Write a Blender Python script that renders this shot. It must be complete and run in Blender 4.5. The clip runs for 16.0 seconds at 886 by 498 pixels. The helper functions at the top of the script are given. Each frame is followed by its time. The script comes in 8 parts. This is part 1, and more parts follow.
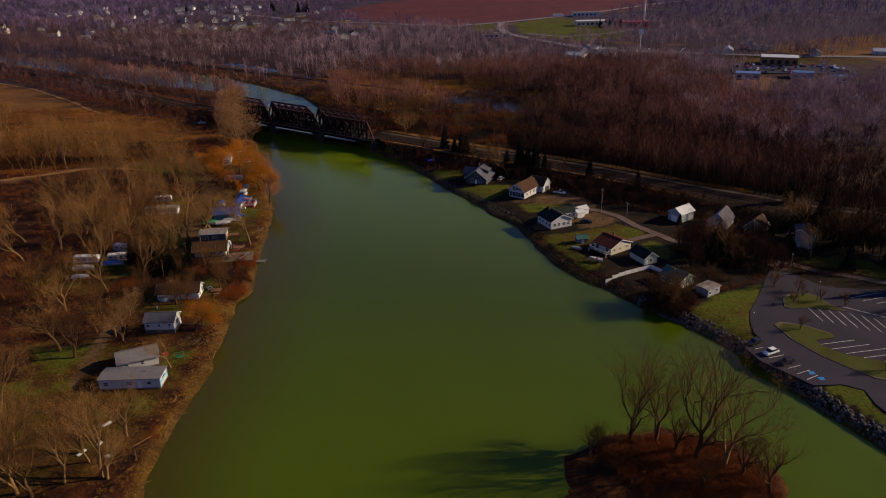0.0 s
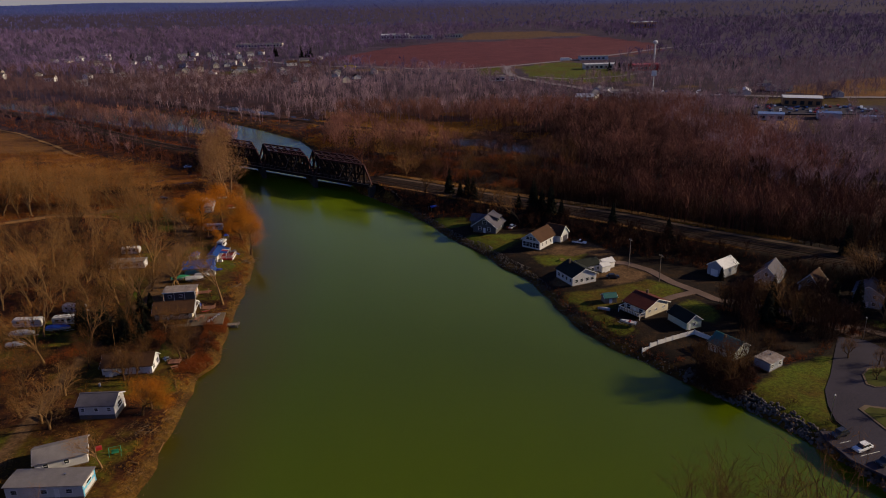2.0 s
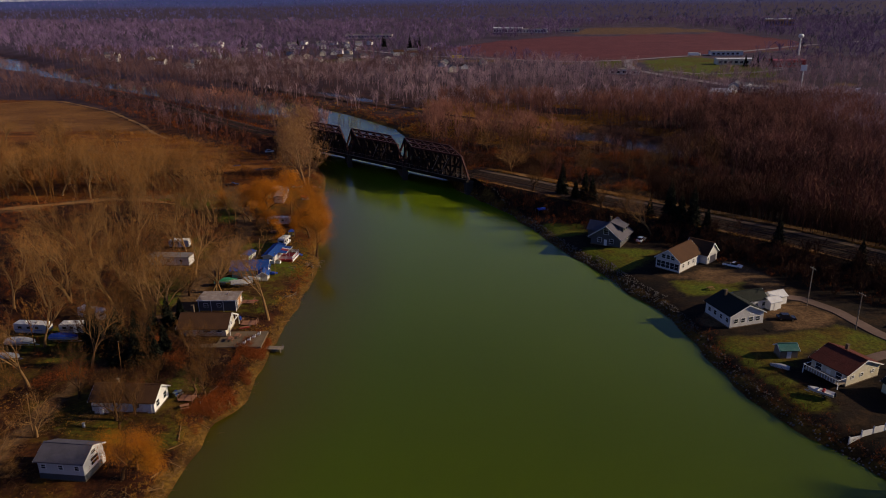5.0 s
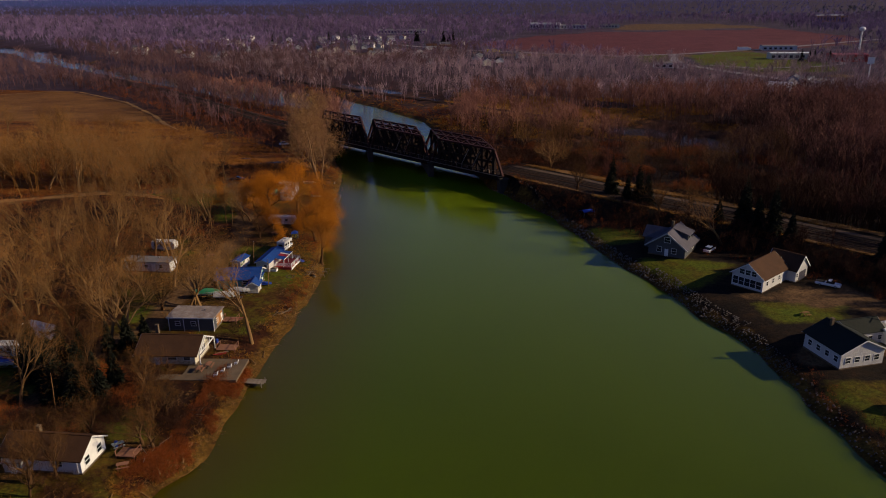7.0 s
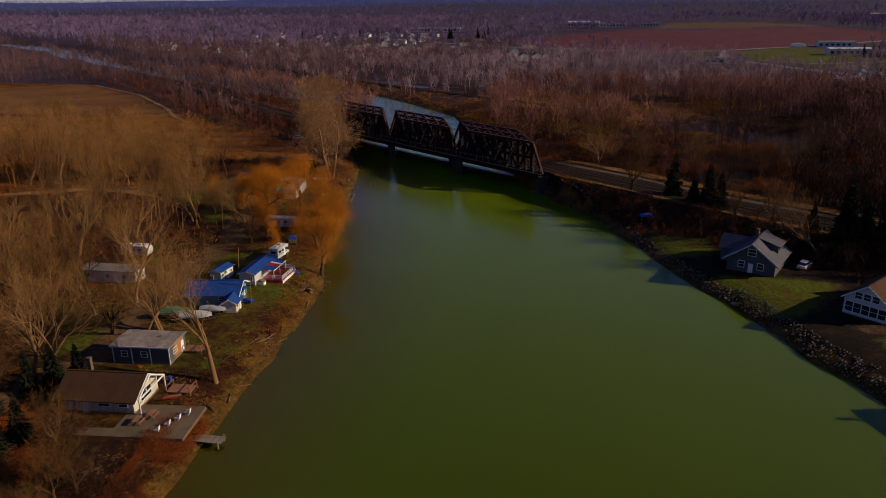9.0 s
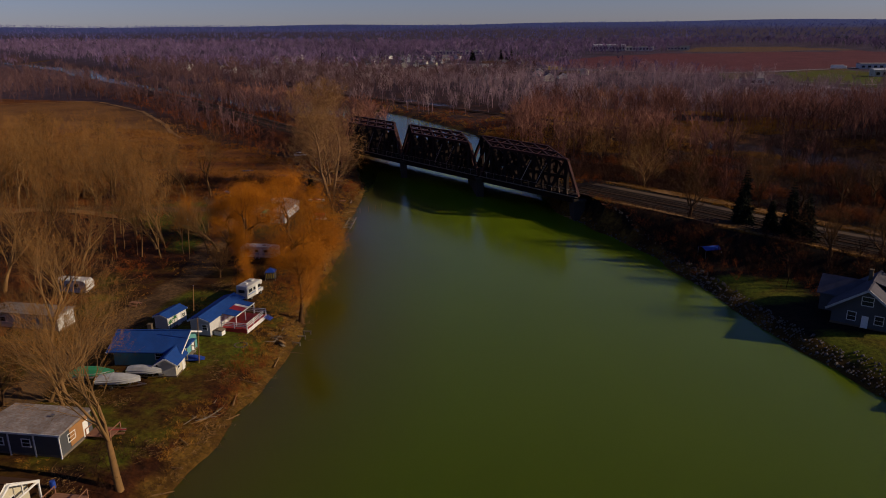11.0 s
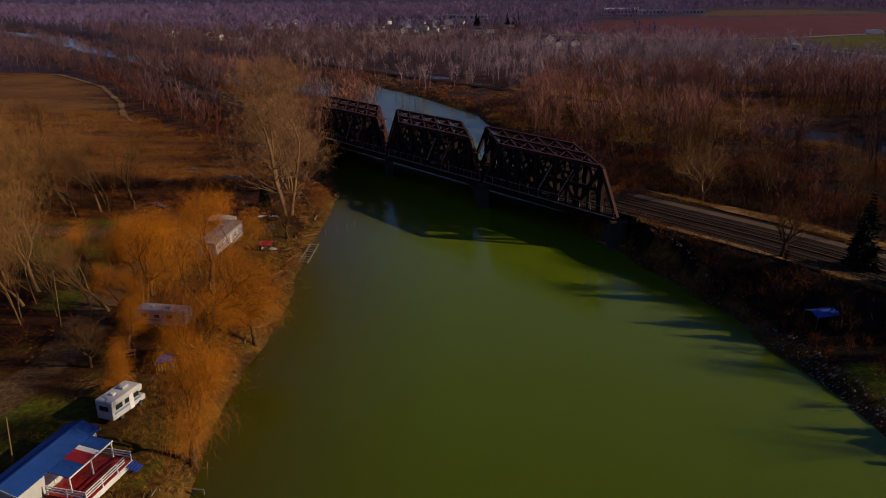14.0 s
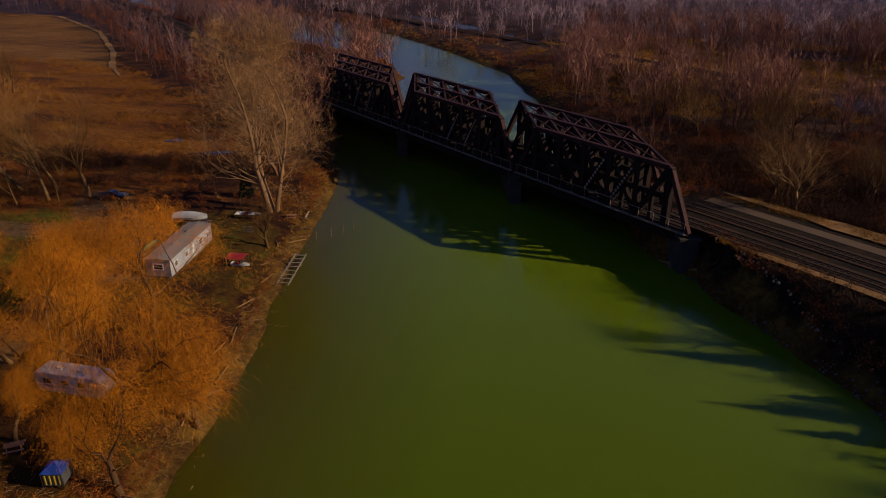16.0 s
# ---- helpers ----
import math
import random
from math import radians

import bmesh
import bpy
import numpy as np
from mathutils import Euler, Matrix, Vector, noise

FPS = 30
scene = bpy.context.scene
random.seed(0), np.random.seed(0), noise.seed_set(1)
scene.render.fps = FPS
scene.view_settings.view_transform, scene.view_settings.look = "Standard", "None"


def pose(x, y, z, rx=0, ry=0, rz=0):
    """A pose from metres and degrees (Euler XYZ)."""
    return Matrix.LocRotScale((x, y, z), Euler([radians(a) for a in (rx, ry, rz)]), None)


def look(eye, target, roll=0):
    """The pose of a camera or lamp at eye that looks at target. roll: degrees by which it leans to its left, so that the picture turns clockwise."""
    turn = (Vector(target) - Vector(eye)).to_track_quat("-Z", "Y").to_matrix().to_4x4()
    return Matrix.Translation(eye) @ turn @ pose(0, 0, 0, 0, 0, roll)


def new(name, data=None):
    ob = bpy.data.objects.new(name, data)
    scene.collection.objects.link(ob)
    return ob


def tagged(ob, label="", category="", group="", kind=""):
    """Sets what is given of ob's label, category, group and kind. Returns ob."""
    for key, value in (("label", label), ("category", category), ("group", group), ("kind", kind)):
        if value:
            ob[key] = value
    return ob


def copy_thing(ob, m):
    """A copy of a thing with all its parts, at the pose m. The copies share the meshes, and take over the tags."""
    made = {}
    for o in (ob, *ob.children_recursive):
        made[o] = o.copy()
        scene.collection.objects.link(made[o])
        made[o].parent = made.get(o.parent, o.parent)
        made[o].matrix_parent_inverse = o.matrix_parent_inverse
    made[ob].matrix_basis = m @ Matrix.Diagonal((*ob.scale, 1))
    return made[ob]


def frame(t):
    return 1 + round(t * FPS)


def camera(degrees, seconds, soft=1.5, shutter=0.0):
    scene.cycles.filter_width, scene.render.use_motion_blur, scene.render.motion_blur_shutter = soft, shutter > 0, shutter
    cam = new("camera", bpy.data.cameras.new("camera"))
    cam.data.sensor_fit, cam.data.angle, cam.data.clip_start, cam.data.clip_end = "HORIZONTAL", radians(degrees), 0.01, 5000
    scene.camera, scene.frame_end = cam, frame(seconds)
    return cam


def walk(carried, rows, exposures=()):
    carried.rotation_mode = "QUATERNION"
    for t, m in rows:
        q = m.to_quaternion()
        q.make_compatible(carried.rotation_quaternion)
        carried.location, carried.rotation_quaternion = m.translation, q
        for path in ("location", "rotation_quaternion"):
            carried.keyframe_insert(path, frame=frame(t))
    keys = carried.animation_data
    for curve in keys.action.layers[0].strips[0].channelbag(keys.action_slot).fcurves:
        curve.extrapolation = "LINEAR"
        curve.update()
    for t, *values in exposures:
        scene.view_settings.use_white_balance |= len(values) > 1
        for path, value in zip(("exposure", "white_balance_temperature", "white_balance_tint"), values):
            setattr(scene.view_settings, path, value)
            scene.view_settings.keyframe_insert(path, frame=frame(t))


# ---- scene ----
cam = camera(63.34, 16.0, 1.0)
# seconds, eye in metres, turn in degrees
PATH = [
    (0, -0.01, 0.12, 107.28, 66.877, 0.868, -0.001),
    (0.5, 0.19, 9.39, 104.65, 66.848, 0.937, 0.111),
    (1, 0.39, 19.02, 102.39, 68.094, 1.066, 0.220),
    (1.5, 0.55, 28.17, 99.23, 70.512, 1.123, 0.339),
    (2, 0.49, 37.40, 96.50, 70.537, 1.105, 0.414),
    (2.5, 0.30, 46.78, 93.75, 70.596, 0.996, 2.985),
    (3, -0.06, 56.16, 91.03, 70.621, 0.884, 5.220),
    (3.5, -0.41, 65.48, 88.39, 70.636, 0.819, 6.594),
    (4, -1.01, 74.62, 85.75, 70.674, 0.760, 7.507),
    (6.5, -5.97, 119.97, 73.02, 70.634, 0.614, 11.204),
    (7, -7.27, 128.77, 70.25, 70.698, 0.635, 11.814),
    (7.5, -8.70, 137.50, 67.35, 70.791, 0.662, 12.359),
    (8, -10.18, 146.39, 64.48, 70.886, 0.742, 13.014),
    (8.5, -11.76, 155.21, 61.91, 70.939, 0.777, 13.765),
    (9, -13.48, 163.98, 59.51, 70.987, 0.749, 14.510),
    (11.5, -23.43, 207.08, 49.62, 73.238, 0.572, 16.411),
    (12, -25.42, 215.59, 49.78, 73.221, 0.568, 16.446),
    (12.5, -27.32, 223.97, 49.62, 73.226, 0.615, 16.495),
    (13, -29.26, 232.33, 49.43, 72.578, 0.669, 16.572),
    (13.5, -31.27, 240.82, 49.36, 71.496, 0.733, 16.637),
    (14, -33.43, 249.51, 49.37, 70.391, 0.756, 16.616),
    (14.5, -35.43, 257.82, 49.38, 69.308, 0.752, 16.645),
    (15, -37.77, 266.38, 49.36, 68.188, 0.643, 16.672),
    (15.5, -40.21, 274.24, 49.41, 67.150, 0.382, 16.975),
    (16, -42.51, 281.93, 49.46, 66.131, 0.086, 18.920),
]
walk(cam, [(t, pose(x, y, z, rx, ry, rz)) for t, x, y, z, rx, ry, rz in PATH], [(0, 0.12), (4, 0.08), (8.5, -0.05), (11.5, -0.25), (13, -0.25), (14.5, -0.2), (16, -0.08)])

# ---- light ----
SUN_EL, SUN_AZ = 23.5, 8.0          # degrees above the horizon; degrees from +x towards +y
world = bpy.data.worlds.new("world")
scene.world = world
world.use_nodes = True
wn = world.node_tree.nodes
sky = wn.new("ShaderNodeTexSky")
sky.sky_type = "NISHITA"
sky.sun_disc = False
sky.sun_elevation = radians(SUN_EL)
sky.sun_rotation = radians(90 - SUN_AZ)
sky.air_density, sky.dust_density, sky.ozone_density = 1.0, 0.15, 3.0
wn["Background"].inputs["Strength"].default_value = 0.052
tint = wn.new("ShaderNodeMix")            # a cool, slightly hazy winter sky
tint.data_type, tint.blend_type = "RGBA", "MULTIPLY"
tint.inputs[0].default_value = 1.0
tint.inputs[7].default_value = (0.86, 0.88, 1.42, 1)
world.node_tree.links.new(sky.outputs[0], tint.inputs[6])
world.node_tree.links.new(tint.outputs[2], wn["Background"].inputs["Color"])
sun = new("sun", bpy.data.lights.new("sun", "SUN"))
sun.data.energy, sun.data.angle, sun.data.color = 5.0, radians(0.6), (1.0, 0.8, 0.55)
sun.matrix_world = look((0, 0, 300), Vector((0, 0, 300)) - Vector((math.cos(radians(SUN_EL)) * math.cos(radians(SUN_AZ)), math.cos(radians(SUN_EL)) * math.sin(radians(SUN_AZ)), math.sin(radians(SUN_EL)))))
scene.view_settings.exposure = 0.0

# ---- materials ----
def nodes_of(name):
    m = bpy.data.materials.new(name)
    m.use_nodes = True
    nt = m.node_tree
    return m, nt, nt.nodes["Principled BSDF"]


def tex(nt, scale, detail=4, rough=0.6, coord="Object", stretch=(1, 1, 1)):
    tc = nt.nodes.new("ShaderNodeTexCoord")
    mp = nt.nodes.new("ShaderNodeMapping")
    mp.inputs["Scale"].default_value = stretch
    n = nt.nodes.new("ShaderNodeTexNoise")
    n.inputs["Scale"].default_value = scale
    n.inputs["Detail"].default_value = detail
    n.inputs["Roughness"].default_value = rough
    nt.links.new(tc.outputs[coord], mp.inputs["Vector"])
    nt.links.new(mp.outputs[0], n.inputs["Vector"])
    return n.outputs["Fac"]


def ramp(nt, fac, stops):
    r = nt.nodes.new("ShaderNodeValToRGB")
    while len(r.color_ramp.elements) < len(stops):
        r.color_ramp.elements.new(0.5)
    for e, (p, c) in zip(r.color_ramp.elements, stops):
        e.position, e.color = p, (*c, 1) if len(c) == 3 else c
    nt.links.new(fac, r.inputs[0])
    return r.outputs[0]


def mix(nt, fac, a, b, mode="MIX"):
    m = nt.nodes.new("ShaderNodeMix")
    m.data_type, m.blend_type = "RGBA", mode
    for sock, v in ((m.inputs[0], fac), (m.inputs[6], a), (m.inputs[7], b)):
        if isinstance(v, bpy.types.NodeSocket):
            nt.links.new(v, sock)
        else:
            sock.default_value = v if not isinstance(v, tuple) else (*v, 1) if len(v) == 3 else v
    return m.outputs[2]


def calc(nt, op, a, b=0.0, clamp=False):
    m = nt.nodes.new("ShaderNodeMath")
    m.operation, m.use_clamp = op, clamp
    for sock, v in ((m.inputs[0], a), (m.inputs[1], b)):
        if isinstance(v, bpy.types.NodeSocket):
            nt.links.new(v, sock)
        else:
            sock.default_value = v
    return m.outputs[0]


def attribute(nt, name):
    a = nt.nodes.new("ShaderNodeAttribute")
    a.attribute_name = name
    return a.outputs["Fac"]


def bump(nt, b, fac, strength, dist=0.05):
    n = nt.nodes.new("ShaderNodeBump")
    n.inputs["Strength"].default_value, n.inputs["Distance"].default_value = strength, dist
    nt.links.new(fac, n.inputs["Height"])
    nt.links.new(n.outputs[0], b.inputs["Normal"])


def weathered(name, color, rough=0.7, vary=0.25, scale=0.6, fine=9.0, metal=0.0, relief=0.2, dirt=(0.09, 0.07, 0.05), dirt_amount=0.25, random_amount=0.0, stretch=(1, 1, 1), tone=None):
    """A painted, wooden, stone or metal surface: broad tone changes, fine grain and dirt in patches."""
    m, nt, b = nodes_of(name)
    broad, grain = tex(nt, scale, 3, stretch=stretch), tex(nt, fine, 5, stretch=stretch)
    lo, hi = tuple(c * (1 - vary) for c in color), tuple(min(1, c * (1 + vary * 0.6)) for c in color)
    base = ramp(nt, broad, [(0.3, lo), (0.7, hi)])
    base = mix(nt, ramp(nt, grain, [(0.35, (0, 0, 0)), (0.75, (dirt_amount,) * 3)]), base, dirt)
    if random_amount:
        oi = nt.nodes.new("ShaderNodeObjectInfo")
        base = mix(nt, 1.0, base, ramp(nt, oi.outputs["Random"], [(0, (1 - random_amount,) * 3), (1, (1 + random_amount * 0.3,) * 3)]), "MULTIPLY")
    if tone:                              # each tree of a wood has a bark tone of its own
        base = mix(nt, 1.0, base, ramp(nt, attribute(nt, "tone"), tone), "MULTIPLY")
    nt.links.new(base, b.inputs["Base Color"])
    b.inputs["Roughness"].default_value, b.inputs["Metallic"].default_value = rough, metal
    b.inputs["Specular IOR Level"].default_value = 0.12 if rough >= 0.7 else 0.4
    if relief:
        bump(nt, b, grain, relief, 0.02)
    return m


def ribbed(name, color, pitch, axis="X", rough=0.6, vary=0.2, depth=0.02, dirt_amount=0.2, metal=0.0):
    """Lap siding, shingle courses or corrugated sheet: a relief of even courses over a weathered surface."""
    m = weathered(name, color, rough, vary, 0.5, 7.0, metal, 0, dirt_amount=dirt_amount)
    nt = m.node_tree
    b = nt.nodes["Principled BSDF"]
    tc = nt.nodes.new("ShaderNodeTexCoord")
    w = nt.nodes.new("ShaderNodeTexWave")
    w.wave_type, w.bands_direction, w.wave_profile = "BANDS", axis, "SAW"
    w.inputs["Scale"].default_value = 1.0 / pitch / 3.1832 * 2
    nt.links.new(tc.outputs["Object"], w.inputs["Vector"])
    bump(nt, b, w.outputs["Fac"], 0.6, depth)
    return m


WHITE = weathered("white_paint", (0.7, 0.69, 0.66), 0.55, 0.12, 0.5, 6, dirt_amount=0.18)
SIDING = ribbed("white_siding", (0.54, 0.53, 0.51), 0.14, "Z", 0.5, 0.1)
GREY_SIDING = ribbed("grey_siding", (0.3, 0.32, 0.35), 0.14, "Z", 0.55, 0.1)
CREAM = ribbed("cream_siding", (0.55, 0.5, 0.38), 0.14, "Z", 0.55, 0.1)
TEAL = ribbed("teal_siding", (0.1, 0.3, 0.3), 0.16, "Z", 0.6, 0.15)
SAGE = ribbed("sage_siding", (0.42, 0.47, 0.36), 0.14, "Z", 0.6, 0.12)
BROWN_SIDING = ribbed("brown_siding", (0.3, 0.2, 0.12), 0.16, "Z", 0.7, 0.2)
DARK_SIDING = ribbed("dark_slate_siding", (0.06, 0.065, 0.075), 0.14, "Z", 0.6, 0.12)
DARK_STONE = weathered("dark_bridge_stone", (0.045, 0.038, 0.032), 0.85, 0.35, 0.35, 4)
ROOF_GREY = ribbed("grey_shingles", (0.085, 0.08, 0.1), 0.16, "Y", 0.85, 0.2)
ROOF_LIGHT = ribbed("light_grey_shingles", (0.17, 0.155, 0.155), 0.16, "Y", 0.8, 0.15)
ROOF_BROWN = ribbed("brown_shingles", (0.062, 0.028, 0.013), 0.16, "Y", 0.85, 0.2)
ROOF_RED = ribbed("red_brown_shingles", (0.085, 0.017, 0.011), 0.16, "Y", 0.85, 0.2)
ROOF_GREEN = ribbed("dark_green_shingles", (0.009, 0.014, 0.011), 0.16, "Y", 0.8, 0.2)
ROOF_TEAL = ribbed("teal_metal_sheet", (0.02, 0.11, 0.09), 0.4, "X", 0.4, 0.15)
ROOF_BLUE = ribbed("blue_metal_sheet", (0.008, 0.052, 0.23), 0.4, "X", 0.72, 0.15)
ROOF_SILVER = ribbed("pale_metal_sheet", (0.6, 0.6, 0.59), 0.5, "X", 0.45, 0.12)
ROOF_RUST = weathered("rust_stained_flat_roof", (0.27, 0.25, 0.24), 0.75, 0.5, 0.5, 3, dirt=(0.16, 0.08, 0.045), dirt_amount=0.85)
RED = weathered("red_paint", (0.3, 0.014, 0.014), 0.5, 0.15, 0.8, 8, dirt_amount=0.12)
BLUE = weathered("blue_tarpaulin", (0.012, 0.05, 0.3), 0.5, 0.2, 0.8, 6, dirt_amount=0.12)
GREEN_TARP = weathered("green_tarpaulin", (0.02, 0.2, 0.09), 0.55, 0.25, 0.8, 5, dirt_amount=0.15)
GREY_TARP = weathered("grey_tarpaulin", (0.4, 0.4, 0.4), 0.6, 0.2, 0.8, 5)
TIMBER = weathered("grey_weathered_timber", (0.24, 0.19, 0.14), 0.8, 0.3, 0.7, 10, random_amount=0.3)
DECKWOOD = weathered("brown_deck_timber", (0.26, 0.12, 0.07), 0.75, 0.25, 0.7, 10)
STEEL = weathered("rusted_bridge_steel", (0.034, 0.013, 0.013), 0.75, 0.45, 0.4, 3.5, 0.15, 0.35, dirt=(0.075, 0.028, 0.026), dirt_amount=0.55)
# Web and floor steel darkened as painted shade; STEEL serves the sunlit top.
STEEL_SHADED = weathered("shaded_bridge_steel", (0.012, 0.007, 0.006), 0.85, 0.4, 0.4, 3.5, 0.0, 0.3, dirt=(0.026, 0.012, 0.01), dirt_amount=0.5)
STEEL_PALE = weathered("pale_bridge_steel", (0.36, 0.27, 0.22), 0.65, 0.4, 0.6, 3.5, 0.1, 0.3, dirt=(0.12, 0.05, 0.03), dirt_amount=0.6)
RAIL = weathered("worn_rail_steel", (0.035, 0.022, 0.016), 0.7, 0.2, 0.5, 6, 0.1, 0.1)
CONCRETE = weathered("stained_concrete", (0.125, 0.088, 0.054), 0.85, 0.3, 0.35, 4, dirt=(0.1, 0.08, 0.06), dirt_amount=0.5)
ASPHALT = weathered("worn_asphalt", (0.027, 0.023, 0.035), 0.9, 0.35, 0.08, 3, dirt=(0.06, 0.049, 0.06), dirt_amount=0.65)
PAINT_LINE = weathered("worn_white_line", (0.6, 0.6, 0.57), 0.75, 0.15, 1.2, 5, dirt_amount=0.35)
PAINT_BLUE = weathered("worn_blue_marking", (0.03, 0.2, 0.5), 0.7, 0.15, 1.2, 5)
GRAVEL = weathered("grey_brown_gravel", (0.088, 0.058, 0.04), 0.95, 0.3, 0.12, 3, dirt=(0.12, 0.08, 0.045), dirt_amount=0.5)
CREOSOTE = weathered("black_creosoted_timber", (0.022, 0.014, 0.01), 0.9, 0.3, 0.7, 8)
BALLAST = weathered("dark_ballast", (0.036, 0.019, 0.012), 0.95, 0.45, 0.25, 6, dirt=(0.085, 0.042, 0.02), dirt_amount=0.5)
ROCK = weathered("grey_riprap_rock", (0.095, 0.082, 0.074), 0.9, 0.35, 0.5, 4, random_amount=0.55, dirt_amount=0.4)
BARK = weathered("grey_brown_bark", (0.09, 0.043, 0.015), 0.9, 0.3, 0.7, 6, random_amount=0.3)
BARK_PALE = weathered("pale_bark", (0.23, 0.125, 0.046), 0.9, 0.3, 0.7, 6, random_amount=0.25)
TWIG = weathered("grey_brown_twigs", (0.17, 0.07, 0.012), 0.9, 0.3, 0.15, 2, random_amount=0.35, relief=0)
TWIG_TAN = weathered("tan_twigs", (0.31, 0.142, 0.034), 0.9, 0.25, 0.15, 2, random_amount=0.3, relief=0)
LANE = weathered("pale_lane_gravel", (0.14, 0.095, 0.075), 0.95, 0.3, 0.15, 3, dirt=(0.09, 0.055, 0.04), dirt_amount=0.5)
MURAL_GREEN = weathered("mural_green_paint", (0.02, 0.12, 0.04), 0.7, 0.2)
ROAD_PALE = weathered("pale_worn_road", (0.2, 0.17, 0.18), 0.9, 0.2, 0.05, 1.0)
BARK_GIANT = weathered("buff_grey_bark", (0.21, 0.112, 0.052), 0.9, 0.35, 0.5, 5)
TWIG_GIANT = weathered("buff_twigs", (0.33, 0.17, 0.066), 0.9, 0.25, 0.15, 2, relief=0)
WILLOW = weathered("golden_willow_withes", (0.47, 0.155, 0.005), 0.8, 0.3, 0.2, 2, random_amount=0.2, relief=0, dirt=(0.25, 0.1, 0.02))
BRUSH = weathered("russet_brush", (0.2, 0.046, 0.006), 0.9, 0.4, 0.08, 1.5, relief=0)
REED = weathered("tan_dead_grass", (0.3, 0.14, 0.018), 0.9, 0.35, 0.06, 1.5, relief=0)
# Dark brush; on the right bank its near-black colour paints in shade.
BRUSH_DARK = weathered("dark_and_shaded_brush", (0.05, 0.018, 0.009), 0.9, 0.4, 0.08, 1.5, relief=0, dirt=(0.02, 0.012, 0.008), dirt_amount=0.6)
TREE_TONES = [(0.0, (0.5, 0.45, 0.48)), (0.5, (0.9, 0.86, 0.86)), (0.8, (1.1, 1.05, 0.98)), (1.0, (1.45, 1.5, 1.3))]
WOODS_NEAR = weathered("russet_wood_twigs", (0.13, 0.05, 0.034), 0.95, 0.45, 0.012, 0.25, relief=0, dirt=(0.09, 0.04, 0.03), dirt_amount=0.6, tone=TREE_TONES)
WOODS_MID = weathered("red_brown_wood_twigs", (0.3, 0.138, 0.1), 0.95, 0.45, 0.012, 0.25, relief=0, dirt=(0.1, 0.05, 0.04), dirt_amount=0.6, tone=TREE_TONES)
# Pale, cool twig colour with distance haze painted in.
WOODS = weathered("haze_pale_wood_twigs", (0.44, 0.31, 0.35), 0.95, 0.45, 0.012, 0.25, relief=0, dirt=(0.1, 0.06, 0.055), dirt_amount=0.6, tone=TREE_TONES)
# Twigs darkened so the colour carries the shade inside the woods.
WOODS_SHADE = weathered("shade_dark_wood_twigs", (0.1, 0.045, 0.034), 0.95, 0.45, 0.012, 0.25, relief=0, dirt=(0.04, 0.02, 0.015), dirt_amount=0.6, tone=TREE_TONES)
WOODS_BANK = weathered("purple_brown_wood_twigs", (0.17, 0.095, 0.1), 0.95, 0.4, 0.012, 0.25, relief=0, dirt=(0.08, 0.045, 0.045), dirt_amount=0.6, tone=TREE_TONES)
# The three farthest twig colours turn purple to blue as painted haze.
WOODS_HORIZON = weathered("haze_tinted_horizon_twigs", (0.14, 0.14, 0.38), 0.95, 0.35, 0.004, 0.05, relief=0, dirt=(0.12, 0.1, 0.2), dirt_amount=0.5, tone=TREE_TONES)
WOODS_SKYLINE = weathered("haze_blue_skyline_twigs", (0.085, 0.12, 0.42), 0.95, 0.3, 0.004, 0.05, relief=0, dirt=(0.07, 0.1, 0.3), dirt_amount=0.4, tone=TREE_TONES)
WOODS_FAR = weathered("haze_tinted_far_twigs", (0.23, 0.155, 0.28), 0.95, 0.4, 0.006, 0.1, relief=0, dirt=(0.14, 0.1, 0.17), dirt_amount=0.6, tone=TREE_TONES)
PINE_FAR = weathered("far_dark_pines", (0.03, 0.045, 0.06), 1.0, 0.35, 0.02, 0.4, relief=0)
NEEDLE = weathered("dark_spruce_needles", (0.006, 0.01, 0.005), 1.0, 0.35, 0.5, 5, relief=0)
RUBBER = weathered("black_rubber", (0.025, 0.025, 0.025), 0.85, 0.2)
CHROME = weathered("dull_chrome", (0.6, 0.6, 0.6), 0.3, 0.1, metal=1.0, relief=0)
GELCOAT = weathered("white_gelcoat", (0.48, 0.47, 0.45), 0.3, 0.08, 0.8, 5, dirt_amount=0.12)
CAR_WHITE = weathered("white_car_paint", (0.75, 0.75, 0.74), 0.25, 0.05, relief=0, dirt_amount=0.08)
CAR_DARK = weathered("dark_car_paint", (0.02, 0.022, 0.028), 0.25, 0.1, relief=0, dirt_amount=0.1)
CAR_BLUE = weathered("blue_car_paint", (0.03, 0.07, 0.2), 0.3, 0.1, relief=0, dirt_amount=0.1)
STRIPE_BLUE = weathered("faded_blue_stripe", (0.12, 0.2, 0.4), 0.5, 0.15, relief=0)
YELLOW = weathered("yellow_paint", (0.6, 0.42, 0.03), 0.5, 0.1)
ORANGE = weathered("orange_brown_panel", (0.3, 0.14, 0.045), 0.6, 0.1)

GLASS, _nt, _b = nodes_of("dark_window_glass")
_b.inputs["Base Color"].default_value = (0.02, 0.025, 0.03, 1)
_b.inputs["Roughness"].default_value = 0.06
_b.inputs["IOR"].default_value = 1.5

# murky green river: a silty body under a rippled surface
WATER, _nt, _b = nodes_of("murky_green_water")
_silt = mix(_nt, tex(_nt, 0.006, 2), (0.043, 0.064, 0.0005), (0.053, 0.075, 0.0006))
# Paler silt colour towards the bridge paints in the sky's reflection.
_silt = mix(_nt, attribute(_nt, "upstream"), _silt, (0.097, 0.136, 0.004))
_silt = mix(_nt, attribute(_nt, "pond"), _silt, (0.012, 0.014, 0.018))
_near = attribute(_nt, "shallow")
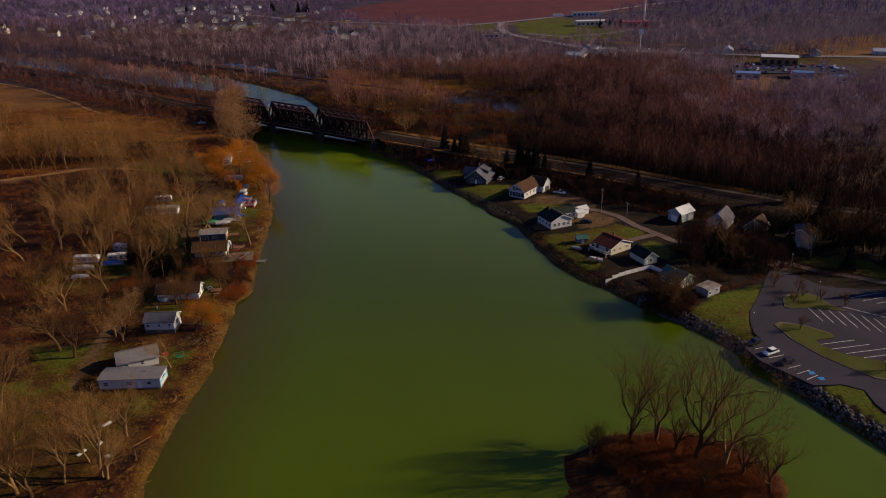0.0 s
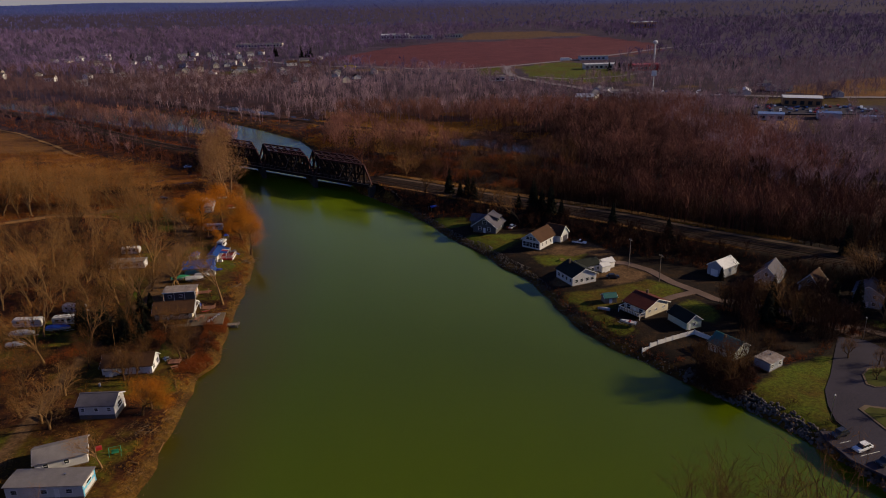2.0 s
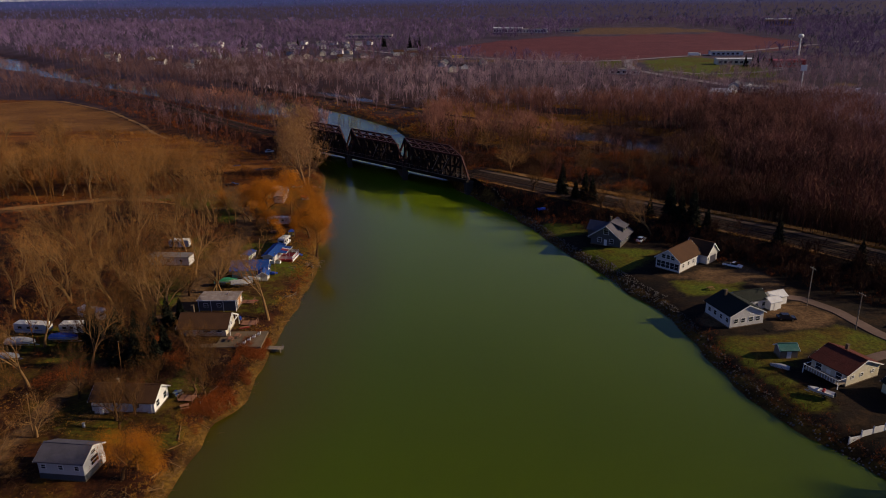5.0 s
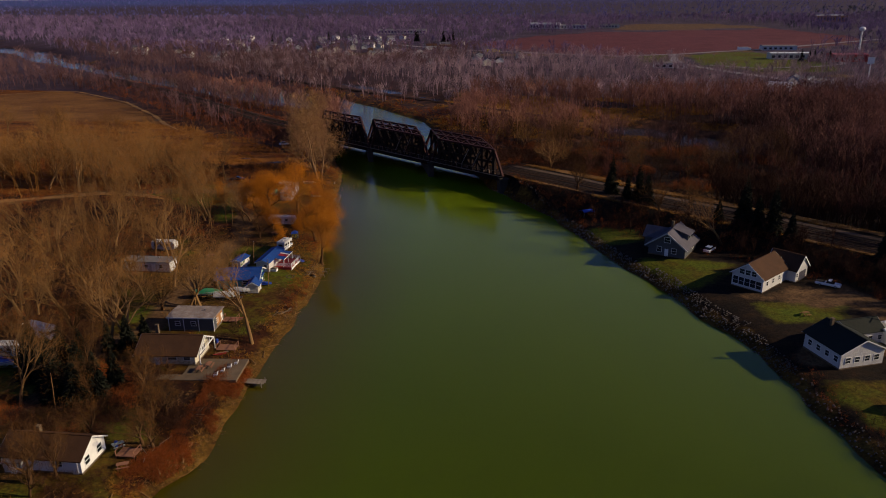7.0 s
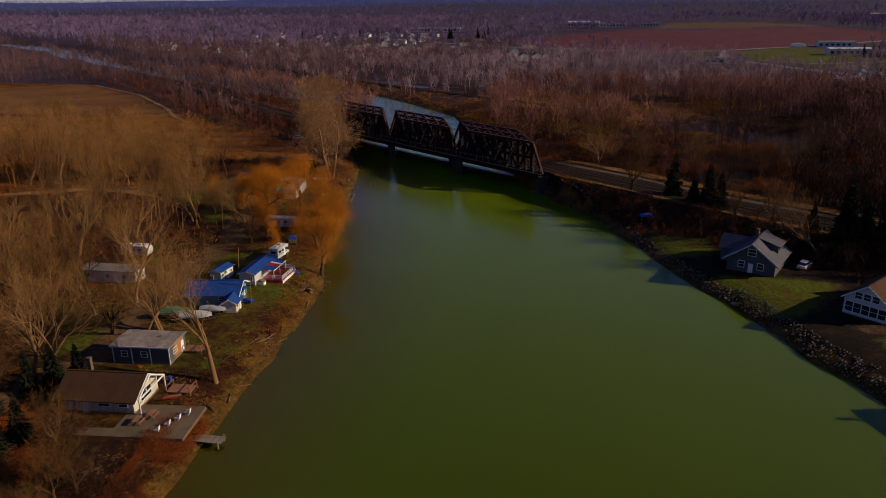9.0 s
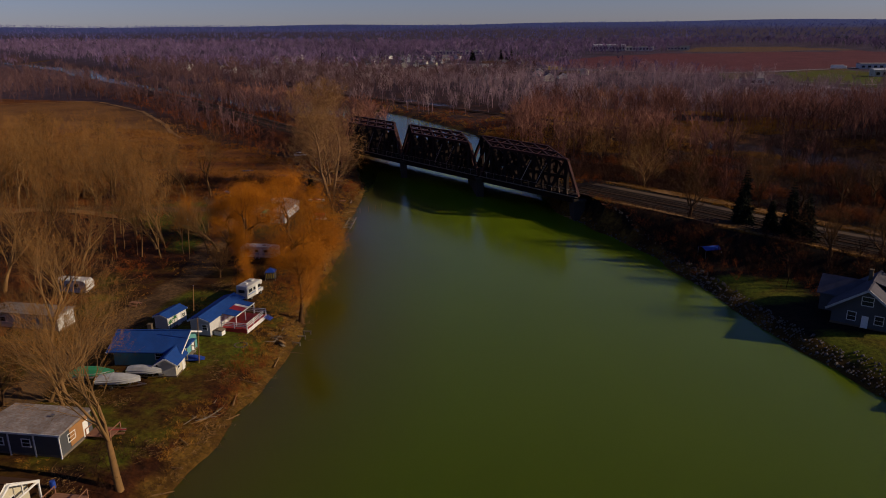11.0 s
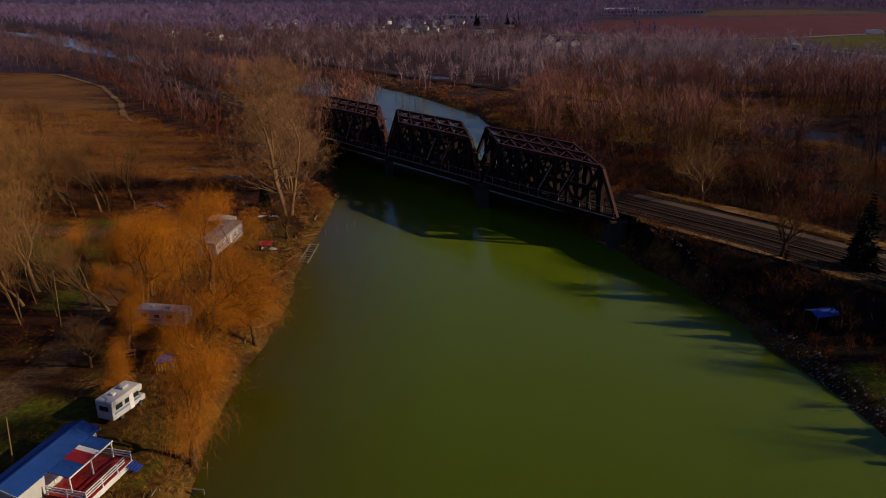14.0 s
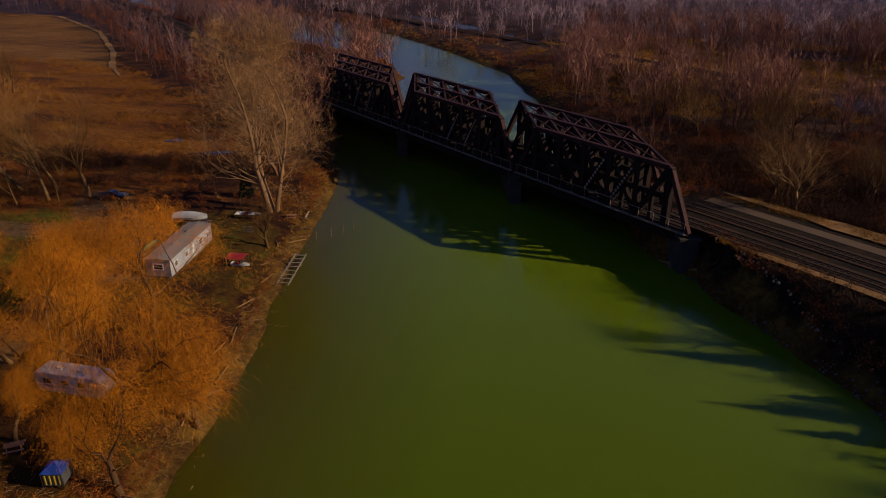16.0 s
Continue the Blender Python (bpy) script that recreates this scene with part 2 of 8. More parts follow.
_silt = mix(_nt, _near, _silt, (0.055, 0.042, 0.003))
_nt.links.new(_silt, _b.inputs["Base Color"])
_b.inputs["Roughness"].default_value = 0.16
_b.inputs["Subsurface Weight"].default_value = 1.0
_b.inputs["Subsurface Radius"].default_value = (1.0, 1.0, 1.0)
_b.inputs["Subsurface Scale"].default_value = 2.5
_b.inputs["IOR"].default_value = 1.33
_b.inputs["Specular IOR Level"].default_value = 0.45
_b.inputs["Specular Tint"].default_value = (0.75, 0.95, 0.4, 1)
bump(_nt, _b, calc(_nt, "ADD", tex(_nt, 0.9, 3, stretch=(1, 0.45, 1)), calc(_nt, "MULTIPLY", tex(_nt, 0.12, 2), 1.5)), 0.11, 0.12)

# the land: scrub, mown grass, bare tracks, shore and ploughed fields, blended by cover
LAND, _nt, _b = nodes_of("land_cover")
_fine, _mid, _broad, _huge = tex(_nt, 1.4, 6, 0.7), tex(_nt, 0.16, 5, 0.65), tex(_nt, 0.03, 4), tex(_nt, 0.004, 3)
_scrub = ramp(_nt, _mid, [(0.34, (0.014, 0.005, 0.003)), (0.5, (0.042, 0.013, 0.004)), (0.68, (0.105, 0.035, 0.007))])
_wood = ramp(_nt, _mid, [(0.34, (0.016, 0.007, 0.006)), (0.52, (0.04, 0.017, 0.011)), (0.7, (0.11, 0.045, 0.022))])
# Litter colour cut near black to stand in for shade on the ground.
_shade_litter = ramp(_nt, _mid, [(0.34, (0.009, 0.006, 0.004)), (0.52, (0.016, 0.009, 0.005)), (0.7, (0.038, 0.019, 0.007))])
_lawn = ramp(_nt, calc(_nt, "ADD", calc(_nt, "MULTIPLY", _mid, 0.5), calc(_nt, "MULTIPLY", _broad, 0.5)), [(0.4, (0.074, 0.046, 0.005)), (0.5, (0.074, 0.074, 0.005)), (0.62, (0.07, 0.096, 0.006))])
_grass = ramp(_nt, calc(_nt, "ADD", calc(_nt, "MULTIPLY", _mid, 0.6), calc(_nt, "MULTIPLY", _broad, 0.4)), [(0.4, (0.045, 0.017, 0.004)), (0.52, (0.06, 0.033, 0.004)), (0.64, (0.07, 0.056, 0.005))])
_dirt = ramp(_nt, _mid, [(0.3, (0.06, 0.032, 0.014)), (0.7, (0.15, 0.085, 0.038))])
_shore = ramp(_nt, _mid, [(0.3, (0.028, 0.012, 0.004)), (0.5, (0.08, 0.04, 0.007)), (0.7, (0.15, 0.08, 0.014))])
_field = ramp(_nt, calc(_nt, "ADD", calc(_nt, "MULTIPLY", tex(_nt, 0.5, 4, 0.6, stretch=(0.12, 1, 1)), 0.5), calc(_nt, "MULTIPLY", _broad, 0.5)), [(0.35, (0.085, 0.034, 0.01)), (0.5, (0.15, 0.064, 0.016)), (0.65, (0.21, 0.1, 0.026))])
_rough = ramp(_nt, calc(_nt, "ADD", calc(_nt, "MULTIPLY", tex(_nt, 0.11, 5, 0.65, stretch=(0.3, 1, 1)), 0.75), calc(_nt, "MULTIPLY", _mid, 0.25)), [(0.36, (0.04, 0.012, 0.003)), (0.46, (0.115, 0.036, 0.005)), (0.62, (0.2, 0.074, 0.009))])
_redf = ramp(_nt, _broad, [(0.3, (0.085, 0.024, 0.028)), (0.7, (0.125, 0.037, 0.04))])


def _cover(name, edge=0.5):
    s = calc(_nt, "ADD", attribute(_nt, name), calc(_nt, "MULTIPLY", calc(_nt, "SUBTRACT", _mid, 0.5), 1.2))
    s = calc(_nt, "SUBTRACT", s, 0.3)
    return calc(_nt, "MULTIPLY", s, 2.5, True)


_c = mix(_nt, _cover("woods"), _scrub, _wood)
# Far ground is tinted purple, then blue at the skyline, as painted haze.
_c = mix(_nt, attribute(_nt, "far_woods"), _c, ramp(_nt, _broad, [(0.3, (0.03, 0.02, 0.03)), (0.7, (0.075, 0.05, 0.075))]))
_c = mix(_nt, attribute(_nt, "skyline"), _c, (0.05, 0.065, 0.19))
_c = mix(_nt, _cover("litter"), _c, _shade_litter)
_c = mix(_nt, _cover("grass"), _c, _grass)
_c = mix(_nt, _cover("lawn"), _c, _lawn)
_c = mix(_nt, _cover("rough"), _c, _rough)
_c = mix(_nt, _cover("field"), _c, _field)
_c = mix(_nt, _cover("red_field"), _c, _redf)
_c = mix(_nt, _cover("dirt"), _c, _dirt)
_c = mix(_nt, _cover("shore"), _c, _shore)
_c = mix(_nt, 1.0, _c, ramp(_nt, _fine, [(0.34, (0.45, 0.45, 0.45)), (0.66, (1.35, 1.35, 1.35))]), "MULTIPLY")
_nt.links.new(_c, _b.inputs["Base Color"])
_b.inputs["Roughness"].default_value = 0.95
_b.inputs["Specular IOR Level"].default_value = 0.1
bump(_nt, _b, _fine, 0.6, 0.25)

# ---- mesh helpers ----
def mesh_np(name, verts, faces, mat, smooth=False):
    """A mesh from arrays: verts n x 3, faces m x 3 or m x 4."""
    me = bpy.data.meshes.new(name)
    k = faces.shape[1]
    me.vertices.add(len(verts))
    me.vertices.foreach_set("co", np.ascontiguousarray(verts, dtype=np.float32).ravel())
    me.loops.add(faces.size)
    me.loops.foreach_set("vertex_index", np.ascontiguousarray(faces, dtype=np.int32).ravel())
    me.polygons.add(len(faces))
    me.polygons.foreach_set("loop_start", np.arange(0, faces.size, k, dtype=np.int32))
    me.update(calc_edges=True)
    me.materials.append(mat)
    if smooth:
        me.polygons.foreach_set("use_smooth", np.ones(len(faces), dtype=bool))
    return me


def link(name, bm, mat):
    me = bpy.data.meshes.new(name)
    bm.to_mesh(me)
    bm.free()
    for m in mat if isinstance(mat, (list, tuple)) else [mat]:
        me.materials.append(m)
    return new(name, me)


def part(name, bm, mat, parent, label=""):
    """One mesh object under a thing or under a part, in the parent's own space."""
    ob = link(name, bm, mat) if isinstance(bm, bmesh.types.BMesh) else new(name, bm)
    ob.parent = parent
    return tagged(ob, label)


def thing(name, x, y, z, turn, label, category, group=""):
    ob = new(name)
    ob.empty_display_size = 0.5
    ob.matrix_basis = pose(x, y, z, 0, 0, turn)
    return tagged(ob, label, category, group)


def box(bm, cx, cy, cz, sx, sy, sz, m=None, bevel=0.0):
    """A box by its middle and size, laid into bm."""
    r = bmesh.ops.create_cube(bm, size=1.0, matrix=(m or Matrix()) @ Matrix.Translation((cx, cy, cz)) @ Matrix.Diagonal((sx, sy, sz, 1)))
    if bevel:
        es = list({e for v in r["verts"] for e in v.link_edges})
        bmesh.ops.bevel(bm, geom=es, offset=bevel, segments=1, affect="EDGES")
    return bm


def boxes(*rows):
    bm = bmesh.new()
    for r in rows:
        box(bm, *r)
    return bm


def beam(bm, a, b, w, h=None):
    """A square bar from a to b."""
    a, b = Vector(a), Vector(b)
    d = b - a
    q = d.to_track_quat("X", "Z").to_matrix().to_4x4()
    bmesh.ops.create_cube(bm, size=1.0, matrix=Matrix.Translation((a + b) / 2) @ q @ Matrix.Diagonal((d.length, w, h or w, 1)))
    return bm


def tube(bm, a, b, r0, r1, n=6):
    """A tapered round bar from a to b."""
    a, b = Vector(a), Vector(b)
    d = b - a
    q = d.to_track_quat("Z", "Y").to_matrix().to_4x4()
    bmesh.ops.create_cone(bm, cap_ends=True, segments=n, radius1=r0, radius2=r1, depth=d.length, matrix=Matrix.Translation((a + b) / 2) @ q)
    return bm


def prism(bm, profile, x0, x1, m=None):
    """A profile of (y, z) drawn out along x."""
    m = m or Matrix()
    a = [bm.verts.new(m @ Vector((x0, y, z))) for y, z in profile]
    b = [bm.verts.new(m @ Vector((x1, y, z))) for y, z in profile]
    n = len(profile)
    bm.faces.new(a[::-1])
    bm.faces.new(b)
    for i in range(n):
        bm.faces.new((a[i], a[(i + 1) % n], b[(i + 1) % n], b[i]))
    bmesh.ops.recalc_face_normals(bm, faces=bm.faces[:])
    return bm


# ---- the lie of the land ----
SHORE_L = [(-60, -900), (-64, -200), (-63.5, 60), (-65.5, 119), (-67.6, 134), (-65.6, 165), (-67.8, 195), (-69, 208), (-66.2, 216), (-69, 235), (-71.5, 255), (-74, 283), (-77, 300), (-84, 318), (-90, 344), (-98, 368), (-104, 388), (-112, 414),
           (-128, 446), (-141, 480), (-143, 530), (-166, 567), (-252, 612), (-357, 690), (-434, 735), (-520, 795), (-660, 890), (-790, 990), (-1000, 1120), (-1600, 1400)]
SHORE_R = [(260, -900), (170, -200), (122, 80), (99, 132), (91, 148), (85, 166), (76, 184), (67, 195), (56, 210), (49, 219), (43.1, 227), (40.5, 232), (37.3, 240), (34, 250), (31.6, 260.6), (28.6, 271.6), (25.3, 279.8), (19.5, 288), (11, 306), (-0.5, 324), (-8, 340), (-20, 363), (-32, 380),
           (-46, 398), (-58, 430), (-72, 480), (-95, 520), (-108, 550), (-147, 596), (-194, 643), (-246, 682), (-296, 716), (-392, 758), (-474, 800), (-560, 872), (-644, 940), (-740, 1040), (-860, 1130), (-1540, 1520)]
RIVER = np.array(SHORE_L + SHORE_R[::-1], float)
RAIL_R = [(-41, 402), (-14, 384), (8, 367), (48, 341), (72, 324), (102, 299), (170, 250), (300, 160), (700, -110)]
RAIL_L = [(-143, 471), (-186, 500), (-250, 556), (-310, 608), (-440, 705), (-900, 1020), (-2000, 1760)]
RAIL_FAR = [(-1000, 1290), (-419, 862), (-264, 720), (-148, 634), (-60, 574), (-30, 552), (-8, 536)]
PONDS = [(-192, 706, 62, 9, -40), (26, 523, 40, 15, -32), (52, 492, 18, 11, -40), (-120, 640, 26, 5, -40)]
ISLAND = (48, 121, 23, 19)
LOT = [(109.9, 222.8), (102.9, 211.2), (97, 201.2), (92, 193.9), (89.3, 186.9), (87.8, 180.2), (88.7, 176.4), (82.2, 176.2), (82.1, 172.5), (83.6, 165.8), (88.8, 158.8), (92.3, 153.8), (99.6, 154.1), (103.9, 151.5), (103.4, 145.6), (106, 134), (116, 120), (140, 124), (165, 150), (160, 205), (142.3, 206.5), (126.4, 208.4), (121.1, 210.7), (116.1, 220.3)]


def seg_dist(px, py, pts):
    best = np.full(px.shape, 1e9)
    for (ax, ay), (bx, by) in zip(pts[:-1], pts[1:]):
        dx, dy = bx - ax, by - ay
        k = np.clip(((px - ax) * dx + (py - ay) * dy) / (dx * dx + dy * dy), 0, 1)
        best = np.minimum(best, np.hypot(px - ax - k * dx, py - ay - k * dy))
    return best


def inside(px, py, poly):
    c = np.zeros(px.shape, bool)
    for (ax, ay), (bx, by) in zip(poly, np.roll(poly, -1, 0)):
        if ay != by:
            c ^= ((ay > py) != (by > py)) & (px < (bx - ax) * (py - ay) / (by - ay) + ax)
    return c


def wobble(px, py, scale, seed=0.0):
    """Cheap smooth noise, about -1 to 1."""
    u, v = px / scale, py / scale
    return (np.sin(u * 1.7 + seed + 1.3 * np.sin(v * 1.1 + seed)) + np.sin(v * 1.9 - seed * 2 + 1.2 * np.sin(u * 0.9 + 2)) + 0.6 * np.sin((u + v) * 3.1 + seed * 3)) / 2.6


def river_dist(px, py):
    """Metres from the waterline: land plus, water minus."""
    d = np.minimum(seg_dist(px, py, SHORE_L), seg_dist(px, py, SHORE_R))
    return np.where(inside(px, py, RIVER), -d, d)


def height(px, py):
    px, py = np.asarray(px, float), np.asarray(py, float)
    sd = river_dist(px, py) + 0.8 * wobble(px, py, 5.0) * (np.abs(px) < 500)
    z = np.where(sd > 0, 2.6 * (1 - np.exp(-np.maximum(sd, 0) / 3.2)), -2.5 * (1 - np.exp(np.minimum(sd, 0) / 5)))
    far = np.hypot(px, py - 200)
    z = z + np.where(sd > 8, 0.35 * wobble(px, py, 60.0, 3) * np.clip((sd - 8) / 20, 0, 1) * np.clip((far - 150) / 100, 0, 1), 0)
    for cx, cy, rx, ry, an in PONDS:
        c, s = math.cos(radians(an)), math.sin(radians(an))
        u, v = ((px - cx) * c + (py - cy) * s) / rx, (-(px - cx) * s + (py - cy) * c) / ry
        q = np.sqrt(u * u + v * v) + 0.25 * wobble(px, py, 9.0, 5)
        z = np.where(q < 1.6, np.minimum(z, -1.5 + 4.1 * np.clip((q - 0.7) / 0.9, 0, 1)), z)
    u = np.hypot((px - ISLAND[0]) / ISLAND[2], (py - ISLAND[1]) / ISLAND[3]) + 0.12 * wobble(px, py, 4.0, 7)
    z = np.where(u < 1.3, np.maximum(z, 1.6 * np.clip((1.0 - u) * 4, -1, 1)), z)
    for line, top, half in ((RAIL_R, 6.9, 9.5), (RAIL_L, 6.9, 8.0), (RAIL_FAR, 3.6, 4.0)):
        d = seg_dist(px, py, line)
        if line is RAIL_R:                # the embankment is wider on the side of the service track
            d = d - 4.5 * (py - np.interp(px, [p[0] for p in line], [p[1] for p in line]) > 4)
        z = np.where((sd > 2) | (line is RAIL_FAR), np.maximum(z, np.minimum(top, top - (d - half) * 0.62)) * (d < half + 12) + z * (d >= half + 12), z)
    rise = np.clip((far - 1500) / 3300, 0, 1) ** 1.4 * 74 + np.clip((far - 600) / 900, 0, 1) * 6
    return z + rise * (1 + 0.16 * wobble(px, py, 700.0, 9)) * (sd > 0)


def ground_z(x, y):
    return float(height(np.array([x]), np.array([y]))[0])


def spread(lo, hi, step, end_lo, end_hi, grow=1.055):
    c = list(np.arange(lo, hi + 0.1, step))
    for sign, end in ((-1, end_lo), (1, end_hi)):
        s, v = step, c[0] if sign < 0 else c[-1]
        while sign * v < sign * end:
            s *= grow
            v += sign * s
            if sign < 0:
                c.insert(0, v)
            else:
                c.append(v)
    return np.array(c)


gx, gy = spread(-190, 150, 2.0, -4900, 4900), spread(95, 470, 2.0, -4900, 4900)
GX, GY = np.meshgrid(gx, gy)
fx, fy = GX.ravel(), GY.ravel()
idx = np.arange(fx.size).reshape(GX.shape)
quads = np.stack([idx[:-1, :-1], idx[:-1, 1:], idx[1:, 1:], idx[1:, :-1]], -1).reshape(-1, 4)
land = mesh_np("ground", np.stack([fx, fy, height(fx, fy)], 1), quads, LAND, True)


def soft(d, edge):
    return np.clip(0.5 - d / edge, 0, 1)


def poly_cover(px, py, poly, edge=6.0):
    d = seg_dist(px, py, list(poly) + [poly[0]])
    return soft(np.where(inside(px, py, np.array(poly, float)), -d, d), edge)


def oval(px, py, cx, cy, rx, ry):
    return np.clip(1.6 * (1.15 - np.hypot((px - cx) / rx, (py - cy) / ry)), 0, 1)


sd_all = river_dist(fx, fy)
COVER = {k: np.zeros(fx.size) for k in ("woods", "far_woods", "skyline", "litter", "grass", "lawn", "rough", "field", "red_field", "dirt", "shore")}
for cx, cy, rx, ry in ((-95, 150, 30, 40), (-92, 225, 24, 38), (-100, 290, 34, 48), (-118, 365, 30, 24), (-124, 225, 26, 18), (-330, 1010, 60, 40), (330, 680, 90, 50)):
    COVER["grass"] = np.maximum(COVER["grass"], 0.8 * oval(fx, fy, cx, cy, rx, ry) * (sd_all > 3))
COVER["rough"] = poly_cover(fx, fy, [(-138, 384), (-140, 425), (-160, 450), (-200, 472), (-229, 490), (-300, 545), (-420, 640), (-520, 640), (-480, 420), (-300, 350), (-200, 350)], 14)
COVER["field"] = np.maximum(COVER["field"], poly_cover(fx, fy, [(-250, 500), (-275, 530), (-330, 582), (-408, 634), (-430, 634), (-480, 590), (-620, 560), (-560, 470), (-380, 500), (-310, 506)], 7))
COVER["dirt"] = np.maximum(COVER["dirt"], 0.9 * soft(seg_dist(fx, fy, [(-250, 502), (-276, 532), (-331, 584), (-409, 636), (-432, 636), (-482, 592), (-622, 562)]) - 1.5, 4.0))
COVER["red_field"] = poly_cover(fx, fy, [(-184, 1215), (-130, 1110), (-60, 1050), (4, 1010), (79, 1030), (163, 1090), (258, 1160), (350, 1240), (370, 1380), (330, 1560), (306, 1624), (-38, 1490), (-117, 1385)], 14)
COVER["dirt"] = np.maximum(COVER["dirt"], 0.8 * poly_cover(fx, fy, [(6, 1562), (48, 1819), (214, 1863), (322, 1712), (298, 1640)], 20))
COVER["field"] = np.maximum(COVER["field"], poly_cover(fx, fy, [(300, 760), (420, 640), (700, 560), (760, 700), (500, 850)], 20))
for line, w in (([(-98, 160), (-100, 176), (-102, 196), (-104, 218), (-102.5, 231), (-104.8, 247), (-101, 256)], 1.8), ([(-145, 386), (-137, 379), (-126, 372), (-121, 366)], 3.0), ([(-100, 255), (-105, 279), (-107, 291), (-109, 304), (-110, 318), (-122, 345), (-138, 372), (-150, 385)], 3.0), ([(-330, 250), (-220, 334), (-191, 358), (-165, 364), (-120, 372)], 3.0),
                ([(38, 268), (48, 274), (60, 277)], 4.0), ([(46, 296), (52, 306), (60, 290)], 4.0)):
    COVER["dirt"] = np.maximum(COVER["dirt"], soft(seg_dist(fx, fy, line) - w, 4.0))
for line, w in (([(-200, 1090), (-122, 1020), (-72, 1018), (4, 992), (78, 1005), (103, 1034), (173, 1090), (257, 1146), (420, 1290)], 5), ([(78, 1005), (76, 907), (110, 850), (330, 760), (600, 690)], 5)):
    COVER["dirt"] = np.maximum(COVER["dirt"], soft(seg_dist(fx, fy, line) - w, 8.0))
for poly in ([(-9, 346), (6, 346), (9, 334), (-1, 332)], [(6, 321), (23, 321), (31, 319), (28, 311), (19, 299), (11, 306)], [(31, 293), (41, 297), (51, 295), (50, 288), (34, 282)], [(36, 258), (49, 260), (69, 269), (78, 258), (70, 251), (58, 255), (46, 240), (53, 235), (54, 227), (49, 226), (44, 237)], [(71, 246), (77, 251), (83, 242), (78, 233), (72, 236)],
             [(74.5, 194.5), (83.7, 203.7), (103.3, 212.1), (94.0, 195.7), (89.6, 186.9), (88.5, 178.0), (79.5, 177.3), (74.2, 185.7)], [(122, 233.5), (123.7, 228.6), (133.8, 221.2), (144.7, 214.2), (150.9, 225.3), (141.7, 232.8)], [(93, 1024), (150, 1087), (188, 1044), (225, 922), (200, 845), (150, 837), (122, 866), (95, 907)], [(35, 1029), (80, 1042), (72, 943), (40, 932)], [(-300, 1050), (-250, 1050), (-240, 1000), (-300, 990)]):
    COVER["lawn"] = np.maximum(COVER["lawn"], poly_cover(fx, fy, poly, 5.0 if poly[0][1] < 600 else 16.0))
for poly, k in (([(-178, 358), (-164, 373), (-147, 383), (-131, 367), (-121, 348), (-113, 330), (-128, 332), (-146, 350)], 0.72), ([(-120, 177), (-103, 180), (-96, 170), (-109, 165)], 0.85), ([(-124, 160), (-109, 161), (-104, 154), (-122, 154)], 0.8),
                ([(-102, 225), (-76, 224), (-74, 215), (-98, 213)], 0.6), ([(-100, 296), (-82, 304), (-77, 276), (-84, 268), (-96, 274)], 0.55), ([(-136, 322), (-114, 312), (-112, 292), (-130, 300)], 0.5), ([(-130, 244), (-112, 243), (-108, 228), (-128, 225)], 0.6)):
    COVER["lawn"] = np.maximum(COVER["lawn"], k * poly_cover(fx, fy, poly, 9))
for cx, cy, rx, ry in ((-84, 262, 10, 14), (-84, 288, 8, 10), (-103, 258, 10, 12), (-100, 305, 10, 10), (-90, 198, 9, 8), (-75, 172, 6, 16), (-74, 196, 5, 10), (-76, 150, 6, 6), (-100, 158, 8, 6), (-108, 225, 16, 8)):
    COVER["lawn"] = np.maximum(COVER["lawn"], 0.5 * oval(fx, fy, cx, cy, rx, ry))
COVER["lawn"] = np.maximum(COVER["lawn"], 0.9 * ((sd_all > 5) & (sd_all < 16) & (fx > 80) & (fy < 185) & (fy > 60)))
# Litter darkens the right bank, painting in the shade between houses and trees.
COVER["litter"] = (np.clip((fx + 44) / 6, 0, 1) * (sd_all > 0) * (fy < 450) * np.clip((190 - fx) / 20, 0, 1))
# This oval paints the black shade beside the cottages into the ground.
COVER["litter"] = np.maximum(COVER["litter"], 0.9 * oval(fx, fy, -92, 226, 22, 13))
COVER["grass"] *= 1 - oval(fx, fy, -92, 226, 22, 13)
COVER["field"] = np.maximum(COVER["field"], poly_cover(fx, fy, [(-114, 673), (-58, 636), (-10, 605), (15, 577), (21, 556), (-14, 526), (-45, 535), (-80, 580)], 14))
COVER["field"] = np.maximum(COVER["field"], poly_cover(fx, fy, [(180, 560), (222, 600), (270, 590), (240, 533), (187, 533)], 12))
# Masks of the haze tint on the ground, growing with distance.
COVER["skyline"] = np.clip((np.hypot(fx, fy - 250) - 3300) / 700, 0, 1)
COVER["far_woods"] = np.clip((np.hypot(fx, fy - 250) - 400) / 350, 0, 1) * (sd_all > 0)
COVER["dirt"] = np.maximum(COVER["dirt"], poly_cover(fx, fy, [(54.3, 276), (63.0, 283), (69.2, 272.5), (64.2, 266.3), (51.7, 263.5)], 6))
COVER["dirt"] = np.maximum(COVER["dirt"], 0.85 * poly_cover(fx, fy, [(28, 297), (44, 305), (56, 306), (52, 297), (40, 293)], 6))
COVER["dirt"] = np.maximum(COVER["dirt"], 0.85 * oval(fx, fy, -119.9, 360.7, 7, 8))
COVER["shore"] = np.clip(1.1 - sd_all / 4.0, 0, 1) * (sd_all > -3)
COVER["woods"] = np.maximum(np.clip((seg_dist(fx, fy, RAIL_R + [(900, -200)]) - 6) / 10, 0, 1) * (fy - 402 + 0.64 * (fx + 36) > 0), ((fy > 560) | (fx > 160)).astype(float))
# Dark wood floor along the railway also paints in the bank's shade.
COVER["woods"] = np.maximum(COVER["woods"], np.clip((30 - seg_dist(fx, fy, RAIL_R)) / 8, 0, 1) * (fx > -60))
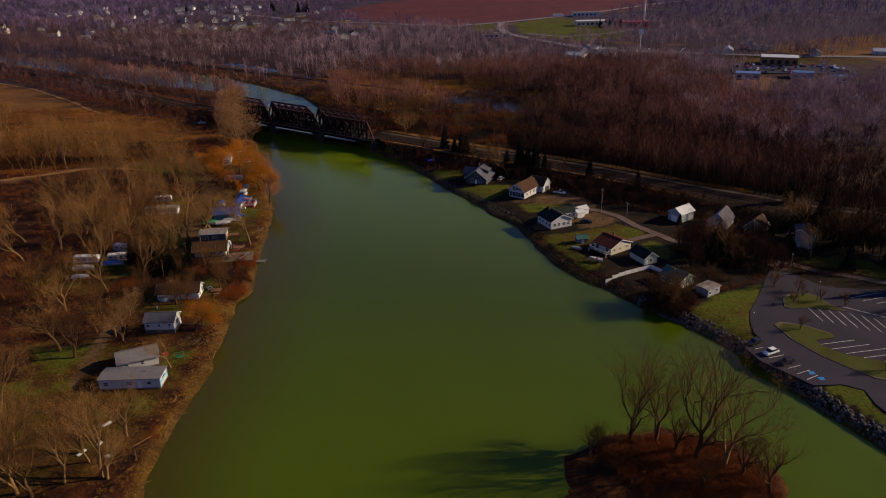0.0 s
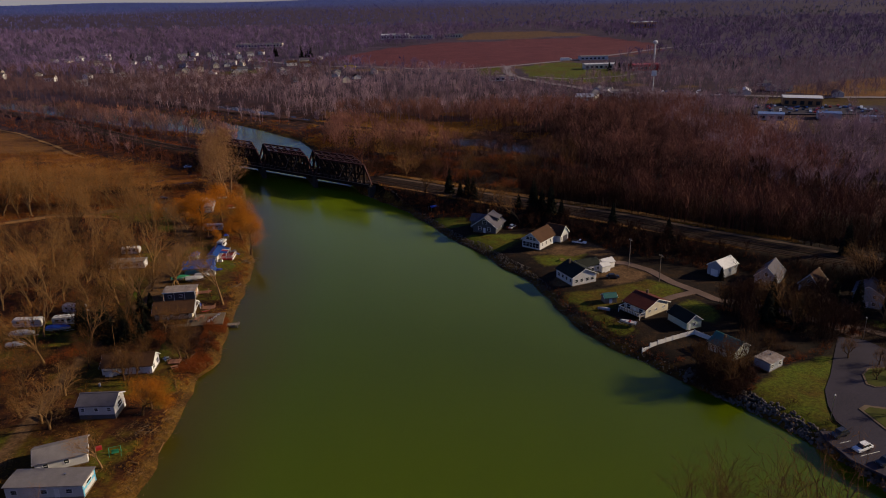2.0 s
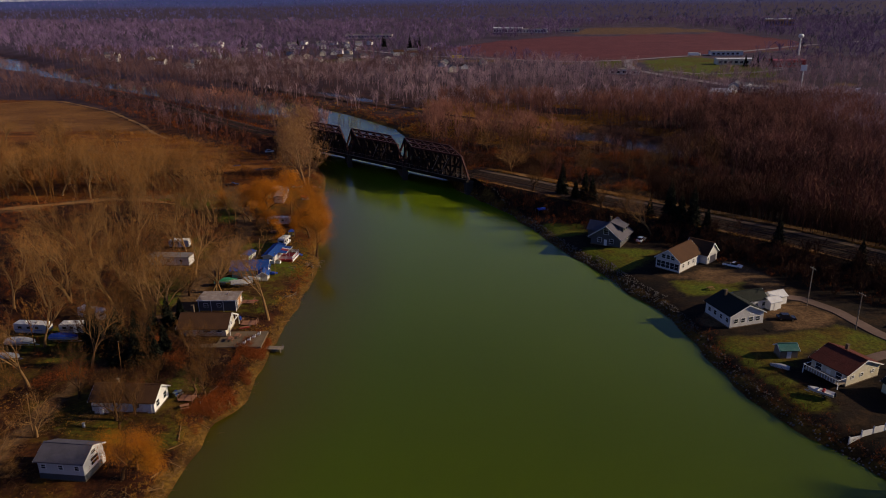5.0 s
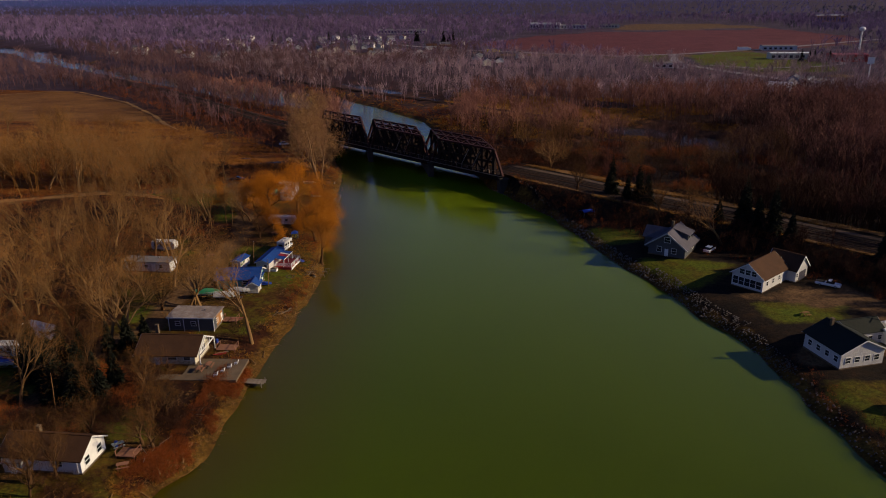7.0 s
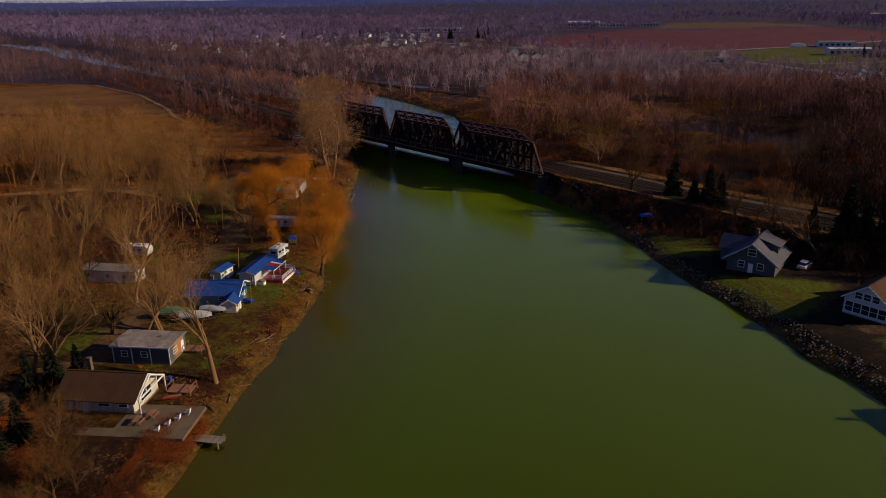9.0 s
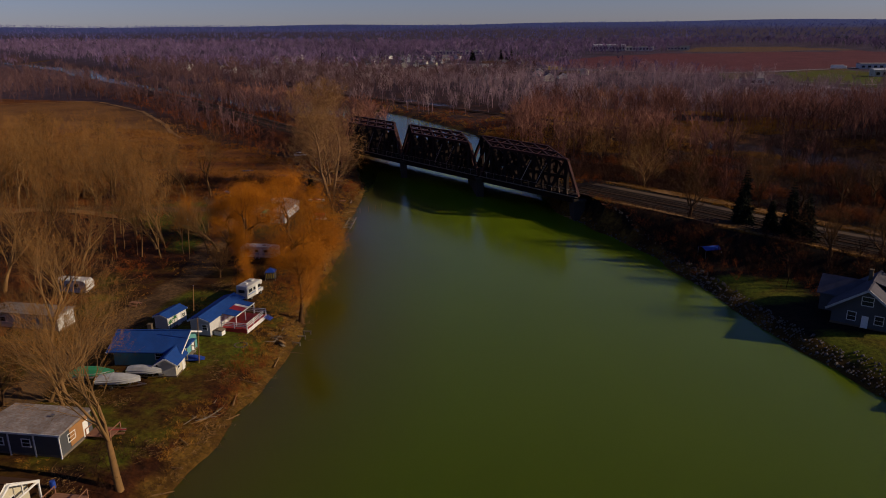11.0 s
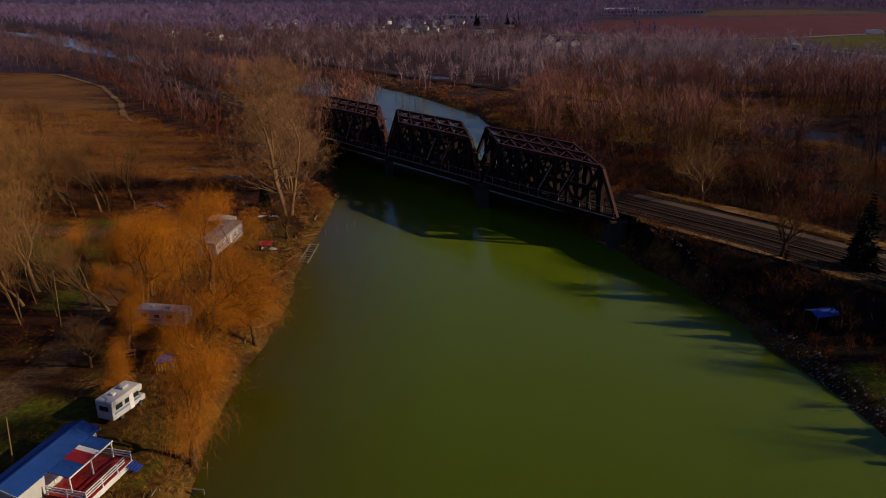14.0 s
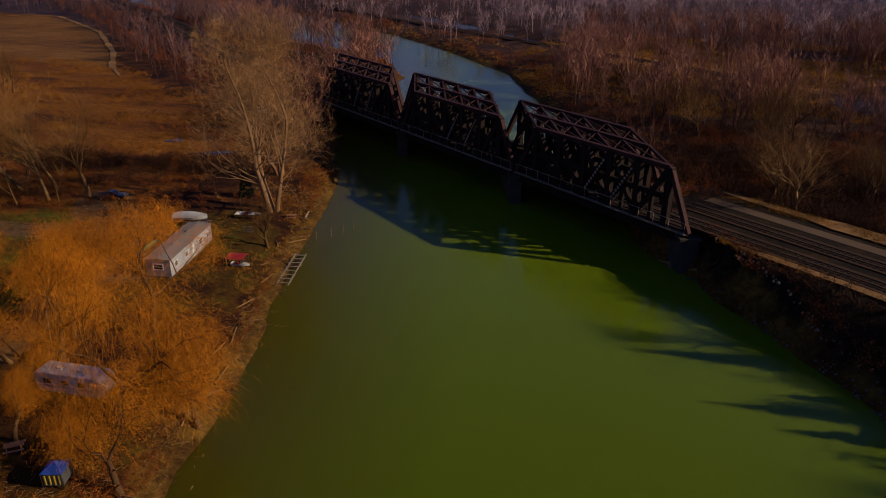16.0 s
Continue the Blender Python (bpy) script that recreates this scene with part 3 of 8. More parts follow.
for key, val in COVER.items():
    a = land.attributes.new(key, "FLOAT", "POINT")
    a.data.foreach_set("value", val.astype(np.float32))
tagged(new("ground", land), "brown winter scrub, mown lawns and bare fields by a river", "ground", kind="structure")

# the river and ponds share one level sheet of water
wx, wy = spread(-130, 110, 4.0, -1700, 300, 1.2), spread(90, 560, 4.0, -900, 1600, 1.2)
WX, WY = np.meshgrid(wx, wy)
widx = np.arange(WX.size).reshape(WX.shape)
wq = np.stack([widx[:-1, :-1], widx[:-1, 1:], widx[1:, 1:], widx[1:, :-1]], -1).reshape(-1, 4)
wme = mesh_np("water", np.stack([WX.ravel(), WY.ravel(), np.zeros(WX.size)], 1), wq, WATER)
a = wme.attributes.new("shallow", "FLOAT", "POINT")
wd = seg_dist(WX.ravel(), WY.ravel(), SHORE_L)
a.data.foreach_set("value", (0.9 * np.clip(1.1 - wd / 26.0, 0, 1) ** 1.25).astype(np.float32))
# Weights the paler water colour that stands in for sky reflection.
a = wme.attributes.new("upstream", "FLOAT", "POINT")
a.data.foreach_set("value", np.maximum(np.clip((WY.ravel() + 0.35 * WX.ravel() - 230) / 150, 0, 1) * np.clip((560 - WY.ravel()) / 120, 0, 1), 0.4 * np.clip((215 - WY.ravel()) / 90, 0, 1)).astype(np.float32))
a = wme.attributes.new("pond", "FLOAT", "POINT")
a.data.foreach_set("value", (river_dist(WX.ravel(), WY.ravel()) > 8).astype(np.float32))
tagged(new("water", wme), "smooth murky green river water", "water", kind="structure")

# ---- railway bridge: three skewed through-truss spans ----
BU, BV, B0 = Vector((-0.82, 0.572, 0)), Vector((0.572, 0.82, 0)), Vector((-40.0, 391.6, 0))
PITCH, SPAN, HIPS, WIDE, SKEW, TOP, BOT = 40.7, 39.7, (4.5, 34.6), 13.0, 19.0, 16.0, 6.4
BRIDGE = Matrix(((BU.x, -BV.x, 0, B0.x), (BU.y, -BV.y, 0, B0.y), (0, 0, 1, 0), (0, 0, 0, 1)))     # far side along -y


def bar(name, parent, a, b, w, h, mat=None, label=""):
    return part(name, beam(bmesh.new(), a, b, w, h), mat or STEEL, parent, label)


def dashed_diagonal(name, parent, a, b, y):
    """A built-up diagonal; on the outer truss pale plates stand in for sunlit dashes."""
    d = bar(name, parent, a, b, 0.9, 0.95, STEEL_SHADED)
    if y == 0.0:
        # Small pale plates paint flecks of sun along the member.
        bm = bmesh.new()
        for k in range(3, 13):
            p = a.lerp(b, k / 15)
            box(bm, p.x, p.y + 0.52, p.z, 0.34, 0.1, 0.42)
        tagged(part("sun_dashes", bm, STEEL_PALE, d, "pale plates standing in for sunlit dashes"), kind="stuff")


def truss_span(m):
    t = new("truss_span")
    t.matrix_basis = m
    tagged(t, "dark rusted steel through-truss span of a railway bridge", "bridge", "spans of the railway bridge")
    xs = [0.0] + [HIPS[0] + (HIPS[1] - HIPS[0]) * i / 5 for i in range(6)] + [SPAN]
    for y, k in ((0.0, 0.0), (-WIDE / 2, SKEW / 2), (-WIDE, SKEW)):
        lo = [Vector((x + k, y, BOT)) for x in xs]
        hi = [Vector((x + k, y, TOP)) for x in xs]
        bar("bottom_chord", t, lo[0], lo[-1], 0.6, 0.9, STEEL_SHADED)
        bar("top_chord", t, hi[1], hi[6], 0.8, 0.75)
        bar("end_post", t, lo[0], hi[1], 0.8, 0.75)
        bar("end_post", t, lo[7], hi[6], 0.8, 0.75)
        for i in range(1, 7):
            bar("vertical", t, lo[i], hi[i], 1.0, 1.1, STEEL_SHADED)
        for i in (1, 2, 3):
            dashed_diagonal("diagonal", t, hi[i], lo[i + 1], y if i > 1 else 1.0)
        for i in (6, 5, 4):
            dashed_diagonal("diagonal", t, hi[i], lo[i - 1], 1.0)
        for i in (2, 3, 4):
            bar("counter_diagonal", t, lo[i], hi[i + 1], 0.75, 0.7, STEEL_SHADED)
        bar("mid_strut", t, (lo[1] + hi[1]) / 2, (lo[6] + hi[6]) / 2, 0.6, 0.9, STEEL_SHADED)
        for i in range(1, 6):
            mid = (lo[i] + hi[i + 1]) / 2 if i < 4 else (hi[i] + lo[i + 1]) / 2
            bar("sub_strut", t, mid, (lo[i] + lo[i + 1]) / 2 if i != 3 else lo[i], 0.55, 0.6, STEEL_SHADED)
    for i in range(1, 7):
        a, b = Vector((xs[i], 0, TOP)), Vector((xs[i] + SKEW, -WIDE, TOP))
        bar("portal_strut" if i in (1, 6) else "top_strut", t, a, b, 0.36, 0.45)
        bar("sway_strut", t, a - Vector((0, 0, 2.0)), b - Vector((0, 0, 2.0)), 0.2, 0.25, STEEL_SHADED)
        bm = bmesh.new()
        for j in range(6):
            p, q = a.lerp(b, j / 6), a.lerp(b, (j + 1) / 6)
            dz = Vector((0, 0, 2.0))
            beam(bm, p - dz * (j % 2), q - dz * ((j + 1) % 2), 0.12)
        part("sway_lattice", bm, STEEL_SHADED, t)
        if i < 6:
            c, d = Vector((xs[i + 1], 0, TOP)), Vector((xs[i + 1] + SKEW, -WIDE, TOP))
            mid0, mid1 = (a + b) / 2, (c + d) / 2
            bar("centre_strut", t, mid0, mid1, 0.26, 0.3)
            for p, q in ((a, mid1), (mid0, c), (mid0, d), (b, mid1)):
                bar("lateral", t, p, q, 0.17, 0.2)
    for i in range(8):
        bar("floor_beam", t, (xs[i], 0, BOT - 0.1), (xs[i] + SKEW, -WIDE, BOT - 0.1), 0.5, 1.0, STEEL_SHADED)
    for y in (-2.6, -4.4, -8.6, -10.4):
        k = -SKEW * y / WIDE
        bar("stringer", t, (k, y, BOT + 0.35), (SPAN + k, y, BOT + 0.35), 0.3, 0.55, STEEL_SHADED)
        bar("rail", t, (k, y, BOT + 0.92), (SPAN + k, y, BOT + 0.92), 0.09, 0.16, RAIL)
    for y in (-3.5, -9.5):
        k = -SKEW * y / WIDE
        bm = bmesh.new()
        n = 66
        for j in range(n):
            box(bm, k + (j + 0.5) * SPAN / n, y, BOT + 0.73, 0.26, 3.0, 0.22)
        tagged(part("sleeper_layer", bm, CREOSOTE, t, "black creosoted sleepers"), kind="stuff")
    for y, k, low in ((-0.05, 0.0, 4.6), (-WIDE + 0.05, SKEW, 0.8), (-WIDE / 2, SKEW / 2, 4.6)):     # the upstream girder is the deepest
        bar("floor_girder", t, (k + 0.4, y, (BOT + 0.4 + low) / 2), (SPAN + k - 0.4, y, (BOT + 0.4 + low) / 2), 0.4, BOT + 0.4 - low, STEEL_SHADED)
    bm = bmesh.new()
    vs = [bm.verts.new(p) for p in ((0, -0.5, BOT + 0.55), (SPAN, -0.5, BOT + 0.55), (SPAN + SKEW - 0.7, -WIDE + 0.5, BOT + 0.55), (SKEW - 0.7, -WIDE + 0.5, BOT + 0.55))]
    r = bmesh.ops.extrude_face_region(bm, geom=[bm.faces.new(vs)])
    bmesh.ops.translate(bm, vec=(0, 0, -0.3), verts=[v for v in r["geom"] if isinstance(v, bmesh.types.BMVert)])
    bmesh.ops.recalc_face_normals(bm, faces=bm.faces[:])
    # The plate's near-black colour stands in for shade between the trusses.
    part("deck_plate", bm, CREOSOTE, t, "deck plate darkened as truss shade")
    bm = bmesh.new()
    beam(bm, (0.2, 0.6, BOT + 1.7), (SPAN - 0.2, 0.6, BOT + 1.7), 0.06)
    for j in range(14):
        x = 0.3 + j * (SPAN - 0.6) / 13
        beam(bm, (x, 0.6, BOT), (x, 0.6, BOT + 1.7), 0.06)
    part("handrail", bm, STEEL_PALE, t, "thin pale handrail")
    part("walkway", box(bmesh.new(), SPAN / 2, 0.55, BOT, SPAN, 0.9, 0.12), TIMBER, t)
    return t


span_first = truss_span(BRIDGE)
for n in (1, 2):
    copy_thing(span_first, BRIDGE @ Matrix.Translation((n * PITCH, 0, 0)))


def pier(s, label, thick=2.2, z0=-2.6, inset=1.6):
    p = new("bridge_pier")
    p.matrix_basis = BRIDGE @ Matrix.Translation((s, 0, 0))
    tagged(p, label, "bridge pier", "piers of the railway bridge")
    ang = math.atan2(-WIDE, SKEW)
    n = math.hypot(WIDE, SKEW)
    m = Matrix.Rotation(ang, 4, "Z")
    bm = bmesh.new()
    prof = [(-inset, z0), (n + inset, z0), (n + inset - 0.6, BOT - 1.1), (0.6 - inset, BOT - 1.1)]
    prism(bm, prof, -thick / 2, thick / 2, m @ Matrix(((0, 1, 0, 0), (1, 0, 0, 0), (0, 0, 1, 0), (0, 0, 0, 1))))
    part("shaft", bm, DARK_STONE, p)
    part("cap", box(bmesh.new(), n / 2, 0, BOT - 0.85, n + 2 * inset - 0.4, thick + 0.5, 0.5, m, 0.06), DARK_STONE, p)
    return p


pier(PITCH - 0.5, "stained stone pier standing in the river under the bridge")
pier(2 * PITCH - 0.5, "stained stone pier standing in the river under the bridge")
pier(-0.7, "dark stone abutment in the railway embankment", 3.0, -2.6, 0.4)
pier(3 * PITCH - 0.3, "dark stone abutment in the railway embankment", 3.0, -2.6, 0.4)


# ---- track on the embankments ----
def along(line, step):
    """Points and headings every step metres along a line of points."""
    out, carry = [], 0.0
    for (ax, ay), (bx, by) in zip(line[:-1], line[1:]):
        n = math.hypot(bx - ax, by - ay)
        d = carry
        while d < n:
            out.append((ax + (bx - ax) * d / n, ay + (by - ay) * d / n, math.atan2(by - ay, bx - ax)))
            d += step
        carry = d - n
    return out


def ribbon(line, offset, half, z, thick=0.25, step=8.0):
    """A strip of even width along a line."""
    pts = along(line, step)
    vs, fs = [], []
    for x, y, a in pts:
        nx, ny = -math.sin(a), math.cos(a)
        for o in (offset - half, offset + half):
            vs.append((x + nx * o, y + ny * o, z))
    for o in range(len(pts) - 1):
        i = 2 * o
        fs.append((i, i + 1, i + 3, i + 2))
    bm = bmesh.new()
    bv = [bm.verts.new(v) for v in vs]
    for f in fs:
        bm.faces.new([bv[i] for i in f])
    r = bmesh.ops.extrude_face_region(bm, geom=bm.faces[:])
    bmesh.ops.translate(bm, vec=(0, 0, -thick), verts=[v for v in r["geom"] if isinstance(v, bmesh.types.BMVert)])
    bmesh.ops.recalc_face_normals(bm, faces=bm.faces[:])
    return bm


def railway(line, tracks, top, label, sleepers_to):
    t = new("railway_track")
    tagged(t, label, "railway track")
    for off in tracks:
        part("ballast", ribbon(line, off, 2.0, top + 0.16), BALLAST, t)
        for o in (-0.75, 0.75):
            part("rail", ribbon(line, off + o, 0.06, top + 0.42, 0.16), RAIL, t, "worn steel rail")
        bm = bmesh.new()
        for x, y, a in along(line, 0.9)[:sleepers_to]:
            box(bm, 0, off, top + 0.2, 0.24, 2.6, 0.18, Matrix.Translation((x, y, 0)) @ Matrix.Rotation(a, 4, "Z"))
        tagged(part("sleeper_layer", bm, CREOSOTE, t, "dark timber sleepers"), kind="stuff")


railway(RAIL_R, (-4.6, 1.6), 6.9, "double railway track on a low embankment", 260)
railway(RAIL_L[:5], (-3.2, 3.2), 6.9, "double railway track on a low embankment", 260)
railway(RAIL_FAR, (0.0,), 3.6, "single railway track through bare woods", 120)
tagged(link("service_road", ribbon(RAIL_R, 7.0, 1.2, 6.9 + 0.06), GRAVEL), "grey-brown gravel service track beside the railway", "road", kind="structure")

# ---- trees ----
def tube_np(vs, fs, a, b, r0, r1, n):
    d = np.array(b) - np.array(a)
    L = np.linalg.norm(d) + 1e-9
    d = d / L
    s = np.cross(d, (0.31, 0.77, 0.55))
    s /= np.linalg.norm(s) + 1e-9
    w = np.cross(d, s)
    i0 = len(vs)
    for p, r in ((a, r0), (b, r1)):
        for k in range(n):
            t = 2 * math.pi * k / n
            vs.append(np.array(p) + r * (math.cos(t) * s + math.sin(t) * w))
    for k in range(n):
        fs.append((i0 + k, i0 + (k + 1) % n, i0 + n + (k + 1) % n, i0 + n + k))


def sliver(vs, fs, a, b, w, rng):
    """One fine twig: a long thin triangle."""
    d = np.array(b) - np.array(a)
    s = np.cross(d, rng.normal(size=3))
    s *= w / (np.linalg.norm(s) + 1e-9)
    i = len(vs)
    vs.extend((np.array(a) + s, np.array(a) - s, np.array(b)))
    fs.append((i, i + 1, i + 2))


def grow_tree(seed, h, trunk_r, forks=4, depth=3, twigs=9, wide=0.55, bole=0.3, twig_w=0.035, twig_l=0.13, lift=0.25, sides=5, leader=0):
    """Wood (tubes) and twigs (slivers) of a bare broad-leaved tree."""
    rng = np.random.default_rng(seed)
    wv, wf, tv, tf = [], [], [], []

    def limb(p, d, length, r, level):
        n = 3
        for s in range(n):
            d = d + rng.normal(size=3) * 0.16 + np.array((0, 0, lift * 0.35))
            d /= np.linalg.norm(d)
            q = p + d * length / n
            r1 = r * (0.88 if s < n - 1 else 0.78)
            tube_np(wv, wf, p, q, r, r1, sides if level < 2 else 3)
            p, r = q, r1
            if level < depth and s < n - 1 and rng.random() < (0.85 if level else 0.25):
                side(p, d, length * rng.uniform(0.5, 0.75), r * 0.55, level + 1)
            if level >= depth - 1 and rng.random() < twigs / 6:
                fan(p, d, 1 + twigs // 8, h * twig_l)
        if level < depth:
            for _ in range(forks if level == 0 else rng.integers(2, 4)):
                side(p, d, length * rng.uniform(0.6, 0.85), r * 0.66, level + 1)
        else:
            fan(p, d, twigs, h * twig_l)

    def side(p, d, length, r, level):
        k = rng.normal(size=3)
        k -= d * (k @ d)
        k /= np.linalg.norm(k) + 1e-9
        e = d + k * rng.uniform(wide * 0.7, wide * 1.5)
        length *= 1.55 if level == 1 else 1.0
        limb(p, e / np.linalg.norm(e), length, r, level)

    def fan(p, d, n, length):
        for _ in range(int(n)):
            e = d + rng.normal(size=3) * 0.6 + np.array((0, 0, 0.15))
            e *= length * rng.uniform(0.6, 1.25) / np.linalg.norm(e)
            sliver(tv, tf, p, p + e, twig_w, rng)
            m = p + e * 0.45
            g = e * 0.5 + rng.normal(size=3) * length * 0.22
            sliver(tv, tf, m, m + g, twig_w * 0.7, rng)

    if leader:                        # several upright stems with ascending side limbs from low down
        for k in range(leader):
            p, d, r = np.array((0.5 * math.cos(2.4 * k), 0.5 * math.sin(2.4 * k), -0.3)), np.array((0.16 * math.cos(2.4 * k), 0.16 * math.sin(2.4 * k), 1.0)), trunk_r * (1 - 0.15 * k)
            for s in range(10):
                d = d + rng.normal(size=3) * 0.07 + np.array((0, 0, 0.05))
                d /= np.linalg.norm(d)
                q = p + d * h * 0.085
                tube_np(wv, wf, p, q, r, r * 0.87, 7)
                p, r = q, r * 0.87
                if s >= 1:
                    for _ in range(2 if s < 8 else 3):
                        side(p, d + np.array((0, 0, -0.3 if s < 4 else 0)), h * (0.25 - 0.015 * s) * rng.uniform(0.8, 1.15), r * 0.52, 2)
    else:
        limb(np.zeros(3) - np.array((0, 0, 0.3)), np.array((0.0, 0.0, 1.0)), h * bole * 1.2, trunk_r, 0)
    wv, tv = np.array(wv), np.array(tv)
    if leader:                        # hold the crown to an oval
        for v in (wv, tv):
            f = np.clip(v[:, 2] / tv[:, 2].max(), 0, 1)
            v[:, :2] *= 1.7
            lim = 0.42 * tv[:, 2].max() * np.sqrt(np.clip(1 - ((f - 0.5) / 0.53) ** 2, 0.02, 1))
            q = np.hypot(v[:, 0], v[:, 1]) + 1e-6
            v[:, :2] *= (lim * np.tanh(q / lim) / q)[:, None]
    k = h / max(tv[:, 2].max(), 1e-6)
    return (wv * k, np.array(wf)), (tv * k, np.array(tf))


def tree_thing(name, wood, twigs, bark, twig, label, category="tree", group=""):
    t = tagged(new(name), label, category, group)
    part("trunk", mesh_np("trunk", *wood, bark), None, t)
    part("crown", mesh_np("crown", *twigs, twig), None, t)
    return t


def willow(seed, h, r):
    rng = np.random.default_rng(seed)
    wv, wf, tv, tf = [], [], [], []
    ends = []

    def limb(p, d, length, rad, level):
        for s in range(3):
            d = d + rng.normal(size=3) * 0.2
            d /= np.linalg.norm(d)
            q = p + d * length / 3
            tube_np(wv, wf, p, q, rad, rad * 0.78, 6 if level < 2 else 4)
            p, rad = q, rad * 0.78
            if level:
                ends.append(p)
        if level < 3:
            for _ in range(4 if level == 0 else 3):
                k = rng.normal(size=3)
                k[2] = abs(k[2]) * 0.5
                e = d * (0.75 if level else 0.6) + k / np.linalg.norm(k) * 0.75
                limb(p, e / np.linalg.norm(e), length * rng.uniform(0.75, 0.95), rad * 0.8, level + 1)

    limb(np.array((0, 0, -0.3)), np.array((0.05, 0, 1.0)), h * 0.26, 0.8, 0)
    ends = np.array(ends)
    scale = np.array((r / np.abs(ends[:, :2]).max(), r / np.abs(ends[:, :2]).max(), 0.9 * h / ends[:, 2].max()))
    wv, ends = np.array(wv) * scale, ends * scale
    for p in ends:
        for _ in range(58):
            a = p + rng.normal(size=3) * (1.25, 1.25, 0.9)
            out = np.array((a[0], a[1], 0.0))
            out /= np.linalg.norm(out) + 1e-6
            v = out * rng.uniform(0.1, 0.6) + rng.normal(size=3) * 0.4 + np.array((0, 0, 0.3))
            n = rng.integers(2, 5)
            for s in range(n):
                b = a + v * 0.65
                if b[2] < 1.0:
                    break
                sliver(tv, tf, a, b + v * 0.2, 0.0118, rng)
                v = v * 0.8 + np.array((0, 0, -0.42)) + rng.normal(size=3) * 0.06
                a = b
    return (wv, np.array(wf)), (np.array(tv), np.array(tf))


def spruce(seed, h, r):
    rng = np.random.default_rng(seed)
    wv, wf, tv, tf = [], [], [], []
    tube_np(wv, wf, (0, 0, -0.3), (0, 0, h), 0.02 * h, 0.02, 6)
    z = h * 0.06
    while z < h * 0.98:
        reach = r * (1 - z / h) ** 0.85 * rng.uniform(0.85, 1.1)
        for k in range(19):
            a = rng.uniform(0, 2 * math.pi)
            d = np.array((math.cos(a), math.sin(a), -0.25))
            for j in range(9):
                p = np.array((0, 0, z)) + d * reach * (j / 10)
                e = d * reach * 0.32 + rng.normal(size=3) * reach * 0.16
                sliver(tv, tf, p, p + e, 0.1 + 0.05 * reach, rng)
        z += h * 0.04
    return (wv := np.array(wv), np.array(wf)), (np.array(tv), np.array(tf))


OAKS = [tree_thing("bare_tree", *grow_tree(s, h, 0.44, f, 4, 2, w, 0.2, 0.012, 0.08, 0.3), b, t, "leafless broad-leaved tree with a wide grey-brown crown", group="bare trees")
        for s, h, f, w, b, t in ((1, 22, 4, 0.5, BARK_PALE, TWIG_TAN), (2, 20, 4, 0.55, BARK_PALE, TWIG_TAN), (3, 24, 3, 0.42, BARK_PALE, TWIG_TAN), (4, 19, 4, 0.6, BARK, TWIG), (5, 12, 4, 0.55, BARK, TWIG))]
POPLARS = [tree_thing("bare_tree", *grow_tree(s, h, 0.2, 3, 3, 12, 0.3, 0.42, 0.016, 0.1, lift=0.5), BARK_PALE, TWIG_TAN, "slim leafless tree with upright pale stems", group="bare trees") for s, h in ((11, 23), (12, 20))]
GIANT = tree_thing("bare_tree", *grow_tree(21, 34, 0.44, 5, 4, 8, 0.75, 0.12, 0.014, 0.052, 0.16, 5, 3), BARK_GIANT, TWIG_GIANT, "very large leafless tree on the bank beside the bridge")
WILLOWS = [tree_thing("willow_tree", *willow(s, h, r), BARK, WILLOW, "weeping willow with golden-orange hanging withes", group="golden willows") for s, h, r in ((31, 21, 10.5), (32, 18, 10.0))]
SPRUCES = [tree_thing("spruce_tree", *spruce(s, h, r), BARK, NEEDLE, "dark green conical spruce", group="spruces") for s, h, r in ((41, 13, 2.6), (42, 9, 2.2))]
_used = {}


def plant(kind, x, y, scale=1.0, turn=None, label=""):
    """A tree at a place: the first call moves the model itself, later ones copy it."""
    turn = (x * 37 + y * 61) % 360 if turn is None else turn
    m = pose(x, y, ground_z(x, y), 0, 0, turn)
    if kind.name in _used:
        ob = copy_thing(kind, m)
    else:
        ob = kind
        ob.matrix_basis = m
        _used[kind.name] = 1
    ob.scale = (scale, scale, scale)
    return tagged(ob, label)


def beyond_rail(x, y):
    """North-east of the right-hand railway line."""
    return np.interp(x, [p[0] for p in [(-60, 418)] + RAIL_R], [p[1] for p in [(-60, 418)] + RAIL_R]) + 8 < y


for x, y, s in ((-79.6, 305.5, 0.8), (-103, 345, 0.9), (-109, 336, 0.8), (-115, 349, 0.72)):
    plant(WILLOWS[0], x, y, s)
for x, y, s in ((-95, 329, 1.1), (-125, 353, 0.6), (-131, 349, 0.55), (-119, 346, 0.6), (-112, 341, 0.6), (-87.5, 321, 0.75), (-88, 333, 0.7), (-102, 323, 0.5), (-112, 333, 0.55), (-95, 315.5, 0.42)):
    plant(WILLOWS[1], x, y, s)
plant(WILLOWS[1], -75, 187, 0.68, label="young golden willow in front of a white cottage")
plant(GIANT, -112.5, 389, 1.12)
plant(GIANT, -122, 408, 0.8, label="very large leafless tree on the bank beside the bridge")
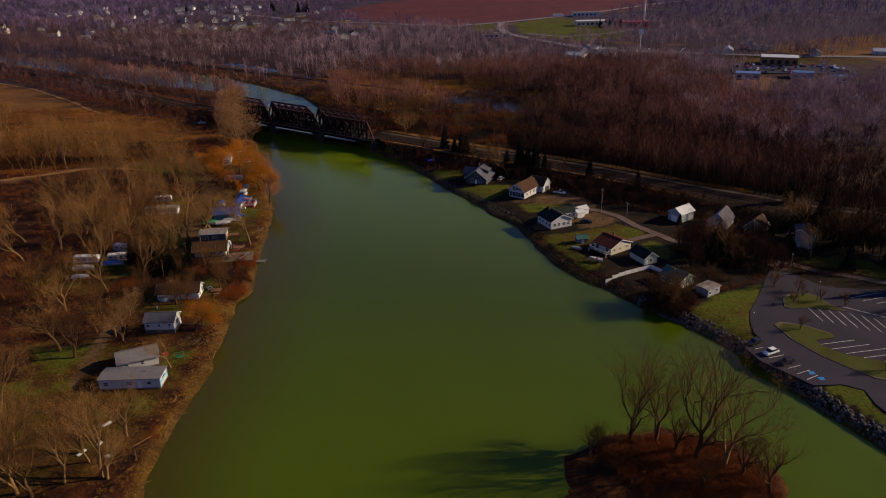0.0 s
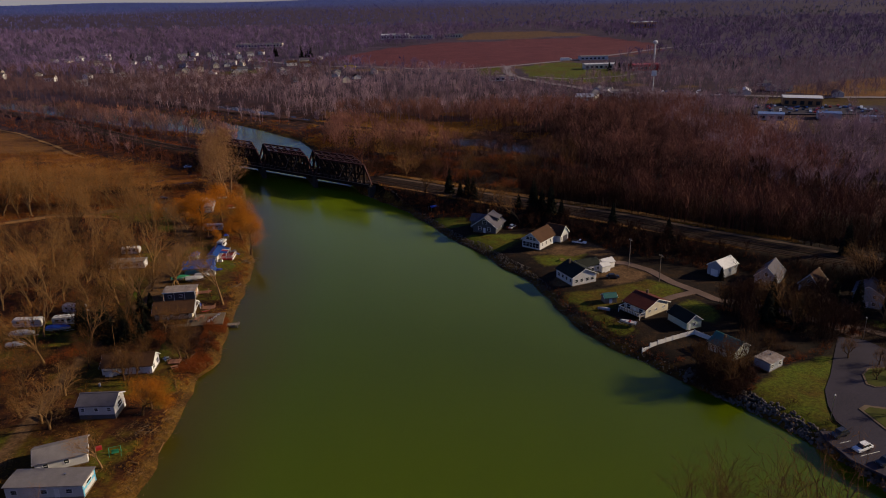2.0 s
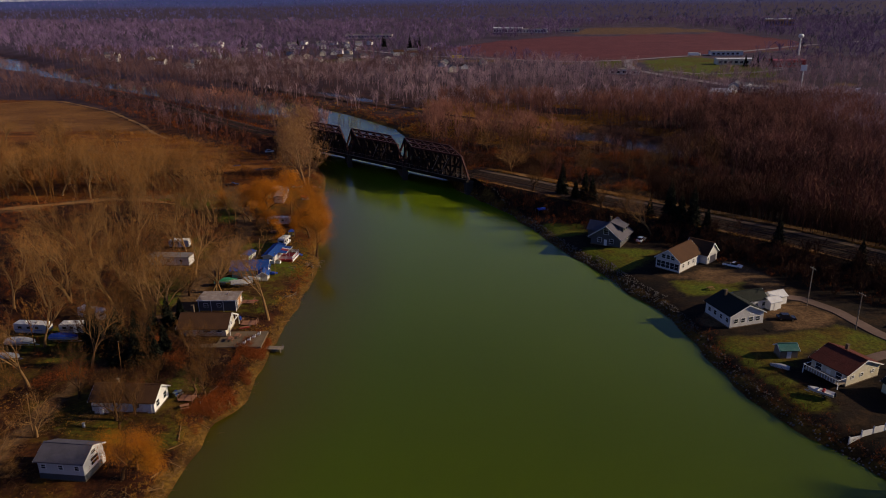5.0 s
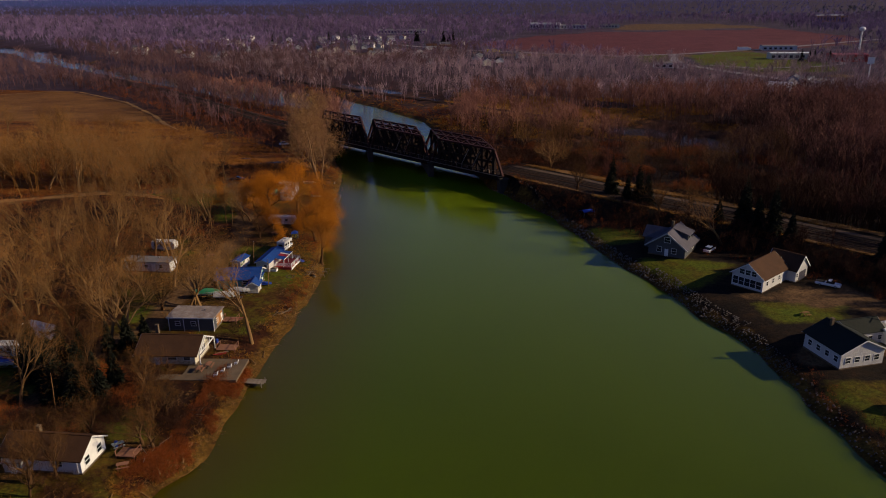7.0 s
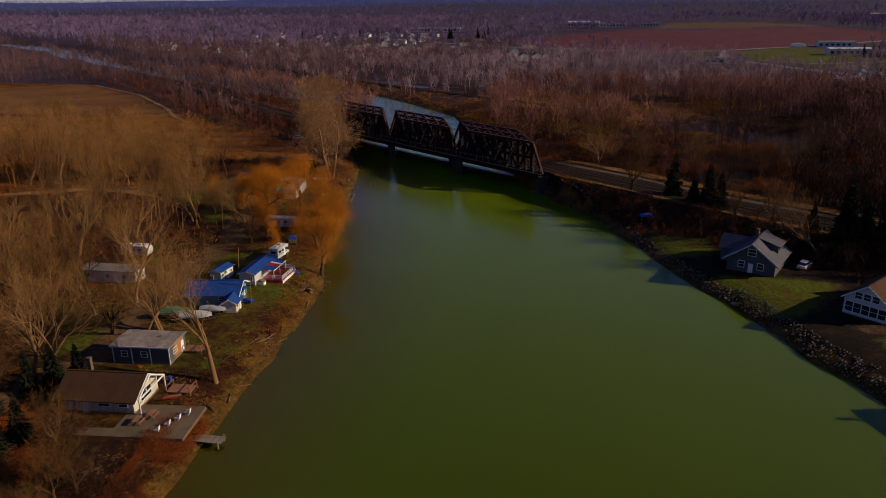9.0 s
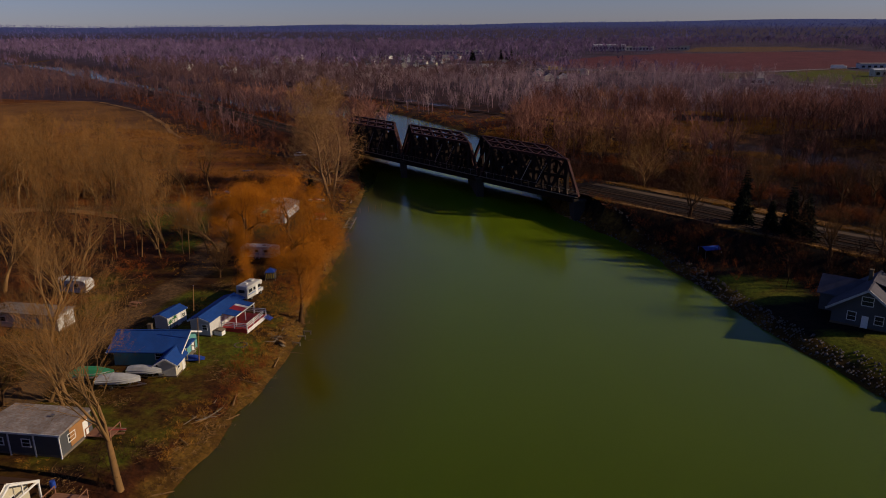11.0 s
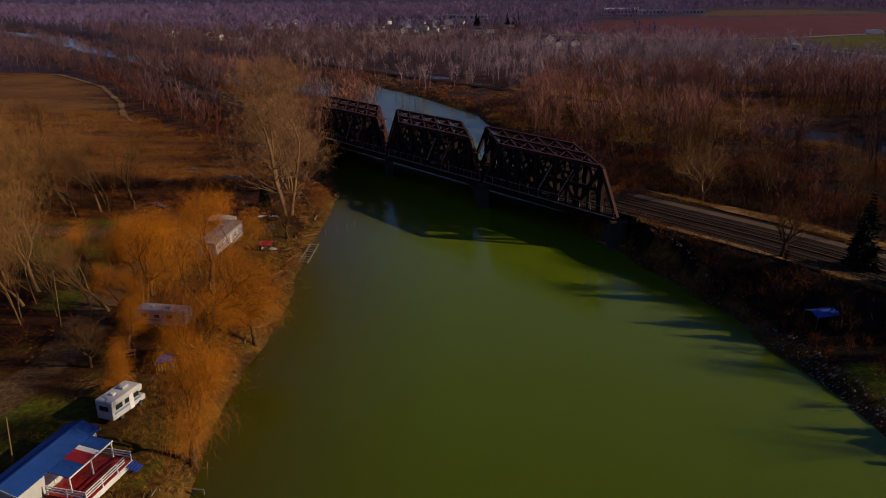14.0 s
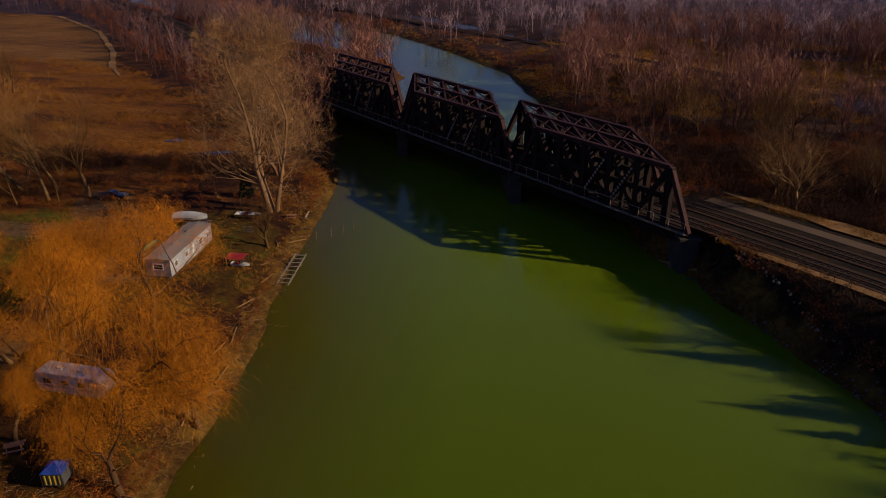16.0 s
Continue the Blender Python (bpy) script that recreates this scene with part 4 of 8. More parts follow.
# left bank, from the near end
for k, x, y, s in ((0, -75, 123, 1.1), (1, -90.6, 118, 1.2), (3, -87, 117, 1.2), (1, -75.3, 137, 0.8), (3, -83, 131, 1.0), (1, -73.7, 122.7, 0.9), (1, -90.5, 118, 1.0), (1, -95, 126, 0.9), (0, -82, 121, 0.8), (1, -98, 118, 0.9), (1, -86, 127, 0.75), (0, -80, 128, 0.6), (3, -96, 124, 1.1), (1, -100, 134, 1.0), (3, -80, 226, 0.6), (4, -86, 231, 0.9), (4, -92, 226, 0.9), (3, -98, 232, 0.9), (0, -104, 222, 0.9), (3, -110, 232, 1.0), (4, -78, 222, 0.7), (0, -112, 212, 1.0), (4, -104, 186, 0.9), (0, -110, 176, 1.0), (3, -108, 196, 0.9), (1, -97.4, 183.4, 0.85), (1, -94.2, 181, 0.8), (1, -98.2, 196.1, 0.65), (0, -75.3, 166.2, 0.6), (3, -84.3, 201, 0.5), (3, -84, 206, 0.55), (4, -86.5, 203.5, 0.9), (4, -84, 215, 0.8), (1, -99, 246, 1.2), (0, -102.6, 245.3, 1.05), (2, -97.4, 267, 0.8), (2, -94.6, 267.5, 0.75), (0, -93.5, 265.5, 0.75), (2, -96.6, 267.4, 0.7), (4, -112.6, 247, 1.0), (0, -134, 257, 0.8), (1, -129.7, 257, 0.8), (4, -103, 264.5, 0.9), (4, -77, 224.6, 0.7), (4, -73.7, 215.5, 0.75), (0, -75.5, 254, 1.2), (1, -110, 254, 0.9), (0, -108, 278, 1.1), (3, -117, 262, 1.1),
                   (4, -104, 318, 0.7), (0, -117, 291, 0.9), (3, -99, 210, 0.7), (4, -76, 216, 0.7), (3, -104, 172, 1.0), (4, -74, 190, 0.7), (1, -104, 130, 0.9), (0, -112, 150, 0.9), (4, -105, 375, 0.8), (2, -130, 275, 1.0), (0, -138, 262, 1.0), (3, -126, 298, 1.0),
                   (2, -122, 230, 0.8), (1, -146, 250, 1.0), (0, -150, 290, 1.0), (2, -140, 300, 0.9), (1, -120, 200, 0.9), (3, -132, 210, 0.9), (0, -142, 180, 1.0)):
    plant(OAKS[k], x, y, s)
for i, (x, y) in enumerate(((-134, 324), (-131, 327), (-129, 326), (-126, 328), (-124, 326), (-137, 330), (-141, 327), (-121, 330), (-146, 322), (-150, 330), (-128, 333), (-139, 338), (-154, 314), (-158, 326), (-147, 341), (-163, 334), (-168, 322), (-155, 345), (-172, 340), (-143, 334), (-152, 322), (-165, 346))):
    plant(POPLARS[i % 2], x, y, 1.12 + 0.07 * (i % 5))
for x, y in ((-150, 384), (-156, 380), (-160, 386), (-166, 383), (-170, 378), (-172, 386), (-178, 374), (-182, 381), (-186, 372), (-190, 379), (-194, 370), (-199, 377), (-203, 368), (-207, 374), (-211, 360), (-215, 369), (-220, 364), (-226, 361), (-230, 352), (-236, 358), (-242, 350), (-176, 366), (-188, 388), (-208, 384), (-222, 378), (-240, 370), (-196, 358), (-250, 362), (-262, 356), (-275, 350), (-256, 345), (-290, 344)):
    plant(OAKS[int(x * 7 + y * 3) % 3], x, y, 0.9 + 0.3 * ((x * 13 + y * 7) % 10) / 10)
    plant(POPLARS[int(x + y) % 2], x - 3.5, y - 4, 1.0 + 0.2 * ((x * 11 + y * 5) % 10) / 10)
_bt = random.Random(8)
for k in range(48):
    x, y = _bt.uniform(-370, -238), _bt.uniform(362, 470)
    plant(OAKS[_bt.choice((3, 3, 1, 0))], x, y, _bt.uniform(0.7, 1.1))
_tr = random.Random(3)
for k in range(46):
    x_, y_ = _tr.uniform(-175, -112), _tr.uniform(238, 345)
    if abs(x_ + 126) + abs(y_ - 236) > 22 and abs(x_ + 122) + abs(y_ - 296) > 14:
        plant(OAKS[_tr.choice((0, 1, 2, 2, 3))], x_, y_, _tr.uniform(0.6, 0.95))
for k in range(64):
    x_, y_ = _tr.uniform(-55, 75), _tr.uniform(405, 520)
    if beyond_rail(np.array([x_]), np.array([y_]))[0] and river_dist(np.array([x_]), np.array([y_]))[0] > 6 and abs(x_ - 22) + abs(y_ - 495) > 62:
        plant(OAKS[3 if x_ > 12 else _tr.choice((3, 1, 3, 1))], x_, y_, _tr.uniform(0.6, 0.95))
for x_, y_ in ((158, 232), (162, 215), (155, 198), (168, 180), (160, 165), (172, 205), (176, 190), (150, 238)):
    plant(OAKS[_tr.choice((0, 3))], x_, y_, _tr.uniform(0.8, 1.0))
for x_, y_ in ((14, 350), (22, 349), (-12, 374)):
    plant(OAKS[4], x_, y_, _tr.uniform(0.7, 1.1))
# island, right bank
for k, x, y, s in ((3, 41.5, 135, 1.3), (3, 47, 134, 1.25), (3, 54.2, 127.7, 1.75), (1, 59.4, 125, 1.45), (4, 66, 117, 1.2), (4, 62, 122, 1.2), (4, 50, 130, 1.1), (4, 31, 130, 0.8), (4, 34, 132, 0.7), (4, 52, 118, 0.8)):
    plant(OAKS[k], x, y, s)
for k, x, y, s in ((4, 92, 236, 0.9), (3, 98, 226, 0.8), (4, 106, 210, 0.6), (4, 112, 206, 0.5), (4, 85, 243, 0.8), (0, 100, 236, 0.9), (3, 78, 208, 0.6), (2, 30, 334, 0.8), (4, 86, 214, 0.7), (4, 122, 196, 0.5), (0, 135, 250, 1.0), (3, 140, 236, 1.0), (1, 128, 232, 0.8)):
    plant(OAKS[k], x, y, s)
for k, x, y, s in ((1, -99, 246, 0.9), (1, -97, 249, 0.75), (0, -102, 244, 0.6), (0, -0.5, 371.5, 1.05), (0, 8, 362.5, 1.0), (1, 10.5, 359, 1.2), (1, 4.5, 365, 0.9), (0, 36, 339, 1.25), (0, 43, 335, 1.15), (1, 39.5, 337.5, 1.2), (1, 47, 331, 0.9), (1, 30, 344, 0.8), (0, 66, 318, 0.8), (1, 84, 302, 0.9), (0, 93, 231, 1.0), (0, 97, 238, 1.1), (1, 101, 229, 1.2), (0, 123, 238, 1.0), (1, 118, 242, 1.2), (1, 92.5, 267, 0.55), (0, 145, 260, 1.2), (0, 150, 245, 1.2), (0, 140, 278, 1.1), (0, 152, 225, 1.1), (1, 136, 222, 1.2), (0, 148, 205, 1.2)):
    plant(SPRUCES[k], x, y, s)


for k, x, y, s in ((3, 69.5, 200.5, 0.62), (4, 72, 203, 1.0), (4, 67, 203.5, 0.9), (4, 70.5, 198, 0.9), (4, 65, 206.5, 0.8), (4, 74, 200, 0.75)):
    plant(OAKS[k], x, y, s)


# ---- woods: many bare trees that nobody could count ----
def woods_template(seed, h, twigs, twig_w, r, stem=0.2):
    """One far bare tree of slivers: a stem, ascending limbs and a rounded, ragged crown of twigs."""
    rng = np.random.default_rng(seed)
    vs, fs = [], []
    top = np.array((rng.normal() * 0.8, rng.normal() * 0.8, h * 0.72))
    for _ in range(2):
        sliver(vs, fs, (0, 0, -1), top, stem, rng)
    stems = [(top * 0.6, top)]
    for k in range(max(4, twigs // 12)):
        z = rng.uniform(0.25, 0.8)
        a = top * z
        t = 2.4 * k + rng.uniform(-0.5, 0.5)
        out = r * rng.uniform(0.45, 0.95) * (1.1 - 0.55 * z)
        b = a + np.array((math.cos(t) * out, math.sin(t) * out, (h - a[2]) * rng.uniform(0.35, 0.75)))
        sliver(vs, fs, a, b, twig_w * 1.5, rng)
        stems.append((a, b))
    for _ in range(twigs):
        a, b = stems[rng.integers(len(stems))]
        p = a + (b - a) * rng.uniform(0.35, 1.05)
        e = rng.normal(size=3) * (0.8, 0.8, 0.6) + (b - a) / np.linalg.norm(b - a) * 0.8 + np.array((0, 0, 0.75))
        e *= r * rng.uniform(0.2, 0.42) / np.linalg.norm(e)
        sliver(vs, fs, p, p + e, twig_w, rng)
    return np.array(vs), np.array(fs)


def scatter(name, templates, pos, scales, mat, label, category):
    """All the trees of a wood joined in one mesh."""
    rng = np.random.default_rng(len(pos))
    V, Fc, T, base = [], [], [], 0
    tone = np.clip(0.5 + 0.2 * rng.normal(size=len(pos)) + 0.2 * wobble(pos[:, 0], pos[:, 1], 28.0, 4), 0, 1)
    pick, turn = rng.integers(0, len(templates), len(pos)), rng.uniform(0, 2 * math.pi, len(pos))
    for k, (tv, tf) in enumerate(templates):
        sel = np.where(pick == k)[0]
        if not len(sel):
            continue
        c, s, sc = np.cos(turn[sel])[:, None], np.sin(turn[sel])[:, None], scales[sel][:, None]
        x = (tv[None, :, 0] * c - tv[None, :, 1] * s) * sc + pos[sel, 0:1]
        y = (tv[None, :, 0] * s + tv[None, :, 1] * c) * sc + pos[sel, 1:2]
        z = tv[None, :, 2] * sc + pos[sel, 2:3]
        V.append(np.stack([x, y, z], -1).reshape(-1, 3))
        T.append(np.repeat(tone[sel], len(tv)))
        Fc.append((tf[None] + (np.arange(len(sel)) * len(tv))[:, None, None]).reshape(-1, 3) + base)
        base += len(sel) * len(tv)
    me = mesh_np(name, np.concatenate(V), np.concatenate(Fc), mat)
    me.attributes.new("tone", "FLOAT", "POINT").data.foreach_set("value", np.concatenate(T).astype(np.float32))
    return tagged(new(name, me), label, category, kind="stuff")


_town = random.Random(17)
TOWN = [(_town.uniform(-640, -70), _town.uniform(880, 1330)) for _ in range(78)]
TOWN = [(x, y) for x, y in TOWN if not (y > 1010 and x > -190) and river_dist(np.array([x]), np.array([y]))[0] > 30]
CLEAR = [(x, y - 15, 19) for x, y in TOWN] + [(x, y, r) for x, y, r in ((-270, 1020, 45), (-280, 980, 40), (-600, 800, 75), (-680, 860, 90), (-770, 915, 90), (-540, 755, 60), (-850, 960, 80), (60, 975, 45), (210, 570, 34), (240, 560, 30), (-72, 602, 22), (-45, 585, 24), (-10, 566, 22), (15, 556, 20), (26, 523, 34), (52, 492, 24), (5, 540, 20), (-192, 706, 30), (-215, 728, 25), (-165, 683, 25), (-120, 640, 14), (110, 870, 50), (130, 940, 60), (165, 1010, 60), (220, 1060, 60), (180, 740, 40), (230, 720, 40), (270, 580, 40), (300, 640, 60), (350, 620, 60), (420, 650, 70))]
RED_POLY = np.array([(-190, 1225), (-135, 1090), (-60, 1030), (4, 985), (79, 1000), (163, 1060), (258, 1130), (360, 1230), (380, 1380), (330, 1580), (330, 1720), (214, 1870), (40, 1830), (0, 1530), (-38, 1500), (-117, 1395)], float)


def in_valley(x, y):
    """The fan of country that opens up from the river."""
    return (x > -1.3 * y + 150) & (x < 0.72 * y + 60)


def glades(x, y):
    """Woods in belts, with thin and open strips between."""
    return in_valley(x, y) & (wobble(x / 3.2, y, 42.0, 2) > -0.42)


def sow(seed, n, x0, x1, y0, y1, keep=None, clear=3.0, rail=11.0, low=False):
    rng = np.random.default_rng(seed)
    x, y = rng.uniform(x0, x1, n), rng.uniform(y0, y1, n)
    ok = (river_dist(x, y) > clear) & (seg_dist(x, y, RAIL_R) > rail) & (seg_dist(x, y, RAIL_L) > rail) & (seg_dist(x, y, RAIL_FAR) > 6)
    ok &= ~inside(x, y, RED_POLY)
    if rail > 5:
        ok &= ~((seg_dist(x, y, RAIL_R) < 16) & beyond_rail(x, y) & (x < 75))
    for cx, cy, r in () if low else CLEAR:
        ok &= np.hypot(x - cx, y - cy) > r * (1 + 0.2 * wobble(x, y, 12.0))
    if keep is not None:
        ok &= keep(x, y)
    if low:
        ok &= height(x, y) > 0.4
    x, y = x[ok], y[ok]
    return np.stack([x, y, height(x, y)], 1), rng.uniform(0.62, 1.3, len(x))


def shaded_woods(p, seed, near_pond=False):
    """Which trees along the railway take twig colours darkened as painted shade; the edge is ragged."""
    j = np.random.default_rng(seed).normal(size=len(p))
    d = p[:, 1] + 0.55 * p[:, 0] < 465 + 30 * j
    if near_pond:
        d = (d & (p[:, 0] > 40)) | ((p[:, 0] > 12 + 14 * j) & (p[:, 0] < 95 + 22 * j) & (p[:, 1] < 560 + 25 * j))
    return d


T_NEAR = [woods_template(s, 18, 160, 0.055, 5.2) for s in range(5)]
T_DENSE = [woods_template(s + 60, 17, 210, 0.1, 5.0) for s in range(4)]
T_MID = [woods_template(s + 20, 18, 110, 0.075, 5.4) for s in range(5)]
T_FAR = [woods_template(s + 40, 16, 40, 0.24, 6.5, 0.12) for s in range(5)]
p, s = sow(1, 4600, -90, 190, 300, 620, lambda x, y: beyond_rail(x, y) & (seg_dist(x, y, RAIL_R) < 75) & ((wobble(x, y, 7.0, 1) > 0.5) | (x > 60)))
s = s * np.where((p[:, 0] < 80) & (p[:, 1] < 520 - 0.3 * p[:, 0]), 0.68, 1.0) * np.where((np.abs(p[:, 0] - 20) < 45) & (np.abs(p[:, 1] - 480 + 0.4 * (p[:, 0] - 20)) < 42), 0.5, 1.0)
scatter("bare_woods", T_NEAR, p, s, WOODS_NEAR, "dense leafless brown woods behind the railway", "woods")
p, s = sow(41, 4200, -90, 200, 380, 640, lambda x, y: beyond_rail(x, y) & (seg_dist(x, y, RAIL_R) >= 75) & ((wobble(x, y, 7.0, 1) > 0.0) | (y > 560) | (x > 75)))
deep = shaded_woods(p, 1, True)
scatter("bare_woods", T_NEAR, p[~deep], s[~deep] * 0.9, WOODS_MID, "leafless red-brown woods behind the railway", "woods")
scatter("bare_woods", T_NEAR, p[deep], s[deep] * 0.9, WOODS_SHADE, "leafless woods behind the railway, darkened as shade", "woods")
p, s = sow(8, 2600, 60, 190, 215, 400, lambda x, y: ~beyond_rail(x, y) & (seg_dist(x, y, RAIL_R) < 30) & (seg_dist(x, y, RAIL_R) > 12) & ((x > 132) | (y > 284)))
scatter("bare_woods", T_DENSE, p, s * np.where(p[:, 0] > 125, 0.8, 0.45), BRUSH_DARK, "leafless trees between the houses and the railway", "woods")
# Thicket added in the near-black brush colour where the bank lies in shade.
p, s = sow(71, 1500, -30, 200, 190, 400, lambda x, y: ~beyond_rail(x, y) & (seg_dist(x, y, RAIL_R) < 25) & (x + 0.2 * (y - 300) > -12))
scatter("bare_woods", T_DENSE, p, s * 0.34, BRUSH_DARK, "dense thicket added and darkened for shade on the railway bank", "woods")
p, s = sow(2, 6500, -420, 700, 600, 1000, lambda x, y: in_valley(x, y) & ~((x < -100) & (y < 640 - 0.8 * (x + 100) - 70)))
scatter("bare_woods", T_MID, p, s * 0.75, WOODS, "leafless brown woods across the river flats", "woods")
p, s = sow(3, 2600, 160, 700, 60, 600, None)
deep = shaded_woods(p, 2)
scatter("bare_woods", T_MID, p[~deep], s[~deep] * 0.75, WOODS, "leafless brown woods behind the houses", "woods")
scatter("bare_woods", T_DENSE, p[deep], s[deep] * 0.75, BRUSH_DARK, "leafless woods behind the houses, darkened as shade", "woods")
p, s = sow(59, 3600, 150, 520, 370, 700, lambda x, y: seg_dist(x, y, RAIL_R) > 60)
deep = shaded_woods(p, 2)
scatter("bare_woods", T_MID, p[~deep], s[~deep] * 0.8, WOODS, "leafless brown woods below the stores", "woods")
scatter("bare_woods", T_DENSE, p[deep], s[deep] * 0.8, BRUSH_DARK, "leafless woods below the stores, darkened as shade", "woods")
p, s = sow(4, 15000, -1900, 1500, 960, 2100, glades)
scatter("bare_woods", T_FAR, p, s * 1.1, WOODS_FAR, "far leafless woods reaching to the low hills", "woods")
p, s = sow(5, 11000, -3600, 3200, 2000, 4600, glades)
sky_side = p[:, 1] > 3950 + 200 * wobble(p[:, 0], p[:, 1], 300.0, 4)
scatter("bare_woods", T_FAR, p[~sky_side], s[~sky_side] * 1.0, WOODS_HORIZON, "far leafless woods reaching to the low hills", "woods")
scatter("bare_woods", T_FAR, p[sky_side], s[sky_side] * 0.75, WOODS_SKYLINE, "far woods tinted haze-blue on the skyline", "woods")
p, s = sow(6, 7500, -1300, -150, 480, 1100, lambda x, y: in_valley(x, y) & (np.abs(river_dist(x, y)) < 40) | (y > 800))
scatter("bare_woods", T_MID, p, s * 0.9, WOODS_BANK, "leafless trees along the far river banks", "woods")
FIELD_EDGE = ([-1100, -620, -482, -432, -409, -331, -250, -200], [660, 572, 604, 648, 648, 596, 514, 486])
p, s = sow(72, 5200, -1000, -200, 480, 900, lambda x, y: in_valley(x, y) & (y > np.interp(x, *FIELD_EDGE)) & (np.hypot(x + 735, y - 930) > 60), 3.0, 8.0, True)
scatter("bare_woods", T_MID, p, s * 0.8, WOODS_BANK, "leafless woods between a field and the river", "woods")
p, s = sow(9, 5000, -700, -130, 440, 900, lambda x, y: (seg_dist(x, y, RAIL_L) < 34) & (wobble(x, y, 16.0, 3) > -0.3))
scatter("bare_woods", T_MID, p, s * 0.6, WOODS_NEAR, "leafless thicket beside the railway embankment", "woods")
p, s = sow(7, 1100, -430, -122, 190, 392, lambda x, y: (wobble(x, y, 30.0, 2) > -0.1) & ((x < -178) | (y < 240)))
scatter("bare_woods", T_NEAR, p, s * 0.8, TWIG, "leafless saplings on rough land behind the cabins", "woods")


# ---- brush and dead grass ----
def tuft(seed, n, h, r, w):
    rng = np.random.default_rng(seed)
    vs, fs = [], []
    for _ in range(n):
        a = rng.normal(size=3) * (r * 0.4, r * 0.4, 0)
        e = rng.normal(size=3) * (r * 0.5, r * 0.5, 0.1) + np.array((0, 0, h * rng.uniform(0.5, 1.0)))
        sliver(vs, fs, a, a + e, w, rng)
    return np.array(vs), np.array(fs)


def shrub(seed, h, r):
    """A low leafless shrub: leaning stems, each with a spray of side twigs."""
    rng = np.random.default_rng(seed)
    vs, fs = [], []
    for _ in range(8):
        a = rng.normal(size=3) * (r * 0.25, r * 0.25, 0)
        e = rng.normal(size=3) * (r * 0.45, r * 0.45, 0) + np.array((0, 0, h * rng.uniform(0.5, 0.85)))
        sliver(vs, fs, a, a + e, 0.022, rng)
        for _ in range(5):
            q = a + e * rng.uniform(0.35, 0.95)
            g = rng.normal(size=3) * (0.42, 0.42, 0.3) * r + np.array((0, 0, h * 0.16))
            sliver(vs, fs, q, q + g, 0.015, rng)
    return np.array(vs), np.array(fs)


BUSH = [shrub(s, 1.7, 1.25) for s in range(6)]
TUSSOCK = [tuft(s + 9, 26, 0.7, 0.6, 0.016) for s in range(4)]
def _bush(name, seed, n, area, keep, mat, label, scale=1.0, clear=1.0, tpl=None):
    p, s = sow(seed, n, *area, keep, clear, 3.0, True)
    scatter(name, tpl or BUSH, p, s * scale, mat, label, "brush")
_bush("brush", 11, 22000, (-120, -60, 100, 420), lambda x, y: (river_dist(x, y) < 2 + 6 * wobble(x, y, 11.0, 2)) & ((y > 200) | (wobble(x, y, 5.0, 7) > 0.3)), BRUSH, "russet brush and dead weeds along the shore", 0.6)
_bush("brush", 12, 14000, (-60, 110, 180, 420), lambda x, y: (river_dist(x, y) < 6) & (y > 210) & ~((y > 268) & (y < 348)), BRUSH, "russet brush and dead weeds along the shore", 0.6)
_bush("brush", 13, 5200, (26, 76, 96, 136), lambda x, y: np.hypot((x - 48) / 21, (y - 121) / 17) < 1, BRUSH, "russet brush covering the small island", 1.0, -60)
_bush("brush", 14, 7000, (-430, -118, 180, 400), lambda x, y: wobble(x, y, 26.0, 4) > -0.35, BRUSH, "russet brush on rough land behind the cabins", 1.0)
_bush("dead_grass", 15, 60000, (-50, 130, 285, 410), lambda x, y: np.where(beyond_rail(x, y), np.abs(seg_dist(x, y, RAIL_R) - 11.6) < 2.0 + 1.2 * wobble(x, y, 7.0, 2), (np.abs(seg_dist(x, y, RAIL_R) - 8.0) < 0.9 + 0.6 * wobble(x, y, 7.0, 2)) & (wobble(x, y, 12.0, 6) > -0.3)).astype(bool), REED, "tan dead grass beside the railway", 1.1, tpl=TUSSOCK)
_bush("dead_grass", 16, 15000, (-110, 70, 490, 650), lambda x, y: wobble(x, y, 22.0, 6) > -0.2, REED, "tan reeds round the ponds in the flats", 1.6, tpl=TUSSOCK)
STUBBLE = weathered("russet_dead_grass", (0.2, 0.072, 0.008), 0.9, 0.35, 0.06, 1.5, relief=0)
_bush("dead_grass", 17, 9000, (-300, -135, 370, 510), lambda x, y: (wobble(x, y, 9.0, 8) > -0.1) & (y < 480 - 0.55 * (x + 200)), STUBBLE, "russet dead grass on the rough field", 1.3, tpl=TUSSOCK)
# Dark brush added where shade blackens the ground behind the truss.
_bush("brush", 84, 5200, (-85, 0, 400, 455), lambda x, y: beyond_rail(x, y) & (seg_dist(x, y, RAIL_R) > 14.5), BRUSH_DARK, "brush on the bank behind the bridge, darkened as shade", 1.5)
for seed, row in ((81, [(-216, 456), (-199, 463), (-183, 474)]), (82, [(-202, 438), (-182, 442), (-163, 450)]), (83, [(-155, 391), (-145, 397), (-135, 407)])):
    _bush("brush", seed, 2600, (-225, -128, 380, 485), lambda x, y: seg_dist(x, y, row) < 2.6 + 2.2 * wobble(x, y, 6.0, 4), BRUSH_DARK, "dark russet scrub row across the rough field", 0.75 if seed < 83 else 1.3)
_bush("brush", 18, 10000, (-420, -130, 380, 760), lambda x, y: (seg_dist(x, y, RAIL_L) > 9) & (seg_dist(x, y, RAIL_L) < 24), BRUSH, "russet brush beside the railway embankment", 1.3)
_bush("brush", 19, 11000, (-90, 230, 250, 560), lambda x, y: beyond_rail(x, y) & (seg_dist(x, y, RAIL_R) > 14.5), BRUSH_DARK, "dark russet undergrowth in the woods behind the railway", 1.7)
